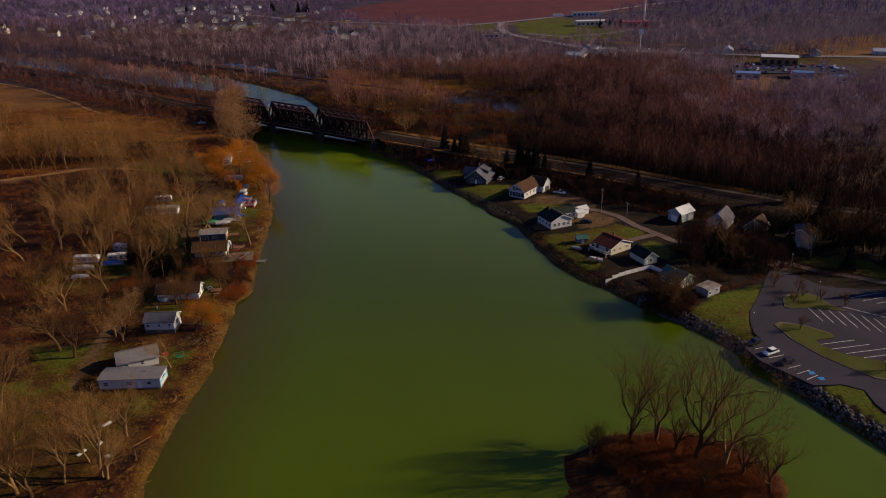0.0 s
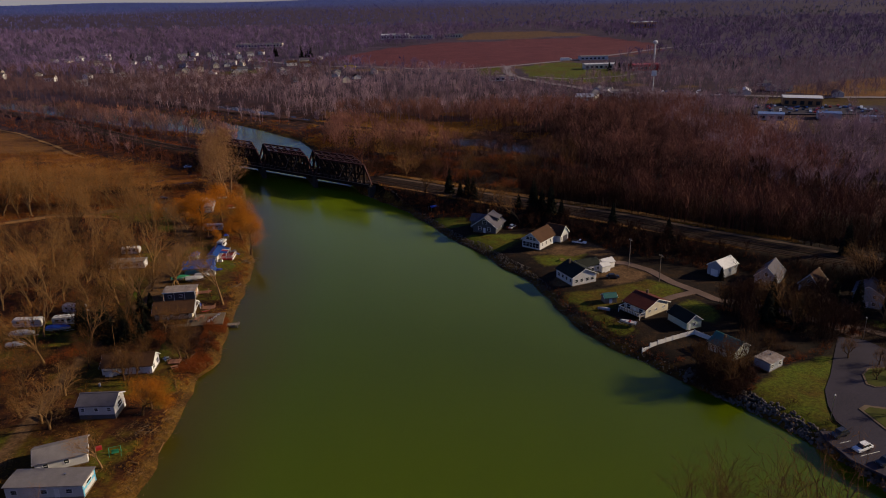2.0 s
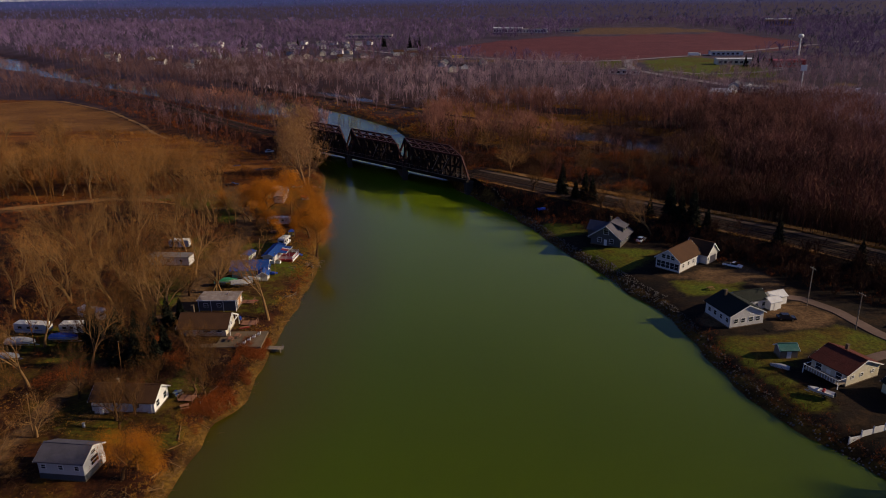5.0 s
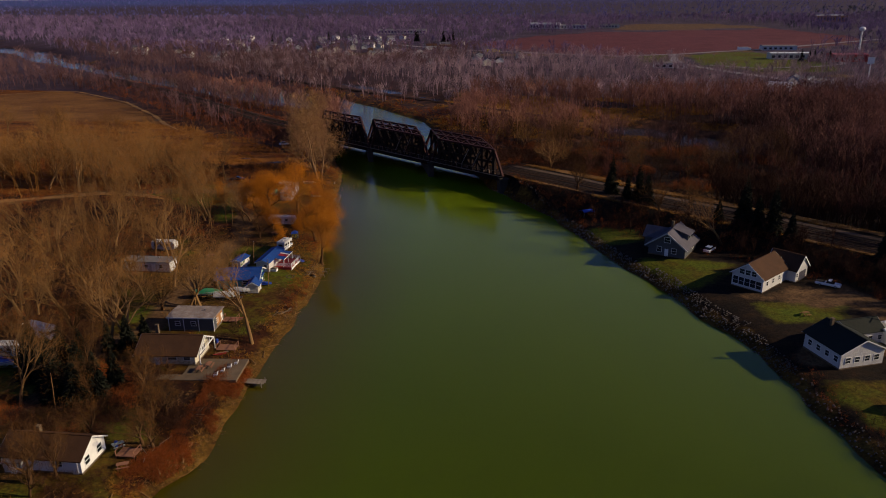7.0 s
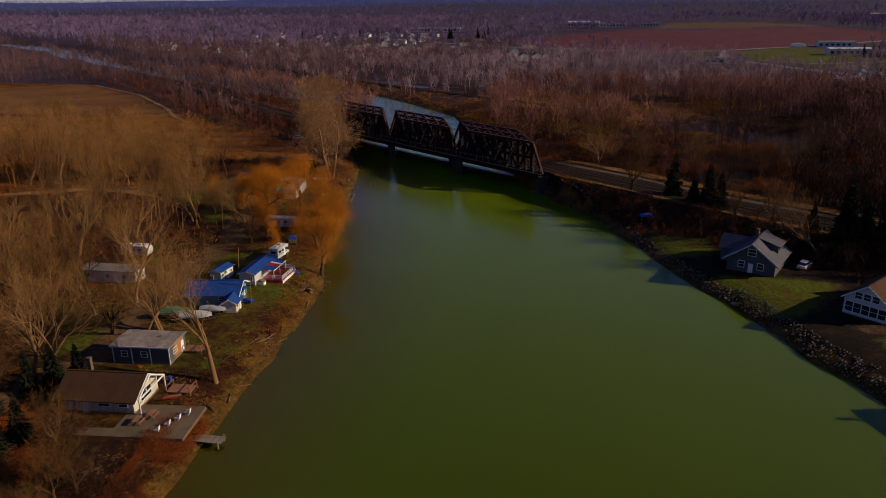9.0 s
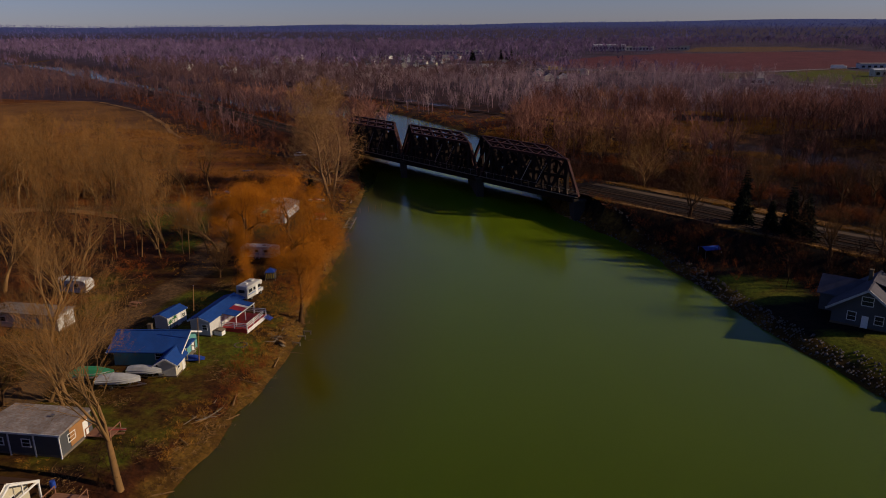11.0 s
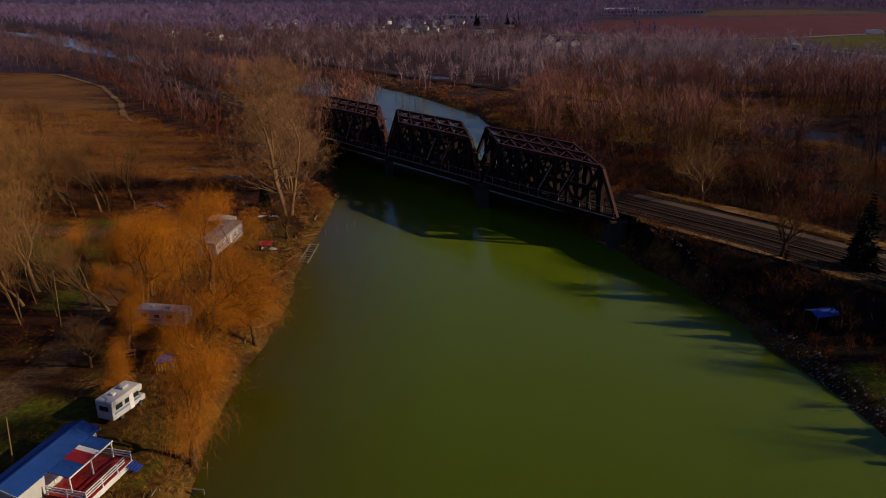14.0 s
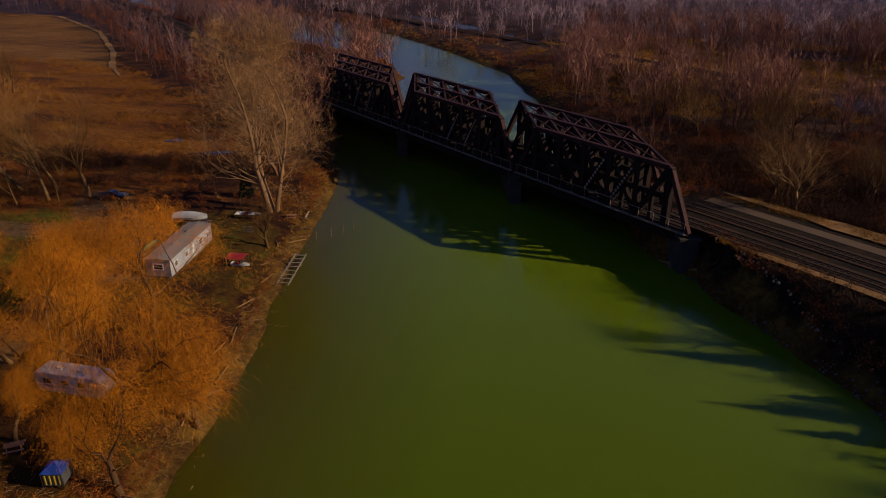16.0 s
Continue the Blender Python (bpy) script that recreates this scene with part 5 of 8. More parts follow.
_bush("brush", 20, 3800, (-50, 150, 270, 400), lambda x, y: ~beyond_rail(x, y) & (seg_dist(x, y, RAIL_R) > 10.5) & (seg_dist(x, y, RAIL_R) < 26), BRUSH, "russet brush on the railway bank", 1.2)
_bush("brush", 21, 4200, (-122, -66, 170, 300), lambda x, y: (wobble(x, y, 9.0, 5) > 0.35) & (y < 262), BRUSH_DARK, "dark russet brush between the cabins", 0.75)
_bush("dead_grass", 22, 26000, (-120, -60, 100, 420), lambda x, y: river_dist(x, y) < 6 + 6 * wobble(x, y, 9.0, 6), REED, "tan dead grass along the shore", 0.8, tpl=TUSSOCK)
_bush("dead_grass", 23, 14000, (-260, -40, 400, 720), lambda x, y: (river_dist(x, y) < 22) & (wobble(x, y, 12.0, 3) > -0.3), REED, "tan reeds along the upstream banks", 1.2, 0.3, tpl=TUSSOCK)
_bush("brush", 24, 9000, (-260, -40, 400, 720), lambda x, y: (river_dist(x, y) < 26) & (wobble(x, y, 14.0, 7) > 0.0), BRUSH, "russet brush along the upstream banks", 1.3, 0.5)
# Dark brush added to paint the shaded slope below the railway.
_bush("brush", 31, 9000, (-50, 160, 250, 410), lambda x, y: ~beyond_rail(x, y) & (seg_dist(x, y, RAIL_R) > 8.5) & (seg_dist(x, y, RAIL_R) < 20), BRUSH_DARK, "brush on the railway bank, darkened as shade", 1.5)
_bush("brush", 32, 5200, (-45, 100, 175, 400), lambda x, y: (river_dist(x, y) < 9) & (wobble(x, y, 8.0, 4) > -0.2) & ~((y > 268) & (y < 348)), BRUSH_DARK, "dark brush along the rocky shore", 0.75)
_bush("brush", 33, 2600, (84, 150, 200, 262), lambda x, y: (wobble(x, y, 12.0, 4) > 0.05) & ~inside(x, y, np.array(LOT, float)) & (y > 212 + 0.1 * (x - 84)), BRUSH_DARK, "dark bushes among the houses", 1.1)
p, s = sow(34, 900, -20, 150, 215, 390, lambda x, y: ~beyond_rail(x, y) & (seg_dist(x, y, RAIL_R) < 24) & (seg_dist(x, y, RAIL_R) > 10) & (wobble(x, y, 14.0, 6) > -0.5))
scatter("bare_woods", T_NEAR, p, s * 0.36, BRUSH_DARK, "small dark leafless trees below the railway", "woods")
_bush("brush", 35, 2600, (-112, -70, 211, 238), lambda x, y: (wobble(x, y, 7.0, 4) > 0.0) & (x < -70), BRUSH_DARK, "dark russet thicket on the bank between two cottages", 0.95)
_bush("brush", 36, 1900, (-112, -70, 211, 238), lambda x, y: wobble(x, y, 6.0, 8) > 0.4, BRUSH, "russet thicket on the bank between two cottages", 0.9)
_bush("brush", 37, 5200, (-40, 70, 395, 480), lambda x, y: beyond_rail(x, y) & (wobble(x, y, 10.0, 8) > 0.1), BRUSH, "red-brown scrub beside the railway", 1.4)
_bush("brush", 38, 1500, (-190, -132, 388, 425), lambda x, y: np.abs(y - 404 - 0.2 * (x + 160)) < 6 + 4 * wobble(x, y, 9.0, 2), BRUSH_DARK, "dark russet scrub across the grass", 1.1)
_bush("brush", 39, 2400, (-330, -120, 330, 470), lambda x, y: wobble(x, y, 13.0, 9) > 0.55, BRUSH, "russet scrub in the rough field", 0.9)
_bush("dead_grass", 40, 9000, (-122, -70, 100, 400), lambda x, y: (wobble(x, y, 6.0, 3) > 0.25) & (river_dist(x, y) > 5), REED, "tan dead grass tufts on the bank", 0.55, tpl=TUSSOCK)
p, s = sow(51, 5200, 34, 210, 225, 430, lambda x, y: (seg_dist(x, y, RAIL_R) < 42) & (beyond_rail(x, y) | ((seg_dist(x, y, RAIL_R) < 22) & (x < 58))) & ((x > 44) | beyond_rail(x, y)), 3.0, 8.0)
s = s * np.where(p[:, 0] > 80, 0.72, 1.0) * np.where(beyond_rail(p[:, 0], p[:, 1]), 1.0, 0.5)
scatter("bare_woods", T_NEAR, p, s * 0.72, BRUSH_DARK, "dense dark leafless thicket along the railway", "woods")
p, s = sow(52, 420, 84, 116, 222, 248, lambda x, y: wobble(x, y, 8.0, 3) > -0.1)
scatter("bare_woods", T_NEAR, p, s * 0.5, BRUSH_DARK, "dark thicket among the houses", "woods")
_bush("brush", 53, 900, (72, 106, 193, 220), lambda x, y: seg_dist(x, y, [(73.6, 195.2), (80.8, 205.8), (89.1, 208.8), (100.1, 213.5), (104.6, 217.7)]) < 1.3, BRUSH, "russet hedge beside a lawn", 0.8, 0.0)
_bush("brush", 54, 1100, (82, 116, 216, 244), lambda x, y: wobble(x, y, 6.0, 1) > 0.35, BRUSH, "russet shrubs among the houses", 0.9)
_bush("brush", 74, 1500, (62, 78, 193, 209), lambda x, y: (np.hypot(x - 69.5, y - 201) < 7 + 2 * wobble(x, y, 3.0)), BRUSH_DARK, "dark russet thicket beside a lawn", 1.6, 0.0)
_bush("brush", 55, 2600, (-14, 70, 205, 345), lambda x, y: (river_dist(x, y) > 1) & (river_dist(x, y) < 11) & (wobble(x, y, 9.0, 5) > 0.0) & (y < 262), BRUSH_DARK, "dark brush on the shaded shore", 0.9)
p, s = sow(56, 3600, 300, 2200, 900, 2600, lambda x, y: wobble(x, y, 110.0, 3) > 0.2)
scatter("pine_woods", T_FAR, p, s * 1.0, PINE_FAR, "dark pine woods among the far bare woods", "woods")
p, s = sow(57, 900, -1700, -150, 1080, 2000, lambda x, y: wobble(x, y, 60.0, 5) > 0.6)
scatter("pine_woods", T_FAR, p, s * 1.0, PINE_FAR, "dark pine clumps in the far town", "woods")
p, s = sow(58, 7000, -520, -125, 430, 800, lambda x, y: (river_dist(x, y) < 15) & (y < 900 + 1.1 * (x + 125)) & (seg_dist(x, y, SHORE_L) < 16), 1.5, 9.0)
scatter("bare_woods", T_MID, p, s * 0.95, WOODS_MID, "line of leafless trees between the railway and the river", "woods")
for (x, y), s in zip([(-98.9, 224.6), (-94.3, 224.3), (-92.2, 227.1), (-91.6, 231.5), (-105.8, 235.4), (-100.8, 235.0), (-103, 229), (-109, 231), (-97, 229), (-113, 236)], (1.2, 1.1, 1.1, 0.9, 1.1, 1.1, 1.3, 1.3, 1.2, 1.2)):
    plant(SPRUCES[1], x, y, s)
plant(SPRUCES[1], -121.1, 394, 0.75)


def litter_template(seed):
    """A few bleached sticks lying flat."""
    rng = np.random.default_rng(seed)
    vs, fs = [], []
    for _ in range(7):
        a = rng.normal(size=3) * (0.8, 0.8, 0) + np.array((0, 0, 0.08))
        e = rng.normal(size=3) * (0.7, 0.7, 0.06)
        sliver(vs, fs, a, a + e, 0.035, rng)
    return np.array(vs), np.array(fs)


LITTER = [litter_template(s) for s in range(5)]
_bush("drift_litter", 61, 40000, (-125, -60, 100, 420), lambda x, y: river_dist(x, y) < 2.2 + 2.0 * wobble(x, y, 8.0, 3), BARK_PALE, "bleached sticks and drift litter along the waterline", 1.0, 0.2, tpl=LITTER)
_bush("drift_litter", 62, 9000, (-112, -72, 120, 330), lambda x, y: (wobble(x, y, 5.0, 9) > 0.4) & (river_dist(x, y) > 4), BARK_PALE, "fallen sticks scattered under the trees", 0.8, tpl=LITTER)
_bush("brush", 63, 9000, (-80, -62, 208, 246), lambda x, y: (river_dist(x, y) < 6) & (wobble(x, y, 4.0, 2) > -0.1), BRUSH, "russet weeds on the muddy shore", 0.55, 0.3)

# ---- builders for houses, caravans, boats and cars ----
def window_part(parent, side, u, z, w, h, L, W, frame_mat):
    """A framed window on a wall; side f and b are the long walls, l and r the gables."""
    m = {"f": pose(u, -W / 2, z, 0, 0, 0), "b": pose(u, W / 2, z, 0, 0, 180), "l": pose(-L / 2, u, z, 0, 0, -90), "r": pose(L / 2, u, z, 0, 0, 90)}[side]
    bm = bmesh.new()
    t = 0.1
    for cx, cz, sx, sz in ((0, h / 2 + t / 2, w + 2 * t, t), (0, -h / 2 - t / 2, w + 2 * t, t), (-w / 2 - t / 2, 0, t, h), (w / 2 + t / 2, 0, t, h), (0, 0, w, 0.05)):
        box(bm, cx, -0.03, cz, sx, 0.1, sz, m)
    fr = part("window", bm, frame_mat, parent)
    part("pane", box(bmesh.new(), 0, -0.012, 0, w, 0.02, h, m), GLASS, fr)


def door_part(parent, side, u, L, W, mat, w=0.95, h=2.05, z0=0.0):
    m = {"f": pose(u, -W / 2, z0), "b": pose(u, W / 2, z0, 0, 0, 180), "l": pose(-L / 2, u, z0, 0, 0, -90), "r": pose(L / 2, u, z0, 0, 0, 90)}[side]
    bm = box(bmesh.new(), 0, -0.035, h / 2, w, 0.07, h, m)
    if w > 1.5:
        for k in range(3):
            box(bm, 0, -0.08, h * (0.2 + 0.28 * k), w * 0.92, 0.03, h * 0.2, m)
    d = part("door", bm, mat, parent)
    part("handle", box(bmesh.new(), w * 0.36, -0.1, h * 0.48, 0.05, 0.08, 0.12, m), CHROME, d)


def house(name, x, y, turn, L, W, h, rise, wall, roof, label, windows=(), doors=(), chimney=None, over=0.45, trim=None, category="house", gap=0.0, door_mat=None):
    """A gabled building: ridge along its own x axis, walls on a footing, two roof slopes with eaves."""
    t = thing(name, x, y, ground_z(x, y) + gap, turn, label, category)
    trim = trim or WHITE
    bm = bmesh.new()
    prism(bm, [(-W / 2, -0.3), (W / 2, -0.3), (W / 2, h), (0, h + rise), (-W / 2, h)], -L / 2, L / 2)
    part("wall", bm, wall, t)
    part("footing", boxes((0, 0, -0.6, L + 0.12, W + 0.12, 1.6)), CONCRETE, t)
    k, th = rise / (W / 2), 0.16
    e = W / 2 + over
    for s in (-1, 1):
        bm = bmesh.new()
        prism(bm, [(0, h + rise + 0.02), (s * e, h - over * k + 0.02), (s * e, h - over * k + 0.02 + th), (0, h + rise + 0.02 + th)], -L / 2 - over, L / 2 + over)
        part("roof_slope", bm, roof, t)
        for gx_ in (-L / 2 - over, L / 2 + over):
            part("bargeboard", beam(bmesh.new(), (gx_, 0, h + rise + 0.02), (gx_, s * e, h - over * k + 0.02), 0.07, 0.24), trim, t)
    part("ridge_cap", box(bmesh.new(), 0, 0, h + rise + th + 0.03, L + 2 * over, 0.3, 0.08), roof, t)
    for win in windows:
        window_part(t, *win, L, W, trim)
    for d in doors:
        door_part(t, d[0], d[1], L, W, door_mat or trim, *d[2:])
    if chimney:
        cx, cy, ch = chimney
        c = part("chimney", boxes((cx, cy, h + rise * 0.5 + ch / 2, 0.6, 0.6, ch)), CONCRETE, t)
        part("flue", boxes((cx, cy, h + rise * 0.5 + ch + 0.08, 0.7, 0.7, 0.14)), CONCRETE, c)
    return t


def flat_cabin(name, x, y, turn, L, W, h, wall, roof, label, windows=(), doors=(), over=0.3, category="mobile home", slope=0.25):
    t = thing(name, x, y, ground_z(x, y), turn, label, category)
    part("wall", boxes((0, 0, h / 2 + 0.15, L, W, h - 0.3)), wall, t)
    part("skirting", boxes((0, 0, 0.0, L - 0.1, W - 0.1, 0.9)), TIMBER, t)
    bm = bmesh.new()
    prism(bm, [(-W / 2 - over, h), (W / 2 + over, h), (W / 2 + over, h + 0.12), (0, h + 0.12 + slope), (-W / 2 - over, h + 0.12)], -L / 2 - over, L / 2 + over)
    part("roof", bm, roof, t)
    for win in windows:
        window_part(t, *win, L, W, WHITE)
    for d in doors:
        door_part(t, d[0], d[1], L, W, WHITE, *d[2:], z0=0.3)
    part("vent", boxes((L * 0.2, 0.3, h + slope + 0.25, 0.35, 0.35, 0.3)), CHROME, t)
    return t


def wheel(parent, x, y, r=0.36, w=0.24):
    bm = tube(bmesh.new(), (x, y - w / 2, r), (x, y + w / 2, r), r, r, 14)
    ty = part("tyre", bm, RUBBER, parent)
    part("rim", tube(bmesh.new(), (x, y - w / 2 - 0.02, r), (x, y + w / 2 + 0.02, r), r * 0.55, r * 0.55, 10), CHROME, ty)


def caravan(x, y, turn, L, label, stripe=None, motor=False, group="", body_mat=None):
    """A travel trailer, or with motor a camper with an over-cab bunk."""
    t = thing("motorhome" if motor else "travel_trailer", x, y, ground_z(x, y), turn, label, "motorhome" if motor else "caravan", group)
    W, z0, z1 = 2.4, 0.55, 2.95
    if motor:
        prof = [(-L / 2, z0), (L / 2 - 2.2, z0), (L / 2 - 2.2, 1.95), (L / 2 - 0.5, 2.05), (L / 2 - 0.35, 2.75), (L / 2 - 0.8, z1), (-L / 2 + 0.1, z1), (-L / 2, z1 - 0.15)]
    else:
        prof = [(-L / 2 + 0.35, z0), (L / 2 - 0.45, z0), (L / 2, 1.25), (L / 2 - 0.1, 2.5), (L / 2 - 0.55, z1), (-L / 2 + 0.25, z1), (-L / 2, 2.6), (-L / 2 + 0.05, 1.2)]
    q = Matrix(((0, 1, 0, 0), (1, 0, 0, 0), (0, 0, 1, 0), (0, 0, 0, 1)))
    bm = prism(bmesh.new(), prof, -W / 2, W / 2, q)
    bmesh.ops.bevel(bm, geom=bm.edges[:], offset=0.06, segments=1, affect="EDGES")
    part("body", bm, body_mat or GELCOAT, t)
    for s in (-1, 1):
        for u, w, hh in ((-L * 0.3, 1.0, 0.6), (-L * 0.05, 0.8, 0.55), (L * 0.2, 0.9, 0.55)):
            f = part("window", boxes((u, s * (W / 2 + 0.012), 2.0, w + 0.12, 0.03, hh + 0.12)), CHROME, t)
            part("pane", boxes((u, s * (W / 2 + 0.035), 2.0, w, 0.02, hh)), GLASS, f)
        part("stripe", boxes((-L * 0.05, s * (W / 2 + 0.008), 1.35, L * 0.8, 0.02, 0.22)), stripe or STRIPE_BLUE, t, "faded stripe")
    part("door", boxes((L * 0.06, -W / 2 - 0.03, 1.55, 0.7, 0.05, 1.9)), WHITE, t)
    part("roof_vent", boxes((-L * 0.2, 0, z1 + 0.1, 0.5, 0.5, 0.2)), WHITE, t)
    part("air_conditioner", box(bmesh.new(), L * 0.12, 0, z1 + 0.16, 1.0, 0.75, 0.32, None, 0.08), GREY_TARP, t)
    end = part("rear_window", boxes((-L / 2 - 0.02, 0, 2.0, 0.04, 1.3, 0.6)), GLASS, t)
    if motor:
        bm = prism(bmesh.new(), [(L / 2 - 2.25, z0), (L / 2, z0), (L / 2 + 0.05, 1.15), (L / 2 - 0.75, 1.3), (L / 2 - 1.3, 2.0), (L / 2 - 2.25, 2.0)], -1.0, 1.0, q)
        part("cab", bm, GELCOAT, t)
        part("windscreen", beam(bmesh.new(), (L / 2 - 0.75, 0, 1.36), (L / 2 - 1.26, 0, 2.0), 1.75, 0.05), GLASS, t)
        for s in (-0.7, 0.7):
            part("headlight", boxes((L / 2 + 0.04, s, 0.95, 0.06, 0.3, 0.18)), CHROME, t)
        axles = (-L * 0.24, L / 2 - 0.95)
    else:
        bm = bmesh.new()
        beam(bm, (L / 2 - 0.4, -0.6, 0.5), (L / 2 + 1.1, 0, 0.5), 0.1)
        beam(bm, (L / 2 - 0.4, 0.6, 0.5), (L / 2 + 1.1, 0, 0.5), 0.1)
        tube(bm, (L / 2 + 1.0, 0, 0), (L / 2 + 1.0, 0, 0.8), 0.05, 0.05)
        part("tow_bar", bm, RUBBER, t)
        axles = (-L * 0.1, 0.02)
    for ax in axles:
        for s in (-1, 1):
            wheel(t, ax, s * 1.02)
    return t


def hull(bm, L, B, D, z0, bow=0.9):
    """A boat's shell, lofted from stations; the bow points along +x."""
    rings = []
    for i in range(9):
        k = i / 8
        b = B / 2 * (1 - max(0, (k - 0.45) / 0.55) ** 2.2)
        keel = z0 + D * 0.55 * max(0, (k - 0.55) / 0.45) ** 2
        top = z0 + D * (0.92 + 0.18 * k)
        x = -L / 2 + L * k
        ring = [(x, -b, top), (x, -b * 0.86, z0 + (top - z0) * 0.35 + keel * 0.0), (x, 0, keel), (x, b * 0.86, z0 + (top - z0) * 0.35), (x, b, top)]
        rings.append([bm.verts.new(p) for p in ring])
    for a, b in zip(rings[:-1], rings[1:]):
        for j in range(4):
            bm.faces.new((a[j], a[j + 1], b[j + 1], b[j]))
    bm.faces.new(rings[0])
    bmesh.ops.recalc_face_normals(bm, faces=bm.faces[:])
    return rings


def boat(x, y, turn, L, label, cover=None, trailer=True, hull_mat=None):
    t = thing("motor_boat", x, y, ground_z(x, y), turn, label, "boat")
    z0, B, D = (0.55 if trailer else 0.05), L * 0.34, L * 0.17
    bm = bmesh.new()
    hull(bm, L, B, D, z0)
    part("hull", bm, hull_mat or GELCOAT, t)
    bm = bmesh.new()
    rows = []
    for i in range(9):
        k = i / 8
        b = B / 2 * (1 - max(0, (k - 0.45) / 0.55) ** 2.2) + (0.06 if cover else -0.05)
        top = z0 + D * (0.92 + 0.18 * k)
        x_ = -L / 2 + L * k
        peak = (0.55 * math.sin(math.pi * min(1, 0.15 + k * 0.9)) + 0.1) * (L / 6) if cover else (-0.25 if 0.08 < k < 0.6 else 0.06)
        rows.append([bm.verts.new(p) for p in ((x_, -b, top - (0.25 if cover else 0)), (x_, -b * 0.5, top + peak * 0.7), (x_, 0, top + peak), (x_, b * 0.5, top + peak * 0.7), (x_, b, top - (0.25 if cover else 0)))])
    for a, b in zip(rows[:-1], rows[1:]):
        for j in range(4):
            bm.faces.new((a[j], b[j], b[j + 1], a[j + 1]))
    part("cover" if cover else "deck", bm, cover or GELCOAT, t)
    if not cover:
        part("windscreen", beam(bmesh.new(), (L * 0.12, 0, z0 + D), (L * 0.05, 0, z0 + D + 0.5), B * 0.7, 0.03), GLASS, t)
        for s in (-0.25, 0.25):
            part("seat", box(bmesh.new(), -L * 0.1, s * B, z0 + D * 0.95, 0.5, 0.45, 0.55, None, 0.06), RED, t)
    bm = box(bmesh.new(), -L / 2 - 0.2, 0, z0 + D * 0.75, 0.35, 0.32, 0.9, None, 0.08)
    part("outboard_motor", bm, RUBBER, t)
    if trailer:
        bm = bmesh.new()
        for s in (-1, 1):
            beam(bm, (-L * 0.4, s * 0.6, 0.45), (L * 0.3, s * 0.6, 0.45), 0.09)
            beam(bm, (L * 0.3, s * 0.6, 0.45), (L * 0.62, 0, 0.45), 0.09)
        for k in (-0.3, 0.0, 0.25):
            beam(bm, (L * k, -0.65, 0.5), (L * k, 0.65, 0.5), 0.09, 0.16)
        part("boat_trailer", bm, CHROME, t)
        for s in (-1, 1):
            wheel(t, -L * 0.15, s * 0.85, 0.28, 0.18)
    return t


def car(name, x, y, turn, paint, label, pickup=False):
    t = thing(name, x, y, ground_z(x, y), turn, label, "car")
    L, W = (5.6, 1.95) if pickup else (4.6, 1.8)
    q = Matrix(((0, 1, 0, 0), (1, 0, 0, 0), (0, 0, 1, 0), (0, 0, 0, 1)))
    low = [(-L / 2, 0.4), (L / 2, 0.38), (L / 2, 0.72), (L / 2 - 0.15, 0.9), (L / 2 - 1.2, 1.0), (-L / 2 + 0.1, 1.02), (-L / 2, 0.85)]
    bm = prism(bmesh.new(), low, -W / 2, W / 2, q)
    bmesh.ops.bevel(bm, geom=bm.edges[:], offset=0.07, segments=2, affect="EDGES")
    part("body", bm, paint, t)
    a, b = (-0.5, 1.35) if pickup else (-L / 2 + 0.5, 1.2)
    cab = [(a, 1.0), (b, 1.0), (b - 0.75, 1.55), (a + (0.25 if pickup else 0.6), 1.58)]
    bm = prism(bmesh.new(), cab, -W / 2 + 0.14, W / 2 - 0.14, q)
    part("glazing", bm, GLASS, t, "dark car windows")
    part("roof", box(bmesh.new(), (a + b - 0.2) / 2, 0, 1.6, (b - a) - 1.15, W - 0.36, 0.06, None, 0.02), paint, t)
    if pickup:
        part("truck_bed", boxes((-1.72, 0, 1.03, 1.9, W - 0.3, 0.04)), RUBBER, t)
    for s in (-1, 1):
        part("headlight", boxes((L / 2 + 0.005, s * 0.65, 0.72, 0.05, 0.35, 0.14)), CHROME, t)
        part("tail_light", boxes((-L / 2 - 0.005, s * 0.72, 0.8, 0.04, 0.22, 0.16)), RED, t)
        for ax in (-L * 0.3, L * 0.31):
            wheel(t, ax, s * (W / 2 - 0.1), 0.33, 0.22)
    return t


def pole(x, y, h, label, arms=True, lean=0.0):
    t = thing("utility_pole" if arms else "lamp_post", x, y, ground_z(x, y), (x * 13) % 90, label, "pole")
    part("shaft", tube(bmesh.new(), (0, 0, -0.3), (lean, 0, h), 0.15 if arms else 0.08, 0.1 if arms else 0.05, 8), TIMBER if arms else CHROME, t)
    if arms:
        part("crossarm", boxes((lean, 0, h - 0.6, 0.12, 2.2, 0.12)), TIMBER, t)
        for s in (-0.9, -0.4, 0.4, 0.9):
            part("insulator", tube(bmesh.new(), (lean, s, h - 0.54), (lean, s, h - 0.35), 0.05, 0.04), CHROME, t)
    else:
        part("lamp_head", box(bmesh.new(), lean + 0.35, 0, h, 0.8, 0.28, 0.14, None, 0.03), GREY_TARP, t)
    return t

CYAN = weathered("pale_blue_trim_paint", (0.1, 0.42, 0.6), 0.5, 0.1)
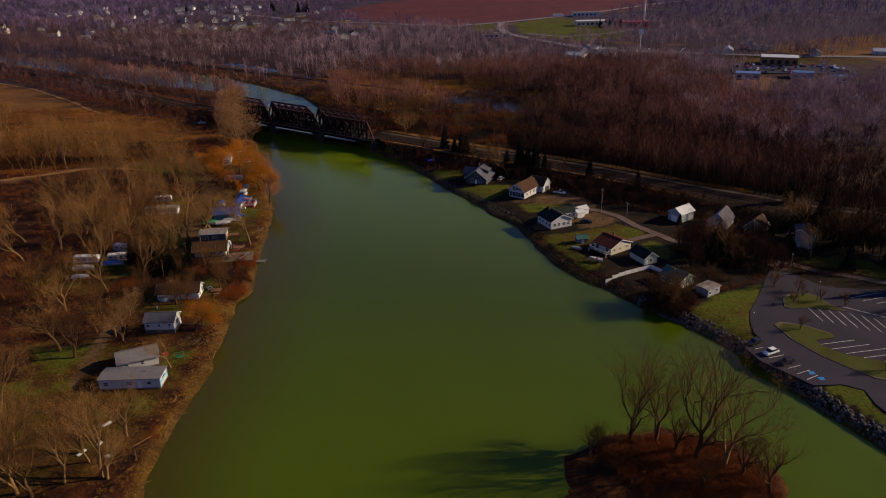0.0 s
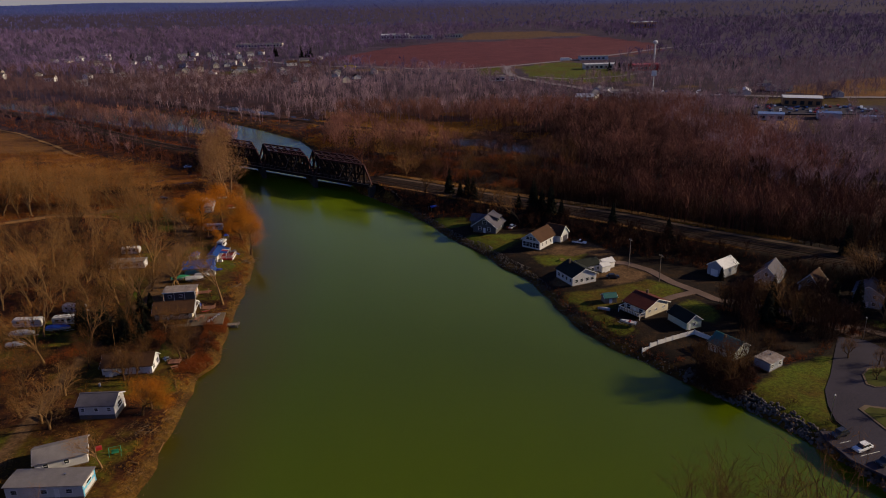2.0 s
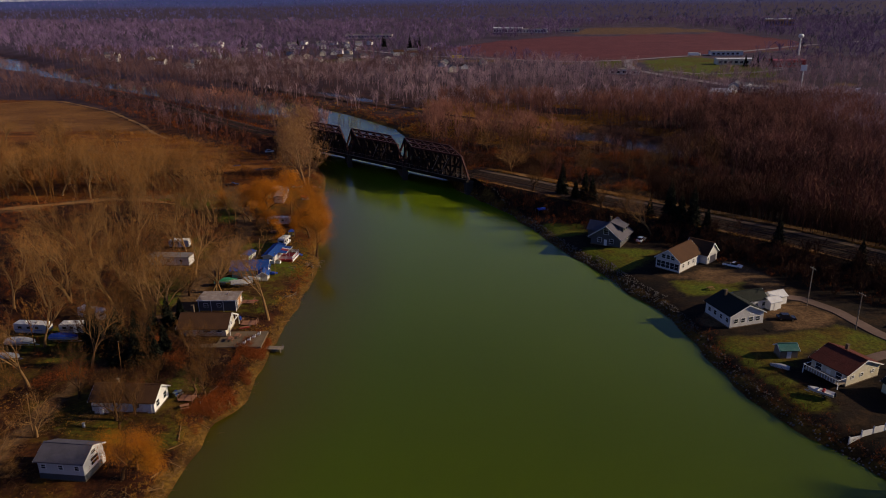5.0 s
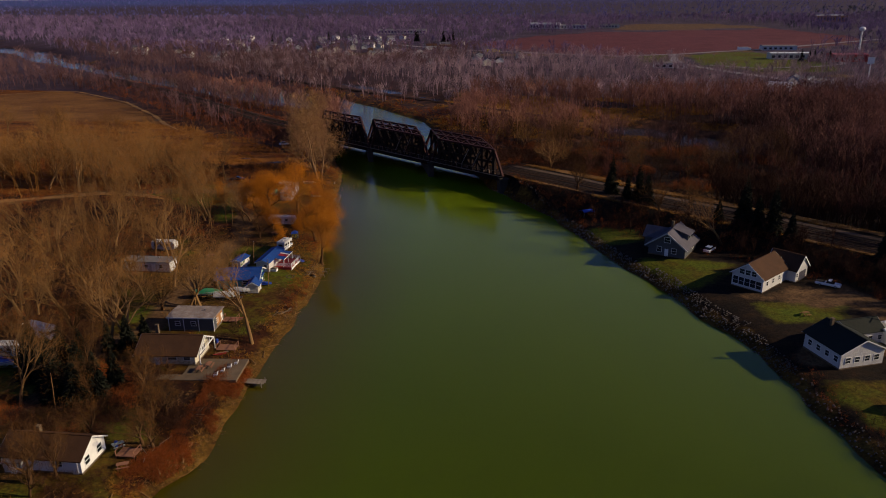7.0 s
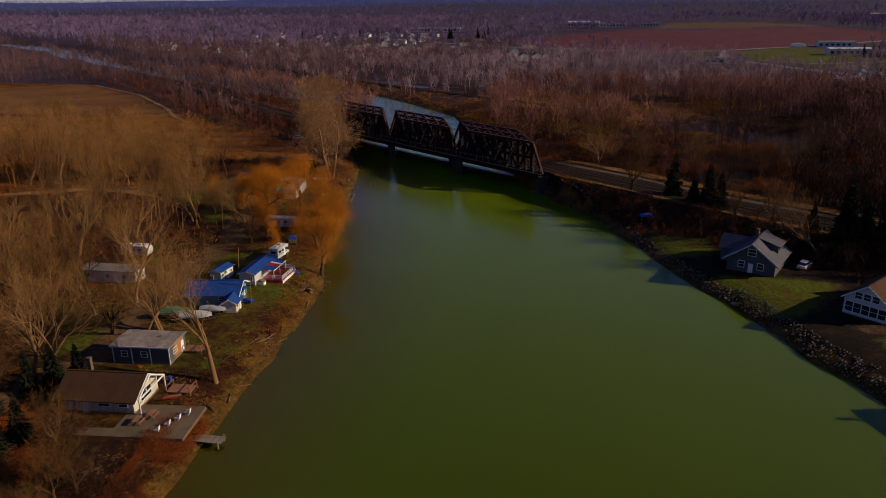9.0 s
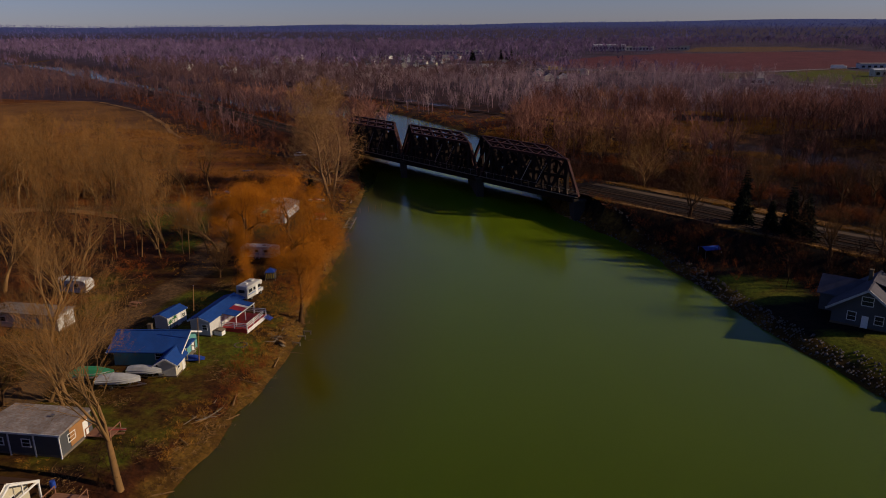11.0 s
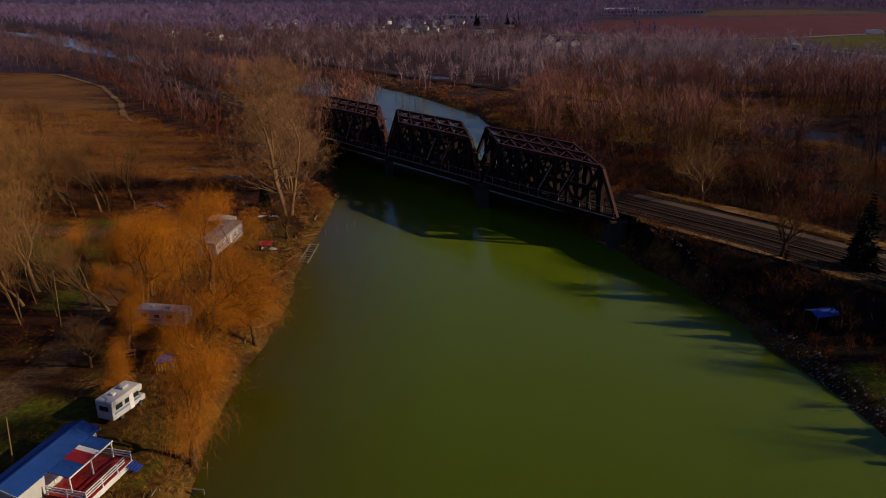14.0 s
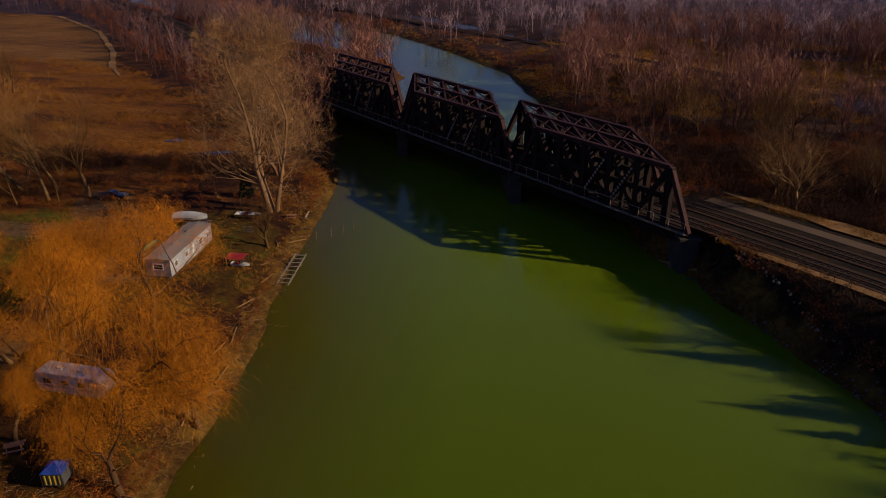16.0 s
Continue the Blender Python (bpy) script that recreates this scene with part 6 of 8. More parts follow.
# ---- cabins and caravans on the left bank ----
home_end = flat_cabin("mobile_home", -82.2, 159, 2, 15.5, 5.6, 3.0, SIDING, ROOF_LIGHT, "long white mobile home with a pale roof beside the river", (("f", -6, 1.7, 1.2, 0.9), ("f", 0, 1.7, 1.2, 0.9), ("f", 5, 1.7, 1.2, 0.9), ("r", 0, 1.8, 2.0, 1.1)), (("f", 2.5),))
part("end_trim", boxes((7.79, 0, 1.6, 0.06, 5.4, 0.5), (7.79, -2.6, 1.5, 0.06, 0.35, 2.8), (7.79, 2.6, 1.5, 0.06, 0.35, 2.8)), CYAN, home_end, "blue painted end trim")
house("cottage", -85, 169, 25, 10, 6.8, 2.7, 1.5, SIDING, ROOF_LIGHT, "white cottage with a pale shingle roof beside the river", (("f", -3, 1.6, 0.9, 1.0), ("f", 1, 1.6, 0.9, 1.0), ("r", 0, 1.7, 1.6, 1.3)), (("r", -2.4),))
stilt_cottage = house("cottage", -84.9, 188, 2, 8.4, 6.0, 3.8, 1.5, SIDING, ROOF_GREY, "white cottage on stilts with a plain grey roof", (("f", -3.2, 2.6, 0.8, 0.8), ("f", 0, 2.6, 0.8, 0.8), ("f", 3, 2.6, 0.8, 0.8), ("r", 0.2, 2.4, 2.2, 1.4), ("r", 0.2, 4.0, 1.2, 0.6)), (("r", 2.6),))
part("dark_base", boxes((0, 0, 0.45, 8.46, 6.06, 1.5)), DARK_SIDING, stilt_cottage, "dark base under the floor")
house("cottage", -87.0, 209.6, 5, 13, 6.4, 2.6, 2.0, WHITE, ROOF_BROWN, "white cottage with a brown roof and timber gable frame", (("r", -1.6, 1.5, 1.2, 1.3), ("r", 1.6, 1.5, 1.2, 1.3), ("f", 3, 1.6, 0.9, 0.9)), (("f", 5.5),), (-3, 1.5, 1.2))
house("cottage", -87.3, 244.4, 8, 11.2, 7.2, 2.6, 2.1, CREAM, ROOF_BROWN, "low cream cottage with a wide brown roof and white gable frame", (("f", 1.0, 1.6, 1.8, 0.9), ("f", 4.0, 1.6, 1.3, 0.9), ("r", 0, 1.6, 3.0, 1.5)), (("f", -2, 0.95, 2.0),), (-4, 2.0, 2.2), 0.8)
rust_cabin = flat_cabin("mobile_home", -90.6, 258.6, 8, 10, 5.8, 3.1, DARK_SIDING, ROOF_RUST, "grey cabin with a rust-stained flat roof", (("f", -3, 1.7, 1.0, 0.9), ("f", 0.5, 1.7, 1.0, 0.9), ("r", -1, 1.8, 1.2, 0.9)), (("r", 1.6),))
house("cottage", -92.4, 283, 14, 10, 6.8, 2.7, 1.5, TEAL, ROOF_BLUE, "teal cottage with a bright blue metal roof", (("f", 2, 1.6, 1.2, 0.9), ("r", -2, 1.6, 1.2, 1.0)), (("r", 1.5),), (-1, 1, 1.4), 0.7)
for u_ in (-4.9, -1.6, 1.7, 5.0):
    part("post", boxes((u_, -3.1, 1.5, 0.13, 0.13, 3.1)), WHITE, rust_cabin, "white porch post")
part("roof_edge", boxes((0, -3.24, 3.1, 10.7, 0.06, 0.24)), WHITE, rust_cabin, "white roof edge")
part("end_panel", boxes((5.03, 0.4, 1.7, 0.06, 3.4, 2.3)), ORANGE, rust_cabin, "tan board panel")
porch_room = house("porch_room", -86.9, 279.2, -76, 3.5, 2.6, 2.2, 0.8, CREAM, ROOF_BLUE, "small cream porch room with a blue metal roof", (("l", 0, 1.5, 0.9, 1.0), ("b", 0.8, 1.5, 0.7, 1.0)), (("b", -0.9, 0.8),), category="porch")
shed = house("garden_shed", -98.1, 294.3, 88, 4.8, 2.6, 2.3, 0.4, SIDING, ROOF_BLUE, "white shed with a painted palm mural and blue roof", (("f", 1.6, 1.4, 0.7, 0.6),), (("f", 0.4, 0.85),), category="shed", over=0.25)
for u_, h_ in ((-0.9, 1.7), (-2.0, 1.3)):                # painted palms on the long wall
    palm = part("mural_palm", beam(bmesh.new(), (u_, -1.33, 0.2), (u_ + 0.25, -1.33, h_), 0.09, 0.03), MURAL_GREEN, shed, "green painted palm tree")
    for k in range(7):
        a_ = radians(-25 + 38 * k)
        part("frond", beam(bmesh.new(), (u_ + 0.25, -1.335, h_), (u_ + 0.25 + 0.62 * math.cos(a_), -1.335, h_ + 0.5 * math.sin(a_)), 0.03, 0.11), MURAL_GREEN, palm)
part("mural_band", boxes((-1.2, -1.325, 0.12, 2.2, 0.02, 0.3)), RED, shed, "red painted band")

# blue-roofed cottage with the red deck
house("cottage", -90.7, 297.0, 93, 11.0, 3.5, 2.7, 0.55, SIDING, ROOF_BLUE, "long white cottage with a bright blue metal roof and red deck", (("l", -0.8, 1.6, 0.8, 0.8), ("f", 2.2, 1.6, 1.2, 1.0)), (("f", -0.6, 0.95),), over=0.35)
zc = ground_z(-86.2, 298.4)
deck = thing("sun_deck", -90.7, 297.0, zc, 93, "red deck with white railings on the river side of a cottage", "deck")
for k in range(14):
    part("board", boxes((0.8, -2.1 - k * 0.345, 0.62, 6.9, 0.325, 0.06)), RED, deck)
for px_ in (-2.6, -0.3, 2.0, 4.2):
    part("post", boxes((px_, -6.75, 0.75, 0.12, 0.12, 1.9)), WHITE, deck)
for px_ in (-2.6, 4.2):
    for py_ in (-2.2, -4.5):
        part("post", boxes((px_, py_, 0.75, 0.12, 0.12, 1.9)), WHITE, deck)
for z_ in (1.05, 1.35, 1.65):
    part("rail", boxes((0.3, -6.75, z_, 5.8, 0.08, 0.1)), WHITE, deck)
    for px_ in (-2.6, 4.2):
        part("rail", boxes((px_, -4.4, z_, 0.08, 4.6, 0.1)), WHITE, deck)
part("skirt", boxes((0.8, -6.84, 0.3, 7.0, 0.05, 0.62)), WHITE, deck)
part("skirt", boxes((-2.7, -4.4, 0.3, 0.05, 4.8, 0.62)), RED, deck, "red skirt board")
for k in range(4):
    part("stair_tread", boxes((3.7, -7.0 - k * 0.3, 0.52 - k * 0.14, 1.3, 0.3, 0.06)), BLUE, deck, "blue stair tread")
canopy = thing("porch_canopy", -90.7, 297.0, zc, 93, "blue, red and white striped porch roof on white posts", "canopy")
for x0_, x1_, mt in ((-2.0, 0.2, ROOF_BLUE), (0.2, 1.9, RED), (1.9, 2.6, WHITE), (2.6, 4.4, ROOF_BLUE)):
    part("panel", prism(bmesh.new(), [(-1.9, 2.86), (-4.6, 2.5), (-4.6, 2.56), (-1.9, 2.92)], x0_ + 0.01, x1_ - 0.01), mt, canopy)
part("fascia", boxes((1.2, -4.64, 2.52, 6.5, 0.06, 0.16)), WHITE, canopy)
for px_ in (-1.9, 1.2, 4.3):
    part("post", boxes((px_, -4.5, 1.55, 0.12, 0.12, 1.95)), WHITE, canopy)
crate = thing("garden_box", -87.8, 292.9, ground_z(-87.8, 292.9), 88, "small white box with a brown timber lid", "box")
part("body", box(bmesh.new(), 0, 0, 0.4, 1.0, 1.5, 0.8, None, 0.03), WHITE, crate)
part("lid", prism(bmesh.new(), [(-0.85, 0.8), (0.85, 0.8), (0.85, 0.86), (0, 1.15), (-0.85, 0.86)], -0.6, 0.6), TIMBER, crate)
# open timber porch of the teal cottage
tp = thing("timber_porch", -88.4, 283.6, ground_z(-88.4, 283.6), 12, "open weathered timber porch with rails", "porch")
for k in range(9):
    part("board", boxes((0, -1.5 + k * 0.375, 0.5, 3.2, 0.35, 0.06)), TIMBER, tp)
for u_ in (-1.5, 0, 1.5):
    for v_ in (-1.45, 1.45):
        part("post", boxes((u_, v_, 1.2, 0.12, 0.12, 2.5)), TIMBER, tp)
for v_ in (-1.45, 1.45):
    part("rail", boxes((0, v_, 1.35, 3.2, 0.08, 0.1)), TIMBER, tp)
part("cover", prism(bmesh.new(), [(-1.8, 2.45), (1.8, 2.45), (1.8, 2.5), (0, 2.8), (-1.8, 2.5)], -1.7, 1.8), ROOF_BLUE, tp, "blue metal porch roof")
# brush pile, cable drum and landing posts on the shore
pile_rng = random.Random(12)
for cx_, cy_, n_, l_ in ((-79, 296.0, 26, "heap of cut branches on the shore"), (-73.5, 214, 20, "heap of drift branches on the shore"), (-72.8, 226, 22, "heap of drift branches on the shore"), (-75.5, 270, 16, "heap of drift branches on the shore"), (-71.5, 180, 16, "heap of drift branches on the shore")):
    t = thing("branch_heap", cx_, cy_, ground_z(cx_, cy_), 0, l_, "branches")
    for k in range(n_):
        a_, x1_, y1_ = pile_rng.uniform(0, 360), pile_rng.gauss(0, 0.8), pile_rng.gauss(0, 1.2)
        d_ = pile_rng.uniform(1.0, 2.6)
        part("branch", tube(bmesh.new(), (x1_, y1_, pile_rng.uniform(0, 0.5)), (x1_ + d_ * math.cos(a_), y1_ + d_ * math.sin(a_), pile_rng.uniform(0.1, 0.8)), 0.07, 0.03, 5), pile_rng.choice((BARK_PALE, BARK, TIMBER)), t)
drum = thing("cable_drum", -77.6, 294.8, ground_z(-77.6, 294.8) + 0.1, 40, "bleached timber cable drum lying on the shore", "drum")
part("flange", tube(bmesh.new(), (0, 0, 0), (0.05, 0, 0.08), 0.6, 0.6, 14), TIMBER, drum)
part("core", tube(bmesh.new(), (0.05, 0, 0.08), (0.1, 0, 0.5), 0.25, 0.25, 10), TIMBER, drum)
part("flange", tube(bmesh.new(), (0.1, 0, 0.5), (0.15, 0, 0.58), 0.6, 0.6, 14), BARK_PALE, drum)
for x_, y_ in ((-76.6, 301.9), (-76.2, 297.1), (-76.6, 299.8)):
    t = thing("old_dock", x_, y_, max(0.0, ground_z(x_, y_)), 10, "low timber frame of an old landing at the water", "dock", "old landing frames")
    part("beam", boxes((0, 0, 0.6, 1.3, 0.16, 0.14)), TIMBER, t)
    for u_ in (-0.6, 0.6):
        part("post", boxes((u_, 0, 0.1, 0.14, 0.14, 1.2)), TIMBER, t)

caravan(-92.2, 310.0, 87, 5.4, "white motorhome parked on the grass by a cottage", motor=True, group="caravans on the bank")
caravan(-102.5, 331.8, 6, 8.5, "white travel trailer under the golden willows", group="caravans on the bank")
caravan(-126, 303, 5, 7.0, "white travel trailer with brown stripe on the grass", TIMBER, group="caravans on the bank")
caravan(-130, 237, 3, 9.0, "white travel trailer on the lawn behind the cottages", group="caravans on the bank")
caravan(-119.5, 238.5, 10, 7.0, "white travel trailer on the lawn behind the cottages", TIMBER, group="caravans on the bank")
caravan(-120.5, 247, -12, 8.0, "white motorhome on the lawn behind the cottages", motor=True, group="caravans on the bank")
flat_cabin("mobile_home", -121, 288, 5, 13, 4.0, 2.9, SIDING, ROOF_LIGHT, "long white mobile home among bare trees", (("f", -4, 1.7, 1.0, 0.8), ("f", 0, 1.7, 1.0, 0.8), ("f", 4, 1.7, 1.0, 0.8)), (("f", 2),))
flat_cabin("mobile_home", -114.7, 365.8, 102, 14.5, 3.8, 2.9, GREY_SIDING, ROOF_LIGHT, "old white mobile home with a pale sagging roof", (("f", -5.5, 1.7, 0.9, 0.7), ("f", -2, 1.7, 0.9, 0.7), ("f", 3, 1.7, 1.2, 0.8), ("f", 5.6, 1.7, 0.9, 0.7), ("l", 0, 1.8, 1.4, 0.8)), (("f", 0.5, 0.8),), 0.15)
boat(-96, 273.5, 15, 6.5, "motor boat under a green tarpaulin on a trailer", GREEN_TARP)
boat(-91, 273, 18, 6.0, "motor boat under a pale grey cover on a trailer", GREY_TARP)
boat(-89.5, 276.6, 10, 5.0, "motor boat under a grey tarpaulin on a trailer", GREY_TARP)
boat(-128, 230, 8, 7.0, "white motor boat under a pale cover on the lawn", GREY_TARP)
boat(-126, 223, 10, 5.5, "white motor boat under a pale cover on the lawn", GREY_TARP)
boat(-119, 233.5, 5, 7.0, "motor boat under a blue tarpaulin", BLUE)
boat(-120.0, 365.2, 100, 5.5, "motor boat under a green tarpaulin beside a mobile home", GREEN_TARP)
boat(-114.4, 384.2, 10, 4.8, "aluminium fishing boat pulled up on the grass", None, False, CHROME)
boat(-122.6, 378.8, 15, 6.0, "motor boat under a pale sheet beside a mobile home", GREY_TARP)
boat(-86, 283.2, 12, 3.4, "blue rowing boat lying on the grass", BLUE, False, BLUE)
boat(-104.5, 366.5, 8, 3.0, "small white dinghy on the bank", None, False)
car("pickup_truck", -145.0, 384.5, 20, CAR_DARK, "dark pickup truck parked on the grass", True)
car("parked_car", -156.2, 455.5, 30, CAR_WHITE, "white car parked by the railway embankment")

# blue tent, red canopy, patio things
tent = thing("playhouse", -93.5, 320, ground_z(-93.5, 320), 20, "small dark playhouse with a blue roof and yellow bars", "playhouse")
tent.scale = (0.72, 0.72, 0.85)
part("body", boxes((0, 0, 1.15, 2.5, 2.5, 1.5)), DARK_SIDING, tent)
for u_ in (-0.9, -0.3, 0.3, 0.9):
    part("bar", boxes((u_, -1.3, 1.2, 0.16, 0.06, 1.2)), YELLOW, tent, "yellow bar")
bm = bmesh.new()
r_ = bmesh.ops.create_cone(bm, cap_ends=False, segments=4, radius1=2.0, radius2=0.05, depth=0.9, matrix=pose(0, 0, 2.5, 0, 0, 45))
part("cover", bm, BLUE, tent)
for a_ in (-1.35, 1.35):
    for b_ in (-1.35, 1.35):
        part("leg", tube(bmesh.new(), (a_, b_, -0.1), (a_, b_, 2.1), 0.04, 0.04), CHROME, tent)
red = thing("market_canopy", -105.2, 366.9, ground_z(-105.2, 366.9), 10, "red fabric canopy on low legs on the bank", "canopy")
part("cover", prism(bmesh.new(), [(-1.2, 1.4), (0, 1.75), (1.2, 1.4), (1.2, 1.34), (0, 1.69), (-1.2, 1.34)], -1.4, 1.4), RED, red)
for a_ in (-1.3, 1.3):
    for b_ in (-1.1, 1.1):
        part("leg", tube(bmesh.new(), (a_, b_, -0.1), (a_, b_, 1.38), 0.04, 0.04), CHROME, red)
patio = thing("patio", -76.8, 240.8, 2.4, 10, "worn concrete patio in front of a cream cottage", "patio")
part("slab", boxes((0, 0, 0, 11, 8.5, 0.5)), CONCRETE, patio)
part("slab", boxes((-9, -3.2, 0.004, 9, 2.0, 0.5)), CONCRETE, patio)


def bench(x, y, turn, label, mat, z=None):
    t = thing("picnic_table", x, y, ground_z(x, y) if z is None else z, turn, label, "table")
    for k in range(4):
        part("board", boxes((0, -0.33 + k * 0.22, 0.75, 1.8, 0.2, 0.05)), mat, t)
    for s in (-1, 1):
        part("seat", boxes((0, s * 0.72, 0.45, 1.8, 0.26, 0.05)), mat, t)
        for u in (-0.65, 0.65):
            part("leg", beam(bmesh.new(), (u, s * 0.72, 0), (u, s * 0.2, 0.74), 0.09), mat, t)
    return t


def lounge_chair(x, y, turn, z=None):
    t = thing("deck_chair", x, y, ground_z(x, y) if z is None else z, turn, "white garden chair on the patio", "chair", "garden chairs")
    part("seat", boxes((0, 0, 0.4, 0.55, 0.55, 0.06)), WHITE, t)
    part("backrest", box(bmesh.new(), -0.32, 0, 0.72, 0.06, 0.55, 0.75, pose(0, 0, 0, 0, -12, 0)), WHITE, t)
    for u in (-0.22, 0.22):
        for v in (-0.24, 0.24):
            part("leg", boxes((u, v, 0.2, 0.05, 0.05, 0.42)), WHITE, t)
    for v in (-0.3, 0.3):
        part("armrest", boxes((0, v, 0.6, 0.5, 0.06, 0.04)), WHITE, t)
    return t


for k in range(4):
    lounge_chair(-75.2 + 0.55 * k, 238.2 + 1.7 * k, 190, 2.65)
for x_, y_, a_ in ((-79.3, 239.6, 100), (-78.3, 241.5, 100), (-108, 388, 20), (-75.5, 210, 30), (-110, 300, 0), (-101, 322, 40)):
    bench(x_, y_, a_, "brown timber picnic table", DECKWOOD, 2.65 if x_ == -79.3 or x_ == -78.3 else None)

# a fire ring, docks, posts and drift timber
ring = thing("fire_ring", -82.5, 290.5, ground_z(-82.5, 290.5), 0, "ring of stones round a fire place on the grass", "fire pit")
for k in range(18):
    bm = bmesh.new()
    bmesh.ops.create_icosphere(bm, subdivisions=1, radius=0.16, matrix=pose(1.0 * math.cos(k * 0.349), 0.95 * math.sin(k * 0.349), 0.06, 20 * k, 31 * k, 0))
    part("stone", bm, CONCRETE if k % 3 else ROCK, ring)
dock = thing("boat_dock", -69.6, 240.8, 0.8, 4, "short grey timber dock over the water", "dock")
dock.scale = (1.4, 1.2, 1.0)
for k in range(14):
    part("board", boxes((-2.1 + k * 0.32, 0, 0, 0.3, 1.5, 0.06)), TIMBER, dock)
for u in (-1.8, 1.9):
    for v in (-0.8, 0.8):
        part("post", tube(bmesh.new(), (u, v, -1.9), (u, v, 0.35), 0.08, 0.08), TIMBER, dock)
for k, (x_, y_) in enumerate(((-99.4, 386.5), (-98, 388.5), (-101, 384), (-97.2, 391))):
    t = thing("mooring_post", x_, y_, 0, 0, "bare timber mooring post in the shallows", "post", "mooring posts")
    part("shaft", tube(bmesh.new(), (0, 0, -2), (0.1, 0, 1.6), 0.09, 0.08), BARK_PALE, t)
_rng = random.Random(5)
_shore = along(SHORE_L[2:19], 4.2)
for k, (x_, y_, a_) in enumerate(_shore):
    if _rng.random() < 0.85 and y_ > 118:
        o = _rng.uniform(0.3, 4.0)
        n = _rng.uniform(1.2, 5.0)
        px_, py_ = x_ - math.sin(a_) * o, y_ + math.cos(a_) * o
        t = thing("drift_log", px_, py_, ground_z(px_, py_) + 0.12, _rng.uniform(0, 180), "bleached drift log on the muddy shore", "log", "drift logs")
        bm = tube(bmesh.new(), (-n / 2, 0, 0), (n / 2, _rng.uniform(-0.4, 0.4), 0.1), 0.13, 0.07)
        tube(bm, (0, 0, 0.05), (n * 0.2, _rng.uniform(-0.8, 0.8), 0.35), 0.06, 0.03, 5)
        part("stem", bm, BARK_PALE, t)
for x_, y_, h_ in ((-99, 196, 9), (-96.2, 297.8, 6), (-84.9, 282.8, 7), (-117.4, 327, 9), (-139, 312, 8), (-108, 334, 8), (-128, 350, 8), (-97, 222, 7)):
    t = thing("bare_pole", x_, y_, ground_z(x_, y_), (x_ * 13) % 90, "thin leaning bare timber pole on the bank", "pole")
    part("shaft", tube(bmesh.new(), (0, 0, -0.3), (0.6, 0, h_), 0.1, 0.06, 7), BARK_PALE, t)
    part("cap", tube(bmesh.new(), (0.6, 0, h_), (0.605, 0, h_ + 0.06), 0.08, 0.08, 7), CHROME, t)

def gable_frame(x, y, turn, W, h, rise, z):
    t = thing("gable_frame", x, y, z, turn, "white timber frame carrying a roof overhang at a gable", "porch")
    for s_ in (-1, 1):
        part("rafter", beam(bmesh.new(), (0, s_ * W / 2, h), (0, 0, h + rise), 0.16, 0.22), WHITE, t)
        part("post", boxes((0, s_ * (W / 2 - 0.1), h / 2, 0.16, 0.16, h)), WHITE, t)
        part("strut", beam(bmesh.new(), (0, s_ * W / 5, h), (0, s_ * W / 5, h + rise * 0.58), 0.12), WHITE, t)
    part("tie_beam", boxes((0, 0, h, 0.16, W, 0.2)), WHITE, t)


gable_frame(-80.7, 245.4, 8, 7.8, 2.6, 2.1, ground_z(-80.7, 245.4))
for x_, y_, a_, w_, d_ in ((-78.6, 249.5, 8, 4.0, 2.6), (-84.3, 262.0, 8, 3.4, 2.4), (-76.5, 213, 5, 3.2, 2.4)):
    t = thing("porch_deck", x_, y_, ground_z(x_, y_), a_, "small brown timber deck by a cottage", "deck")
    for k in range(8):
        part("board", boxes((0, -d_ / 2 + (k + 0.5) * d_ / 8, 0.45, w_, d_ / 8 - 0.03, 0.06)), DECKWOOD, t)
    for u in (-w_ / 2 + 0.1, w_ / 2 - 0.1):
        for v in (-d_ / 2 + 0.1, d_ / 2 - 0.1):
            part("post", boxes((u, v, 0.6, 0.12, 0.12, 1.5)), DECKWOOD, t)
        part("rail", boxes((u, 0, 1.3, 0.09, d_, 0.09)), DECKWOOD, t)

# yard clutter
pallet = thing("pallet", -110.7, 378.2, ground_z(-110.7, 378.2), 12, "weathered timber pallet leaning on the bank", "pallet")
for k in range(6):
    part("slat", boxes((-0.75 + k * 0.3, 0, 0.62, 0.14, 0.05, 1.2)), TIMBER, pallet)
for z_ in (0.15, 0.62, 1.1):
    part("bearer", boxes((0, 0.08, z_, 1.7, 0.1, 0.1)), TIMBER, pallet)
ramp_ = thing("landing_ramp", -98.6, 371.5, max(0.3, ground_z(-98.6, 371.5)), 105, "broken grey timber landing lying along the shore", "dock")
for v_ in (-0.9, 0.9):
    part("bearer", boxes((0, v_, 0.25, 11.5, 0.16, 0.16)), TIMBER, ramp_)
for k in range(8):
    part("tread", boxes((-5.2 + k * 1.45, 0.15 * (k % 2), 0.36, 0.22, 2.3, 0.06)), TIMBER, ramp_)
lean = house("garden_shed", -90.9, 206.3, 10, 2.8, 2.2, 1.9, 0.6, SIDING, ROOF_LIGHT, "small white shed with a pale roof behind a cottage", (), (("f", 0, 0.8, 1.7),), None, 0.2, None, "shed")
for x_, y_, l_ in ((-103, 379.8, 4.5), (-111.6, 399.3, 3.0), (-107, 392, 3.2), (-104.5, 386.5, 2.4)):
    t = thing("drift_log", x_, y_, ground_z(x_, y_) + 0.12, x_ * 31 % 180, "pale bleached drift log on the bank", "log", "drift logs")
    part("stem", tube(bmesh.new(), (-l_ / 2, 0, 0), (l_ / 2, 0.2, 0.08), 0.2, 0.12, 7), STEEL_PALE if l_ == 3.2 else BARK_PALE, t)
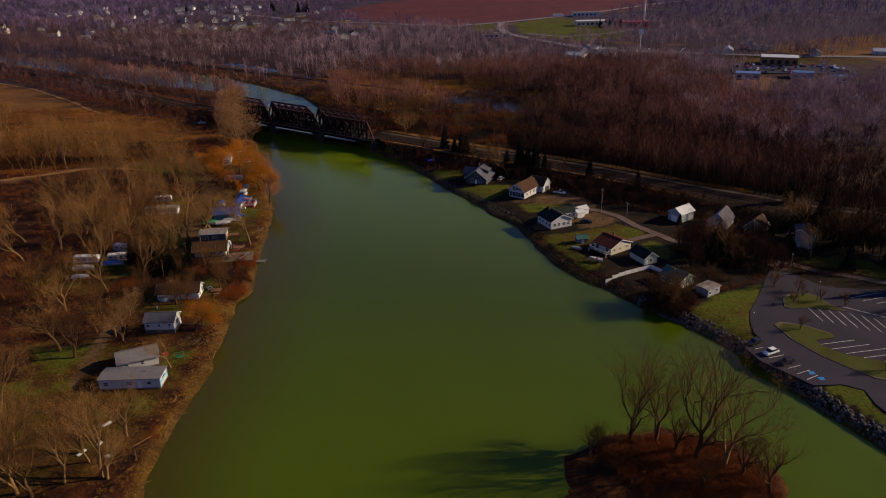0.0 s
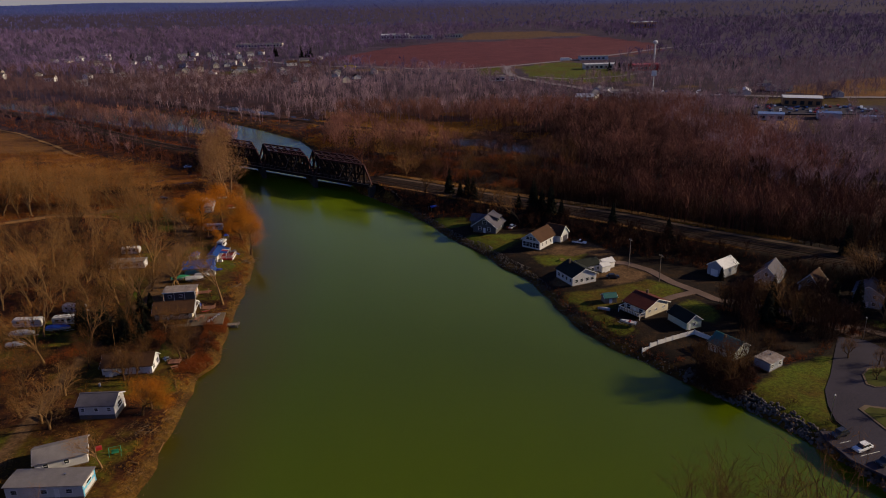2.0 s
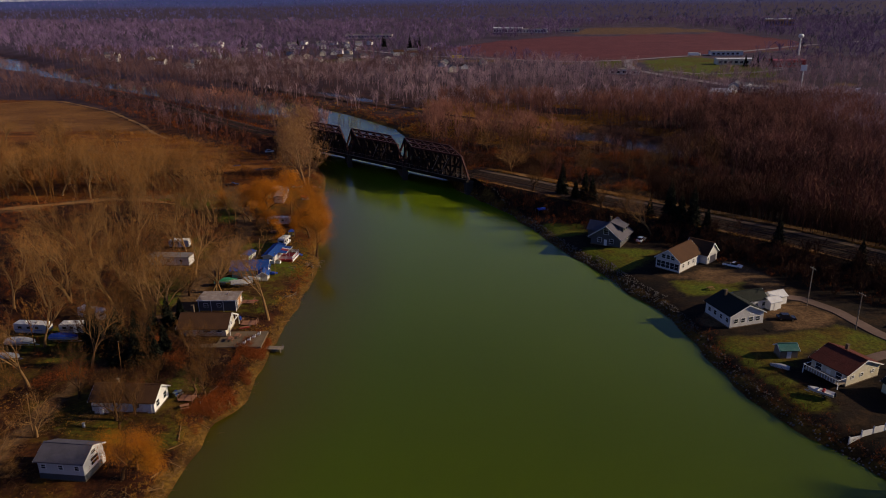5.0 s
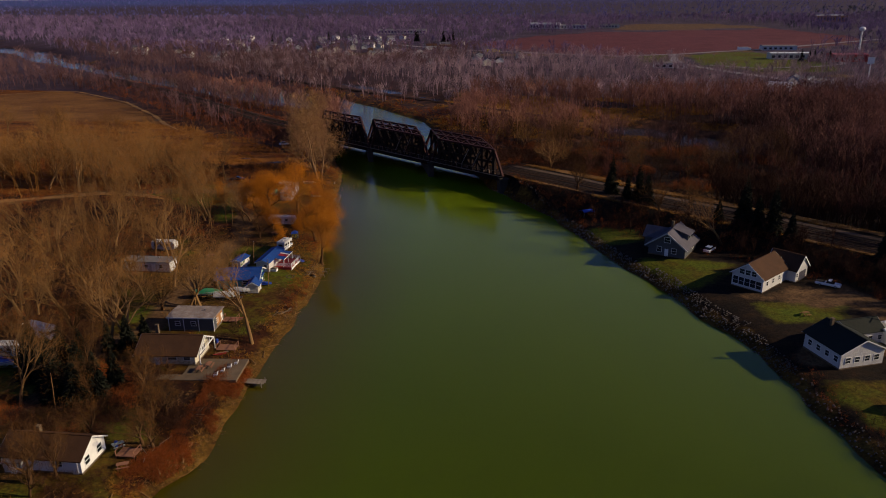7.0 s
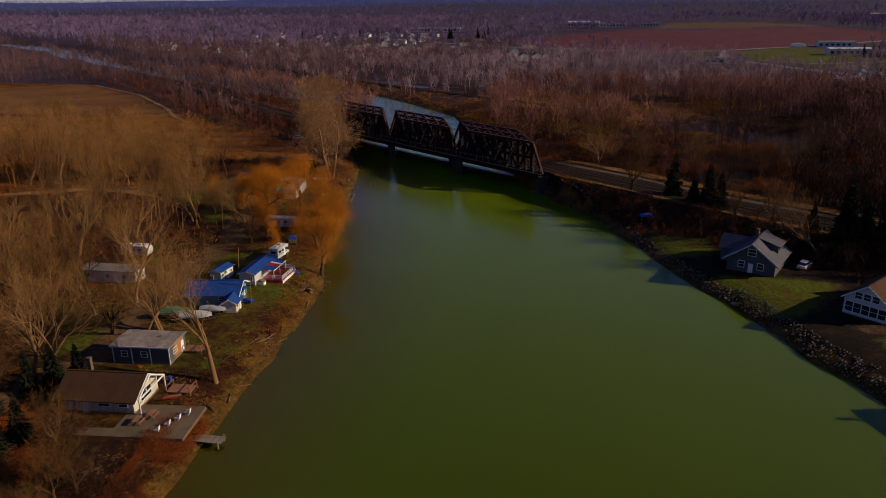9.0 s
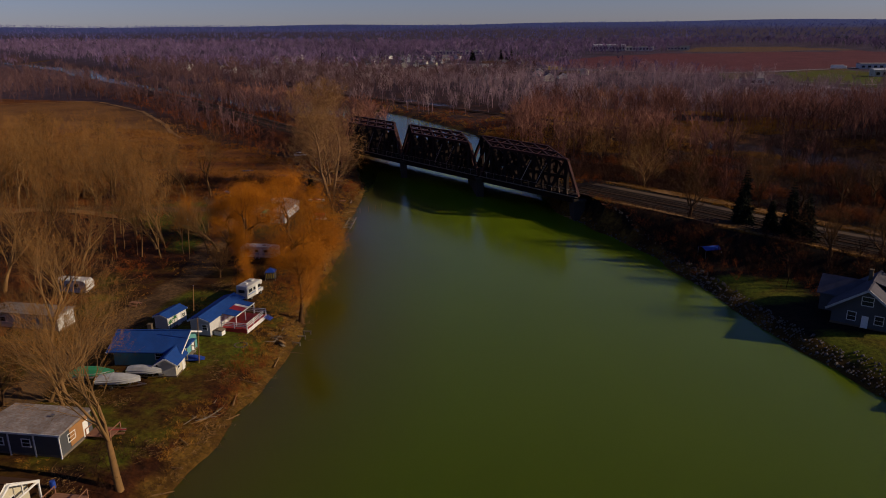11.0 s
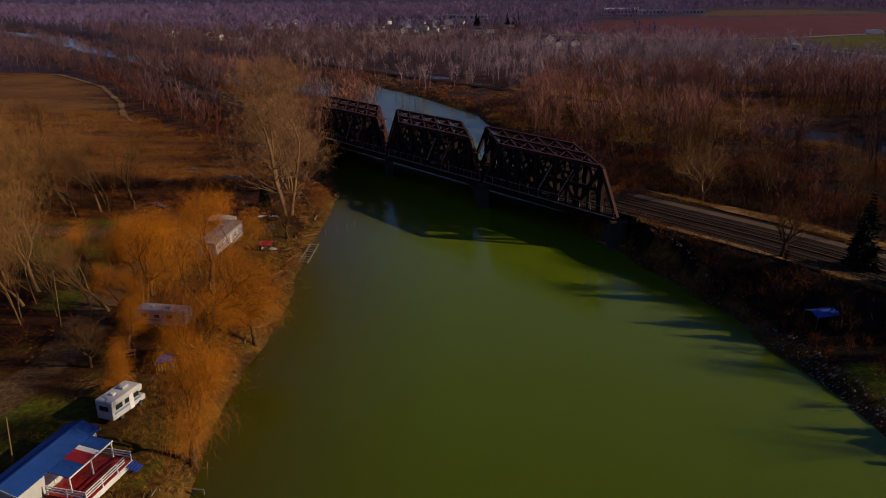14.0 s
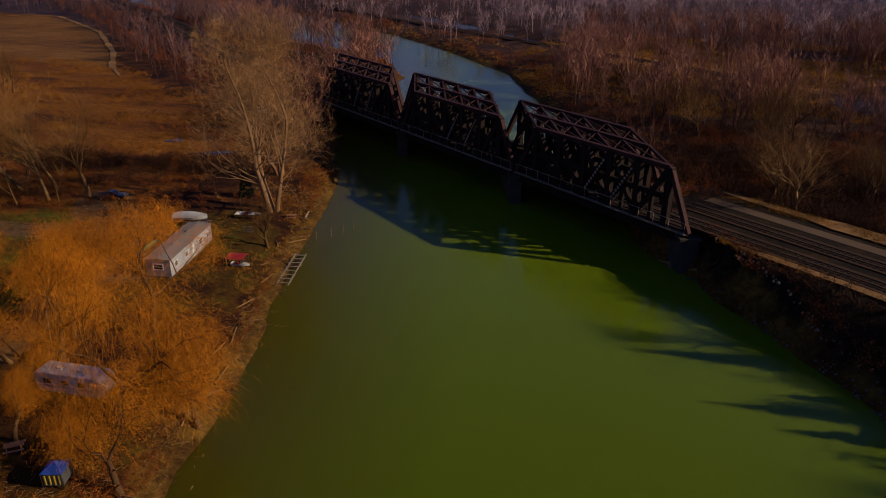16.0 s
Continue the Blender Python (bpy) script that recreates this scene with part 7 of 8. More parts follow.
chest = thing("storage_chest", -79.0, 172.7, ground_z(-79.0, 172.7), 30, "red plastic storage chest in a yard", "chest")
part("body", box(bmesh.new(), 0, 0, 0.35, 1.4, 0.8, 0.7, None, 0.05), RED, chest)
part("lid", box(bmesh.new(), 0, 0, 0.74, 1.46, 0.86, 0.08, None, 0.03), RED, chest)
swing_ = thing("garden_swing", -74.5, 171.1, ground_z(-74.5, 171.1), 20, "green tubular garden swing frame", "swing")
for u_ in (-1.2, 1.2):
    for v_ in (-0.9, 0.9):
        part("leg", tube(bmesh.new(), (u_, v_, -0.1), (u_, 0, 2.0), 0.05, 0.05), GREEN_TARP, swing_)
part("top_bar", tube(bmesh.new(), (-1.3, 0, 2.0), (1.3, 0, 2.0), 0.05, 0.05), GREEN_TARP, swing_)
part("seat", boxes((0, 0, 0.5, 1.5, 0.5, 0.08), (0, 0.28, 0.85, 1.5, 0.06, 0.6)), GREEN_TARP, swing_)
bench(-79.3, 214.4, 50, "grey-green painted picnic table", SAGE)
stack_rng = random.Random(31)
for cx_, cy_, n_, l_ in ((-85.2, 216.9, 9, "stack of old planks and boards by a cottage"), (-78.6, 246.8, 6, "brown boards stacked on a patio"), (-83.2, 262.8, 7, "rusty boards and scrap beside a cabin")):
    t = thing("board_stack", cx_, cy_, ground_z(cx_, cy_) + (0.3 if n_ == 6 else 0.05), stack_rng.uniform(0, 60), l_, "boards")
    for k in range(n_):
        part("plank", box(bmesh.new(), stack_rng.uniform(-0.3, 0.3), stack_rng.uniform(-0.4, 0.4), 0.04 + 0.07 * k, stack_rng.uniform(1.6, 2.6), 0.2, 0.05, Matrix.Rotation(stack_rng.uniform(-0.3, 0.3), 4, "Z")), stack_rng.choice((DECKWOOD, TIMBER, RED)), t)
for x_, y_, a_, n_ in ((-83.2, 131, 70, 2.4), (-82.0, 141.5, 55, 2.2), (-76.5, 130, 20, 1.6), (-80.5, 134, 80, 1.8)):
    t = thing("scrap_sheet", x_, y_, ground_z(x_, y_), a_, "pale grey sheet scrap lying under bare trees", "scrap")
    part("sheet", prism(bmesh.new(), [(-0.5, 0.05), (0.0, 0.3), (0.5, 0.12), (0.5, 0.16), (0.0, 0.35), (-0.5, 0.1)], -n_ / 2, n_ / 2), GREY_TARP, t)
for x_, y_, m_, l_ in ((-79.8, 214.6, BLUE, "blue plastic barrel in a yard"), (-91.5, 200.5, GREY_TARP, "grey plastic barrel in a yard"), (-82, 251.5, BLUE, "blue plastic barrel by a cottage"), (-96.5, 262, CONCRETE, "rusty steel barrel by a cabin")):
    t = thing("barrel", x_, y_, ground_z(x_, y_), 0, l_, "barrel")
    part("body", tube(bmesh.new(), (0, 0, 0), (0, 0, 0.88), 0.29, 0.29, 12), m_, t)
    for z_ in (0.3, 0.6):
        part("hoop", tube(bmesh.new(), (0, 0, z_), (0, 0, z_ + 0.04), 0.31, 0.31, 12), m_, t)

# ---- right bank ----
def resized(k, ob):
    ob.scale = (k, k, k)
    return ob


# ---- houses on the right bank ----
slate_house = house("house", 16, 327.8, 68, 11, 10.0, 3.0, 3.6, DARK_SIDING, ROOF_GREY, "dark grey house with a steep grey roof by the river", (("l", -2, 1.7, 1.2, 1.4), ("l", 2, 1.7, 1.2, 1.4), ("l", 0, 4.6, 1.6, 1.4), ("f", 2, 1.7, 1.2, 1.1)), (("l", 0, 1.0),), (2, 1, 3), 0.8)
part("wing_wall", boxes((2.2, 5.6, 1.5, 5.0, 4.6, 3.6)), DARK_SIDING, slate_house)
for s_ in (-1, 1):                        # side wing under its own ridge, and a dormer on the other slope
    part("wing_roof", prism(bmesh.new(), [(0, 5.6), (s_ * 3.2, 3.0), (s_ * 3.2, 3.16), (0, 5.76)], 0.6, 8.4, Matrix(((0, 1, 0, 2.2), (1, 0, 0, 0), (0, 0, 1, 0), (0, 0, 0, 1)))), ROOF_GREY, slate_house)
    part("bargeboard", beam(bmesh.new(), (-6.35, 0, 6.7), (-6.35, s_ * 5.85, 2.45), 0.12, 0.34), GREY_TARP, slate_house)
part("dormer", boxes((1.6, -2.9, 4.6, 4.4, 2.6, 2.0)), DARK_SIDING, slate_house)
part("dormer_roof", prism(bmesh.new(), [(-4.7, 5.3), (0.2, 6.75), (0.2, 6.9), (-4.7, 5.45)], -1.1, 4.3), ROOF_GREY, slate_house)
for u_ in (0.4, 2.8):
    part("dormer_window", boxes((u_, -4.22, 4.7, 1.1, 0.06, 0.9)), GLASS, slate_house)
white = house("house", 34.8, 306.8, 53, 12.5, 7.8, 3.6, 2.9, SIDING, ROOF_BROWN, "white house with a brown roof and a wall of gable windows", [("l", u, 1.7, 1.3, 1.9) for u in (-2.9, -1.45, 0, 1.45, 2.9)] + [("l", u, 4.2, 1.2, 1.2) for u in (-1.5, 0, 1.5)] + [("f", u, 1.9, 0.9, 1.1) for u in (-4, -1, 2)], (("f", 3.5, 0.95),), None, 0.5)
house("garage", 42.4, 312.9, -37, 7.5, 6.5, 3.2, 3.0, SIDING, ROOF_BROWN, "white gabled garage with a dark door joined to a white house", (("r", -2.5, 1.7, 0.7, 1.0),), (("r", 0.4, 3.6, 2.3),), None, 0.4, None, "garage", 0.02, ROOF_GREY)
resized(0.94, house("house", 43.2, 269.4, 115, 10.5, 10.3, 3.6, 2.4, SIDING, ROOF_GREEN, "white house with a dark green roof and long porch", [("f", u, 3.4, 0.9, 1.1) for u in ()] + [("b", u, 1.9, 1.1, 1.2) for u in (-4, -1.5, 1, 3.5)] + [("l", u, 1.8, 1.2, 1.2) for u in (-3.4, -1.2, 1.2, 3.4)], (("f", 1.2, 0.95),), (3, 1, 2.4), 0.5))
resized(0.92, house("porch_room", 47.8, 277.2, 25, 9, 6.0, 3.2, 1.8, SIDING, ROOF_GREEN, "white porch wing with a dark green roof", [("f", u, 1.6, 1.0, 1.1) for u in (-3.6, -1.2, 1.2, 3.6)], (), None, 0.4, None, "porch"))
house("garden_shed", 55.8, 280.6, 30, 5.0, 3.6, 2.4, 1.0, WHITE, ROOF_SILVER, "small white shed with a pale roof", (), (("f", 0, 1.6, 1.9),), None, 0.2, None, "shed")
house("garden_shed", 54.2, 277.0, 30, 3.6, 3.0, 2.3, 0.9, WHITE, ROOF_SILVER, "small white shed with a pale roof", (), (("f", 0, 1.2, 1.9),), None, 0.2, None, "shed")
house("house", 60.6, 243.2, 125, 8.4, 10.4, 3.0, 2.1, CREAM, ROOF_RED, "cream house with a red-brown roof and white balcony", (("l", -3, 1.8, 0.9, 0.7), ("l", 0.5, 1.8, 0.9, 0.7), ("l", 3.4, 1.9, 0.8, 0.7), ("b", -2.4, 1.7, 1.4, 1.5), ("b", 2.4, 1.7, 1.4, 1.5)), (("b", 0, 0.95),), (1.5, -2.0, 1.6), 0.5)
bal = thing("balcony", 55.3, 239.5, ground_z(55.3, 239.5), 35, "white timber balcony facing the river", "balcony")
part("floor", boxes((0, 0, 1.0, 2.4, 8.4, 0.15)), TIMBER, bal)
for k in range(14):
    part("baluster", boxes((-1.25, -4.1 + k * 0.63, 1.55, 0.07, 0.07, 1.0)), WHITE, bal)
part("rail", boxes((-1.25, 0, 2.08, 0.1, 8.4, 0.08)), WHITE, bal)
for s in (-4.15, 4.15):
    part("rail", boxes((0, s, 2.08, 2.6, 0.1, 0.08)), WHITE, bal)
    part("post", boxes((-1.2, s, 0.4, 0.16, 0.16, 1.4)), WHITE, bal)
house("garden_shed", 50.5, 250, 10, 4.0, 3.0, 2.0, 0.9, TIMBER, ROOF_TEAL, "small timber shed with a green roof", (), (("f", 0, 1.0, 1.8),), None, 0.3, None, "shed")
resized(0.87, house("house", 69.4, 233, 114, 9.4, 6.2, 3.0, 2.2, SAGE, ROOF_GREEN, "sage green cottage with a dark roof and white trim", (("l", 0, 1.8, 1.0, 1.2), ("l", 0, 3.9, 0.7, 0.7), ("f", -2, 1.7, 1.0, 1.0), ("f", 2, 1.7, 1.0, 1.0)), (("l", 2.0, 0.9),)))
resized(0.85, house("house", 75.8, 214.6, 125, 9.5, 8.0, 3.2, 2.2, SAGE, ROOF_TEAL, "grey house with a teal metal roof", (("b", -3, 1.7, 1.1, 1.0), ("b", 0, 1.7, 1.1, 1.0), ("b", 3, 1.7, 1.1, 1.0), ("l", 0, 2.0, 1.4, 1.2)), (("l", 2.4, 0.95),), (1, 1, 1.6)))
flat_cabin("sun_room", 83.2, 206.4, 35, 6, 4.5, 2.6, GREY_SIDING, ROOF_RUST, "grey sun room with a stained flat roof", (("f", -2, 1.5, 1.2, 1.0), ("f", 1.5, 1.5, 1.2, 1.0)), (), 0.3, "extension")
resized(0.88, house("barn", 94.8, 272.8, 37, 9.5, 7.0, 4.2, 2.2, GREY_SIDING, ROOF_SILVER, "pale metal barn with a white roof", (), (("l", 0.3, 3.0, 2.8),), None, 0.4, None, "barn"))
resized(0.88, house("house", 108.3, 265.6, 54, 12, 8.2, 3.4, 4.0, GREY_SIDING, ROOF_GREY, "grey house with a steep slate-blue roof and porch", (("l", -2, 1.7, 1.2, 1.2), ("l", 2, 1.7, 1.2, 1.2), ("l", 0, 4.4, 1.4, 1.2), ("f", 0, 1.7, 1.2, 1.1)), (("l", 0, 0.95),)))
resized(0.9, house("house", 119.3, 258.2, 47, 9, 6.8, 3.0, 3.8, BROWN_SIDING, ROOF_BROWN, "brown cottage with a steep brown roof", (("l", 0, 1.8, 2.2, 1.3), ("l", 0, 4.2, 1.2, 1.0)), (("l", 2.8, 0.9),)))
resized(0.9, house("house", 131, 246, 55, 10, 9.0, 5.2, 2.6, GREY_SIDING, ROOF_GREY, "two-storey grey house with white gable trim", (("l", -2, 1.7, 1.1, 1.2), ("l", 2, 1.7, 1.1, 1.2), ("l", -2, 4.3, 1.0, 1.1), ("l", 2, 4.3, 1.0, 1.1)), (("l", 0, 0.95),)))
fence = thing("fence", 0, 0, 0, 0, "low white board fence beside a house", "fence")
for (ax, ay), (bx, by) in (((53, 217.5), (70, 225.5)), ((70, 225.5), (75, 219))):
    n_ = int(math.hypot(bx - ax, by - ay) / 2.4)
    for k in range(n_):
        p0, p1 = Vector((ax, ay, 0)).lerp(Vector((bx, by, 0)), k / n_), Vector((ax, ay, 0)).lerp(Vector((bx, by, 0)), (k + 1) / n_)
        z_ = ground_z(p0.x, p0.y)
        part("panel", beam(bmesh.new(), p0 + Vector((0, 0, z_ + 0.75)), p1 + Vector((0, 0, z_ + 0.75)), 0.06, 1.4), WHITE, fence)
        part("post", boxes((p0.x, p0.y, z_ + 0.8, 0.14, 0.14, 1.8)), WHITE, fence)
car("pickup_truck", 50.8, 307.2, -25, CAR_WHITE, "white pickup truck parked by a garage", True)
car("parked_car", 26, 328.5, 60, CAR_WHITE, "white car parked by a grey house")
car("parked_car", 56, 270, 0, CAR_DARK, "dark car parked on gravel by a shed")
boat(52.5, 232.5, 150, 5.0, "white motor boat on the lawn", None, True)
boat(47.5, 243.5, 160, 4.0, "small white boat upturned on the lawn", GREY_TARP, False)
bench(41, 288, 30, "pale timber picnic table", BARK_PALE)
for x_, y_, h_ in ((64, 280, 11), (71, 266, 10)):
    pole(x_, y_, h_, "timber utility pole with a crossarm and wires")
for x_, y_ in ((87, 181), (116, 221), (115, 200), (126, 150)):
    pole(x_, y_, 6.5, "slim street lamp by the car park", False)
swing = thing("lawn_shelter", -8, 358, ground_z(-8, 358), 30, "blue canopy over garden things near the shore", "canopy")
part("cover", prism(bmesh.new(), [(-1.5, 1.9), (0, 2.4), (1.5, 1.9), (1.5, 1.84), (0, 2.34), (-1.5, 1.84)], -2, 2), BLUE, swing)
for a_ in (-1.9, 1.9):
    for b_ in (-1.4, 1.4):
        part("leg", tube(bmesh.new(), (a_, b_, -0.1), (a_, b_, 1.9), 0.04, 0.04), CHROME, swing)

# ---- car park ----
LOT_Z = 2.72
def plate(name, poly, z, thick, mat, parent=None):
    bm = bmesh.new()
    f = bm.faces.new([bm.verts.new((x, y, z)) for x, y in poly])
    r = bmesh.ops.extrude_face_region(bm, geom=[f])
    bmesh.ops.translate(bm, vec=(0, 0, -thick), verts=[v for v in r["geom"] if isinstance(v, bmesh.types.BMVert)])
    bmesh.ops.recalc_face_normals(bm, faces=bm.faces[:])
    return link(name, bm, mat) if parent is None else part(name, bm, mat, parent)


tagged(plate("road", LOT, LOT_Z, 0.6, ASPHALT), "worn grey asphalt car park and drive", "road", kind="structure")
for line_, half_ in (([(57, 286), (64.2, 283.9), (70.4, 276.8), (75.4, 264.8), (80.9, 256.8), (84.8, 250), (93.9, 246.1), (104, 239), (111.7, 230.4), (115, 222)], 1.7), ([(111.7, 230.4), (119.2, 227.3), (125.8, 221.5), (133.4, 217.5), (150, 208)], 1.5), ([(65.9, 248.9), (72.6, 253.1), (80.9, 256.8)], 1.4)):
    tagged(link("road", ribbon(line_, 0.0, half_, LOT_Z + 0.03 + 0.01 * half_, 0.5, 1.2), LANE), "pale gravel lane between the houses", "road", kind="structure")
GRASSBED = weathered("mown_winter_grass", (0.058, 0.068, 0.008), 0.95, 0.35, 0.12, 2.5, dirt=(0.06, 0.04, 0.012), dirt_amount=0.5)
for poly in ([(95.5, 185), (97.8, 186.6), (103.6, 184.8), (109.3, 179.7), (109.4, 177.4), (102.8, 176), (104, 172), (107.9, 167.5), (115.3, 164.4), (119, 162), (115, 154), (109.4, 156.5), (105, 161.9), (100.6, 168.2), (96.8, 176.8)], [(104.9, 201), (108, 204.1), (114.6, 204.7), (116.8, 201.8), (117.8, 196.8), (120.7, 192.3), (116.2, 193.5), (110.1, 195.2), (104.7, 194.6), (103.3, 196.1)]):
    cx_, cy_ = sum(p[0] for p in poly) / len(poly), sum(p[1] for p in poly) / len(poly)
    bed = tagged(new("planting_island"), "kerbed grass island in the car park", "traffic island")
    plate("kerb", poly, LOT_Z + 0.15, 0.3, CONCRETE, bed)
    plate("turf", [(cx_ + (x - cx_) * 0.93, cy_ + (y - cy_) * 0.93) for x, y in poly], LOT_Z + 0.19, 0.2, GRASSBED, bed)
markings = tagged(new("parking_lines"), "worn white parking bay lines on asphalt", "road marking", kind="structure")
LINES = [(121.0, 195.6, 130.1, 188.5), (84.4, 171.6, 87.0, 172.4), (86.3, 166.9, 91.2, 168.5)]
for k in range(7):
    LINES.append((110.1 + 2.72 * k, 197 - 1.45 * k, 110.6 + 2.7 * k, 187 - 1.5 * k))
for k in range(7):
    LINES.append((101.8 + 3.25 * k, 173.3 - 2.3 * k, 114 + 3.1 * k, 175.7 - 2.35 * k))
for k in range(5):
    LINES.append((126.4 + 3.0 * k, 201.5 - 2.0 * k, 137.9 + 2.8 * k, 204.8 - 2.2 * k))
for k in range(3):
    LINES.append((89.2 + 1.3 * k, 161.7 - 2.65 * k, 93.5 + 1.05 * k, 163.3 - 2.45 * k))
for ax, ay, bx, by in LINES:
    part("line", beam(bmesh.new(), (ax, ay, LOT_Z + 0.006), (bx, by, LOT_Z + 0.006), 0.16, 0.012), PAINT_LINE, markings)
for x_, y_ in ((94.5, 159.5), (95.7, 156.8)):
    part("blue_bay", box(bmesh.new(), x_, y_, LOT_Z + 0.008, 1.5, 1.5, 0.012, None), PAINT_BLUE, markings, "blue painted bay marking")
for x_, y_, c_, l_ in ((87.8, 169.1, CAR_WHITE, "white car parked facing the river"), (85.6, 174.4, CAR_DARK, "dark car parked facing the river"), (89.9, 164.2, CAR_DARK, "dark car parked facing the river")):
    ob = car("parked_car", x_, y_, 205, c_, l_)
    ob.location.z = LOT_Z
for x_, y_ in ((101.5, 182), (107, 198), (112, 203), (116, 199), (114, 160)):
    plant(OAKS[4], x_, y_, 0.45)

# ---- rock edging of the right shore ----
def rock_mesh(seed, size):
    rng = random.Random(seed)
    bm = bmesh.new()
    bmesh.ops.create_icosphere(bm, subdivisions=1, radius=size)
    for v in bm.verts:
        v.co *= rng.uniform(0.72, 1.2)
        v.co.z *= 0.7
    me = bpy.data.meshes.new("rock")
    bm.to_mesh(me)
    bm.free()
    me.materials.append(ROCK)
    return me


ROCKS = [rock_mesh(s, 0.32 + 0.06 * s) for s in range(6)]
riprap = tagged(new("riprap"), "grey riprap boulders piled along the shore", "rocks", "", "structure")
_rng = random.Random(9)
_line = along(SHORE_R[2:24], 0.62)
_near = [p for p in _line if 118 < p[1] < 203]
for k in range(300):
    x_, y_, a_ = _near[int(k * len(_near) / 300)]
    o = _rng.uniform(-0.2, 4.6)
    px_, py_ = x_ + math.sin(a_) * o, y_ - math.cos(a_) * o
    ob = new("rock", ROCKS[_rng.randrange(6)])
    ob.parent = riprap
    ob.matrix_basis = pose(px_, py_, max(0.1, ground_z(px_, py_)) + 0.15, _rng.uniform(0, 360), _rng.uniform(0, 360), _rng.uniform(0, 360))
rv, rf = [], []
base_ = 0
for k in range(4600):
    x_, y_, a_ = _line[_rng.randrange(len(_line))]
    if y_ > 205 and not 262 < y_ < 350 and _rng.random() < 0.6:
        continue
    o = _rng.uniform(-0.3, 4.2 if y_ < 205 else 4.6 if 280 < y_ < 312 else 3.2)
    px_, py_ = x_ + math.sin(a_) * o, y_ - math.cos(a_) * o
    me = ROCKS[_rng.randrange(6)]
    sc = _rng.uniform(0.5, 1.1) if y_ < 205 else _rng.uniform(0.22, 0.5)
    m_ = pose(px_, py_, max(0.0, ground_z(px_, py_)) + 0.1, _rng.uniform(0, 360), _rng.uniform(0, 360), 0) @ Matrix.Scale(sc, 4)
    rv.extend(m_ @ v.co for v in me.vertices)
    rf.extend([i + base_ for i in p_.vertices] for p_ in me.polygons)
    base_ += len(me.vertices)
me = mesh_np("loose_rocks", np.array(rv), np.array(rf), ROCK)
tagged(new("loose_rocks", me), "small grey rocks and rubble along the shore", "rocks", kind="stuff")

# ---- far town, stores, tower and traffic ----
_rng = random.Random(17)
def far_house(x, y, turn, L, W, h, wall, roof, label):
    return house("house", x, y, turn, L, W, h, 2.4, wall, roof, label, (("f", -L / 4, 1.8, 1.2, 1.2), ("f", L / 4, 1.8, 1.2, 1.2)), (("f", 0, 1.0),))


for x_, y_ in TOWN:
    far_house(x_, y_, _rng.choice((0, 20, 90, 110)), _rng.uniform(10, 16), 8, _rng.choice((3, 5)), _rng.choice((SIDING, CREAM, SIDING, GREY_SIDING)), _rng.choice((ROOF_GREY, ROOF_LIGHT, ROOF_BROWN)), "pale town house among bare trees")


def shed_hall(x, y, turn, L, W, h, wall, roof, label):
    t = thing("store_building", x, y, ground_z(x, y), turn, label, "building")
    part("wall", boxes((0, 0, h / 2, L, W, h)), wall, t)
    part("roof", prism(bmesh.new(), [(-W / 2 - 0.3, h), (W / 2 + 0.3, h), (W / 2 + 0.3, h + 0.2), (0, h + 1.1), (-W / 2 - 0.3, h + 0.2)], -L / 2 - 0.3, L / 2 + 0.3), roof, t)
    for k in range(int(L / 6)):
        part("window", boxes((-L / 2 + 3 + k * 6, -W / 2 - 0.03, h * 0.45, 3.2, 0.06, h * 0.45)), GLASS, t)
    return t


for x_, y_, a_, L_, W_, h_, w_, r_, l_ in ((298, 655, -20, 30, 18, 7, ORANGE, ROOF_SILVER, "flat-roofed store with an orange front"), (245, 590, -20, 18, 11, 4.5, GREY_SIDING, STRIPE_BLUE, "low store with a faded blue metal roof"), (288, 588, -20, 16, 11, 4.5, GREY_SIDING, STRIPE_BLUE, "low store with a faded blue metal roof"),
                                     (310, 570, -20, 14, 9, 4, SIDING, STRIPE_BLUE, "small white store with a blue roof"), (243, 960, 10, 34, 20, 7, RED, RED, "large dark red barn-like hall"), (192, 985, 5, 40, 14, 6, CREAM, ROOF_SILVER, "long cream commercial hall"), (207, 1104, 5, 40, 14, 5, SIDING, ROOF_LIGHT, "white commercial hall beside a road"),
                                     (-116, 1654, 0, 60, 26, 10, SIDING, ROOF_SILVER, "white farm hall at the far side of a field"), (-60, 1660, 0, 50, 20, 7, SIDING, ROOF_LIGHT, "white farm hall at the far side of a field"), (10, 1680, 0, 40, 20, 7, CREAM, ROOF_GREY, "farm shed at the far side of a field"), (-370, 1490, 5, 90, 20, 7, CREAM, ROOF_LIGHT, "long pale school-like building"),
                                     (55, 878, 4, 18, 10, 5, SIDING, ROOF_LIGHT, "white hall beside a road"), (72, 875, 4, 9, 9, 4, SIDING, ROOF_GREY, "white house beside a road"), (159, 737, -10, 24, 12, 5, SIDING, ROOF_LIGHT, "white store beside a road"), (480, 1900, 0, 60, 24, 14, ORANGE, ROOF_SILVER, "pale tall hall in far woods")):
    shed_hall(x_, y_, a_, L_, W_, h_, w_, r_, l_)
def road_strip(line, half, label):
    pts = along(line, 14.0)
    vs = []
    for x, y, a in pts:
        for o in (-half, half):
            px, py = x - math.sin(a) * o, y + math.cos(a) * o
            vs.append((px, py, ground_z(px, py) + 0.5))
    n = len(pts) - 1
    tagged(new("road", mesh_np("road", np.array(vs), np.array([(2 * i, 2 * i + 1, 2 * i + 3, 2 * i + 2) for i in range(n)]), ROAD_PALE, True)), label, "road", kind="structure")


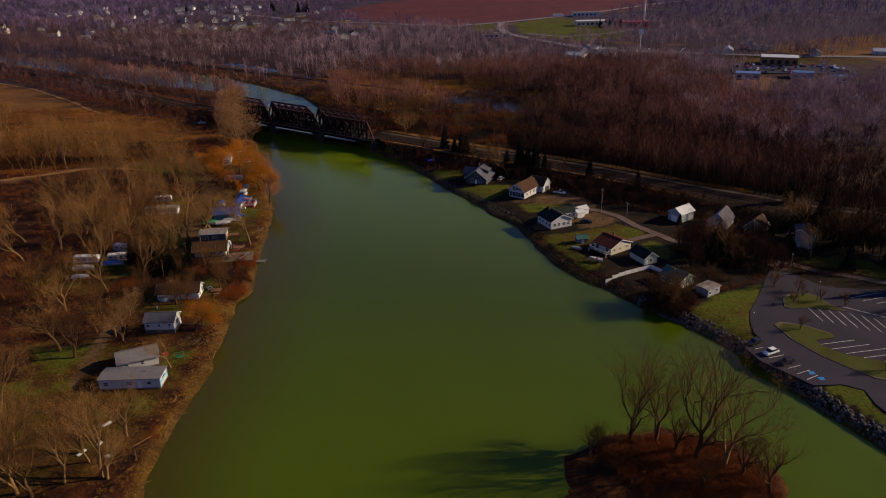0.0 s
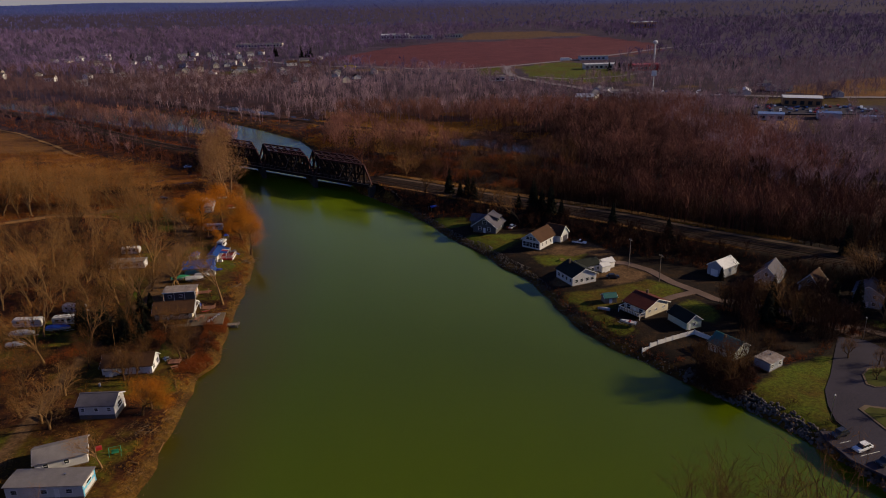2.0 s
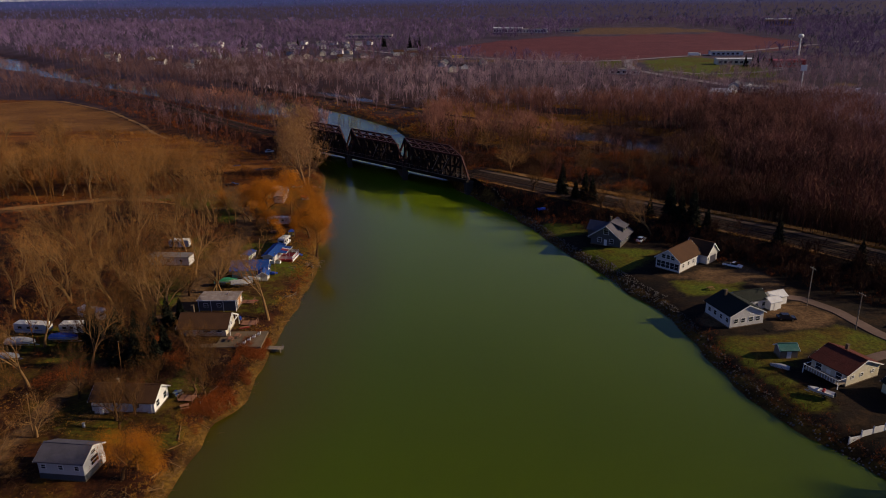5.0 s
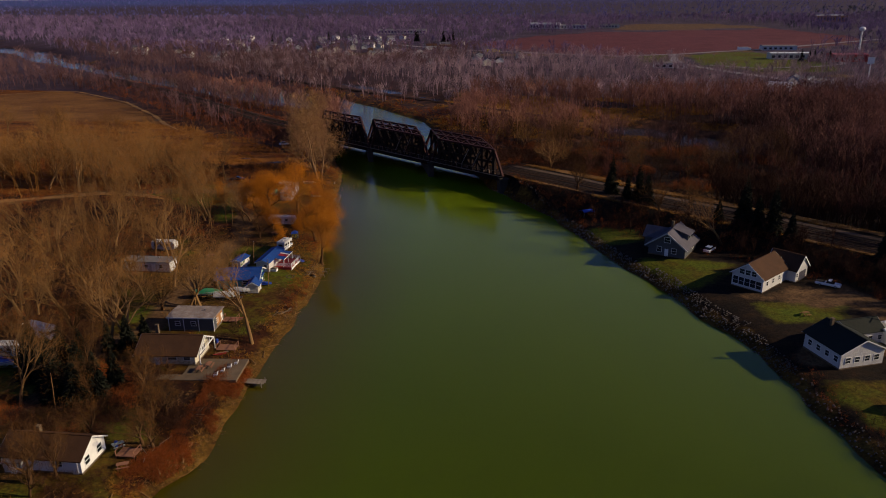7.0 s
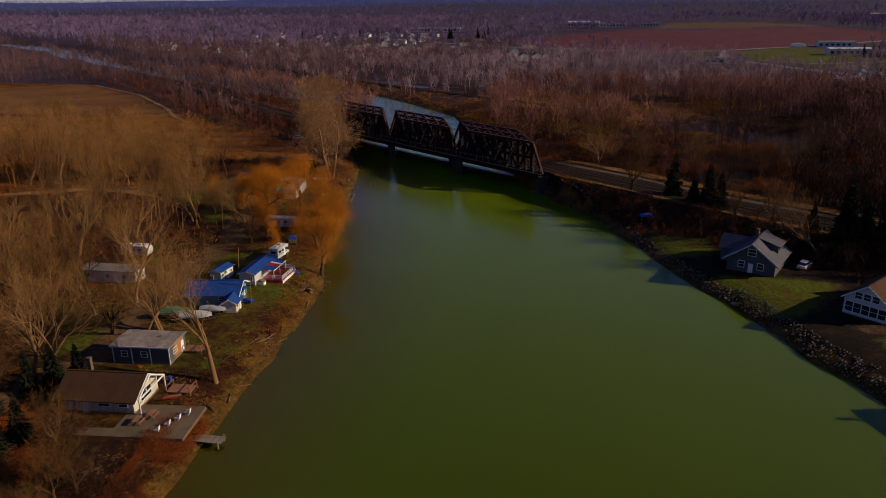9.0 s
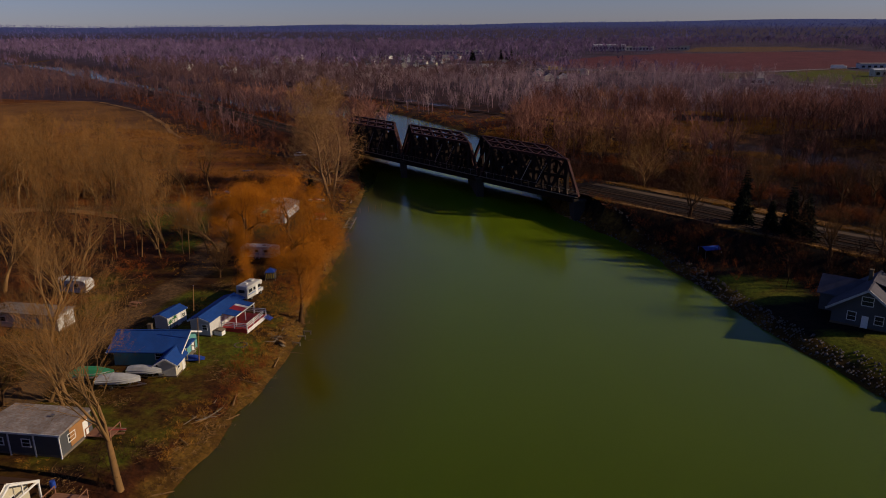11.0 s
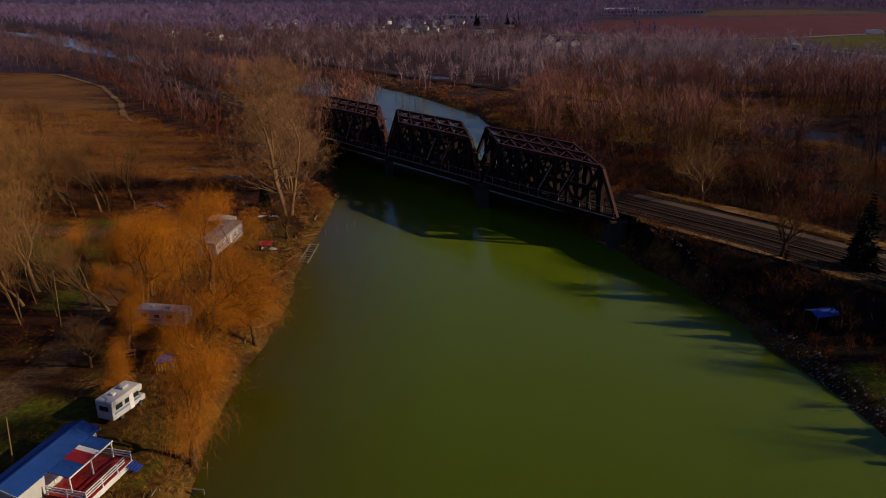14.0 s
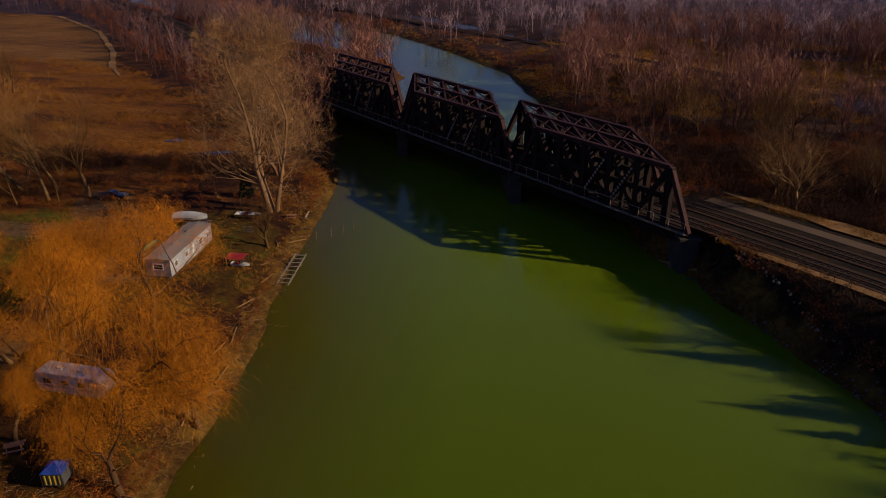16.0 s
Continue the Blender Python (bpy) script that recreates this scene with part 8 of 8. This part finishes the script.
road_strip([(-300, 1190), (-200, 1090), (-99, 1055), (-40, 1019), (20, 1005), (78, 1032), (189, 1110), (364, 1284), (520, 1400)], 5.5, "pale two-lane road past a field")
road_strip([(78, 1030), (72, 960), (78, 905), (110, 840), (160, 760), (330, 700), (600, 640)], 5.0, "pale two-lane road to the stores")
def verge(line, half, label, mat):
    pts = along(line, 5.0)
    vs = []
    for k, (x, y, a) in enumerate(pts):
        w = half * (0.75 + 0.35 * math.sin(k * 1.7) * math.sin(k * 0.6)) * min(1.0, (k + 0.3) / 4, (len(pts) - 0.7 - k) / 4)
        for o in (-w, w):
            px, py = x - math.sin(a) * o, y + math.cos(a) * o
            vs.append((px, py, ground_z(px, py) + 0.22))
    n = len(pts) - 1
    tagged(new("verge", mesh_np("verge", np.array(vs), np.array([(2 * i, 2 * i + 1, 2 * i + 3, 2 * i + 2) for i in range(n)]), mat, True)), label, "track", kind="structure")


TRACK_TAN = weathered("tan_grass_track", (0.25, 0.135, 0.05), 0.95, 0.3, 0.1, 1.2, dirt=(0.12, 0.06, 0.025), dirt_amount=0.6)
PUDDLE, _nt, _b = nodes_of("shallow_rain_water")
_b.inputs["Base Color"].default_value = (0.02, 0.018, 0.02, 1)
_b.inputs["Roughness"].default_value = 0.08
_b.inputs["IOR"].default_value = 1.33
for cx, cy, rx, ry in ((-143.5, 417.6, 4.2, 1.5), (-148.5, 415.2, 2.4, 0.6), (-160.6, 423.0, 1.9, 1.0)):
    tagged(plate("puddle", [(cx + rx * math.cos(a) * (1 + 0.25 * math.sin(3 * a + cx)), cy + 0.5 * rx * math.cos(a) + ry * math.sin(a)) for a in [k * math.tau / 18 for k in range(18)]], ground_z(cx, cy) + 0.12, 0.3, PUDDLE), "puddle of rain water in rough grass", "water", kind="structure")
for off, half in ((11.8, 2.4), (-7.7, 0.9)):
    verge([(x - math.sin(a) * off, y + math.cos(a) * off) for x, y, a in along(RAIL_R[:6], 6.0)], half, "strip of tan dead grass beside the railway", TRACK_TAN)
verge([(-232, 486), (-250, 502), (-276, 532), (-331, 584), (-409, 636), (-432, 636), (-482, 592), (-622, 562)], 1.5, "tan dead grass margin along a field", TRACK_TAN)
verge([(-330, 255), (-270, 302), (-223, 336), (-186, 357.5), (-168, 357), (-152, 352)], 2.6, "tan farm track across rough land", TRACK_TAN)
tagged(plate("road", [(240, 610), (262, 662), (352, 640), (338, 596)], ground_z(295, 630) + 0.6, 1.6, ASPHALT), "dark asphalt car park by the stores", "road", kind="structure")
road_strip([(100, 905), (140, 870), (195, 890), (235, 930), (225, 980)], 3.5, "pale service road round a lawn")
for k in range(14):
    x_, y_ = _rng.uniform(120, 420), _rng.uniform(700, 800)
    far_house(x_, y_, _rng.choice((-20, 70)), _rng.uniform(9, 20), 9, 3.6, _rng.choice((SIDING, CREAM, GREY_SIDING)), _rng.choice((ROOF_LIGHT, ROOF_SILVER, ROOF_GREY)), "low pale shop building beside the road")
tw = thing("water_tower", 272, 1021, ground_z(272, 1021), 0, "slender white water tower", "tower")
part("shaft", tube(bmesh.new(), (0, 0, -1), (0, 0, 27), 1.0, 0.8, 10), WHITE, tw)
bm = bmesh.new()
bmesh.ops.create_uvsphere(bm, u_segments=16, v_segments=8, radius=3.2, matrix=pose(0, 0, 28.5) @ Matrix.Diagonal((1, 1, 0.75, 1)))
part("tank", bm, WHITE, tw)
sg = thing("pole_sign", 203, 768, ground_z(203, 768), 0, "tall white roadside sign on a pole", "sign")
part("post", tube(bmesh.new(), (0, 0, -0.5), (0, 0, 15), 0.5, 0.4, 8), WHITE, sg)
part("board", box(bmesh.new(), 0, 0, 17, 5, 0.6, 5, None, 0.05), WHITE, sg)
mast = thing("radio_mast", 640, 1500, ground_z(640, 1500), 0, "thin lattice radio mast", "mast")
bm = bmesh.new()
for k in range(3):
    beam(bm, (0.8 * math.cos(k * 2.1), 0.8 * math.sin(k * 2.1), 0), (0.4 * math.cos(k * 2.1), 0.4 * math.sin(k * 2.1), 95), 0.2)
for k in range(40):
    beam(bm, (0.8 * math.cos(k * 2.1), 0.8 * math.sin(k * 2.1), k * 2.3), (0.8 * math.cos(k * 2.1 + 2.1), 0.8 * math.sin(k * 2.1 + 2.1), k * 2.3 + 2.3), 0.1)
part("lattice", bm, STEEL_PALE, mast)
for k in range(90):
    x_, y_ = (_rng.uniform(255, 340), _rng.uniform(608, 648)) if k % 3 else (_rng.uniform(140, 260), _rng.uniform(715, 765))
    t = thing("parked_car", x_, y_, (ground_z(295, 630) + 0.6) if k % 3 else ground_z(x_, y_), _rng.choice((70, 250, 70)), "far parked car by the stores", "car", "cars by the stores")
    bm = prism(bmesh.new(), [(-2.2, 0.35), (2.2, 0.35), (2.25, 0.85), (1.2, 0.95), (0.6, 1.45), (-1.4, 1.45), (-2.1, 0.95)], -0.9, 0.9, Matrix(((0, 1, 0, 0), (1, 0, 0, 0), (0, 0, 1, 0), (0, 0, 0, 1))))
    part("body", bm, _rng.choice((CAR_WHITE, CAR_DARK, CAR_BLUE, CHROME, RED)), t)
    for u in (-1.4, 1.4):
        part("axle_wheels", tube(bmesh.new(), (u, -0.92, 0.33), (u, 0.92, 0.33), 0.33, 0.33, 8), RUBBER, t)
for x_, y_, m_, l_ in ((-138, 1050, YELLOW, "yellow box lorry on the far road"), (165, 1095, WHITE, "white box lorry on the far road")):
    t = thing("box_lorry", x_, y_, ground_z(x_, y_), 5, l_, "lorry")
    part("box_body", box(bmesh.new(), 0, 0, 2.6, 13, 2.6, 3.4, None, 0.05), m_, t)
    part("cab", box(bmesh.new(), 8, 0, 1.9, 2.4, 2.5, 2.7, None, 0.2), m_, t)
    for u in (-5, -3.5, 7.8):
        part("axle_wheels", tube(bmesh.new(), (u, -1.25, 0.5), (u, 1.25, 0.5), 0.5, 0.5, 10), RUBBER, t)
for x_, y_, s_ in ((-290, 1270, 1.4), (-285, 1262, 1.2), (-240, 1240, 1.5), (-232, 1246, 1.4), (-225, 1240, 1.6), (-420, 1230, 1.3), (-500, 1200, 1.3), (212, 960, 1.0), (206, 956, 1.0), (218, 958, 1.0), (225, 955, 1.0), (200, 962, 1.0)):
    plant(SPRUCES[0], x_, y_, s_)
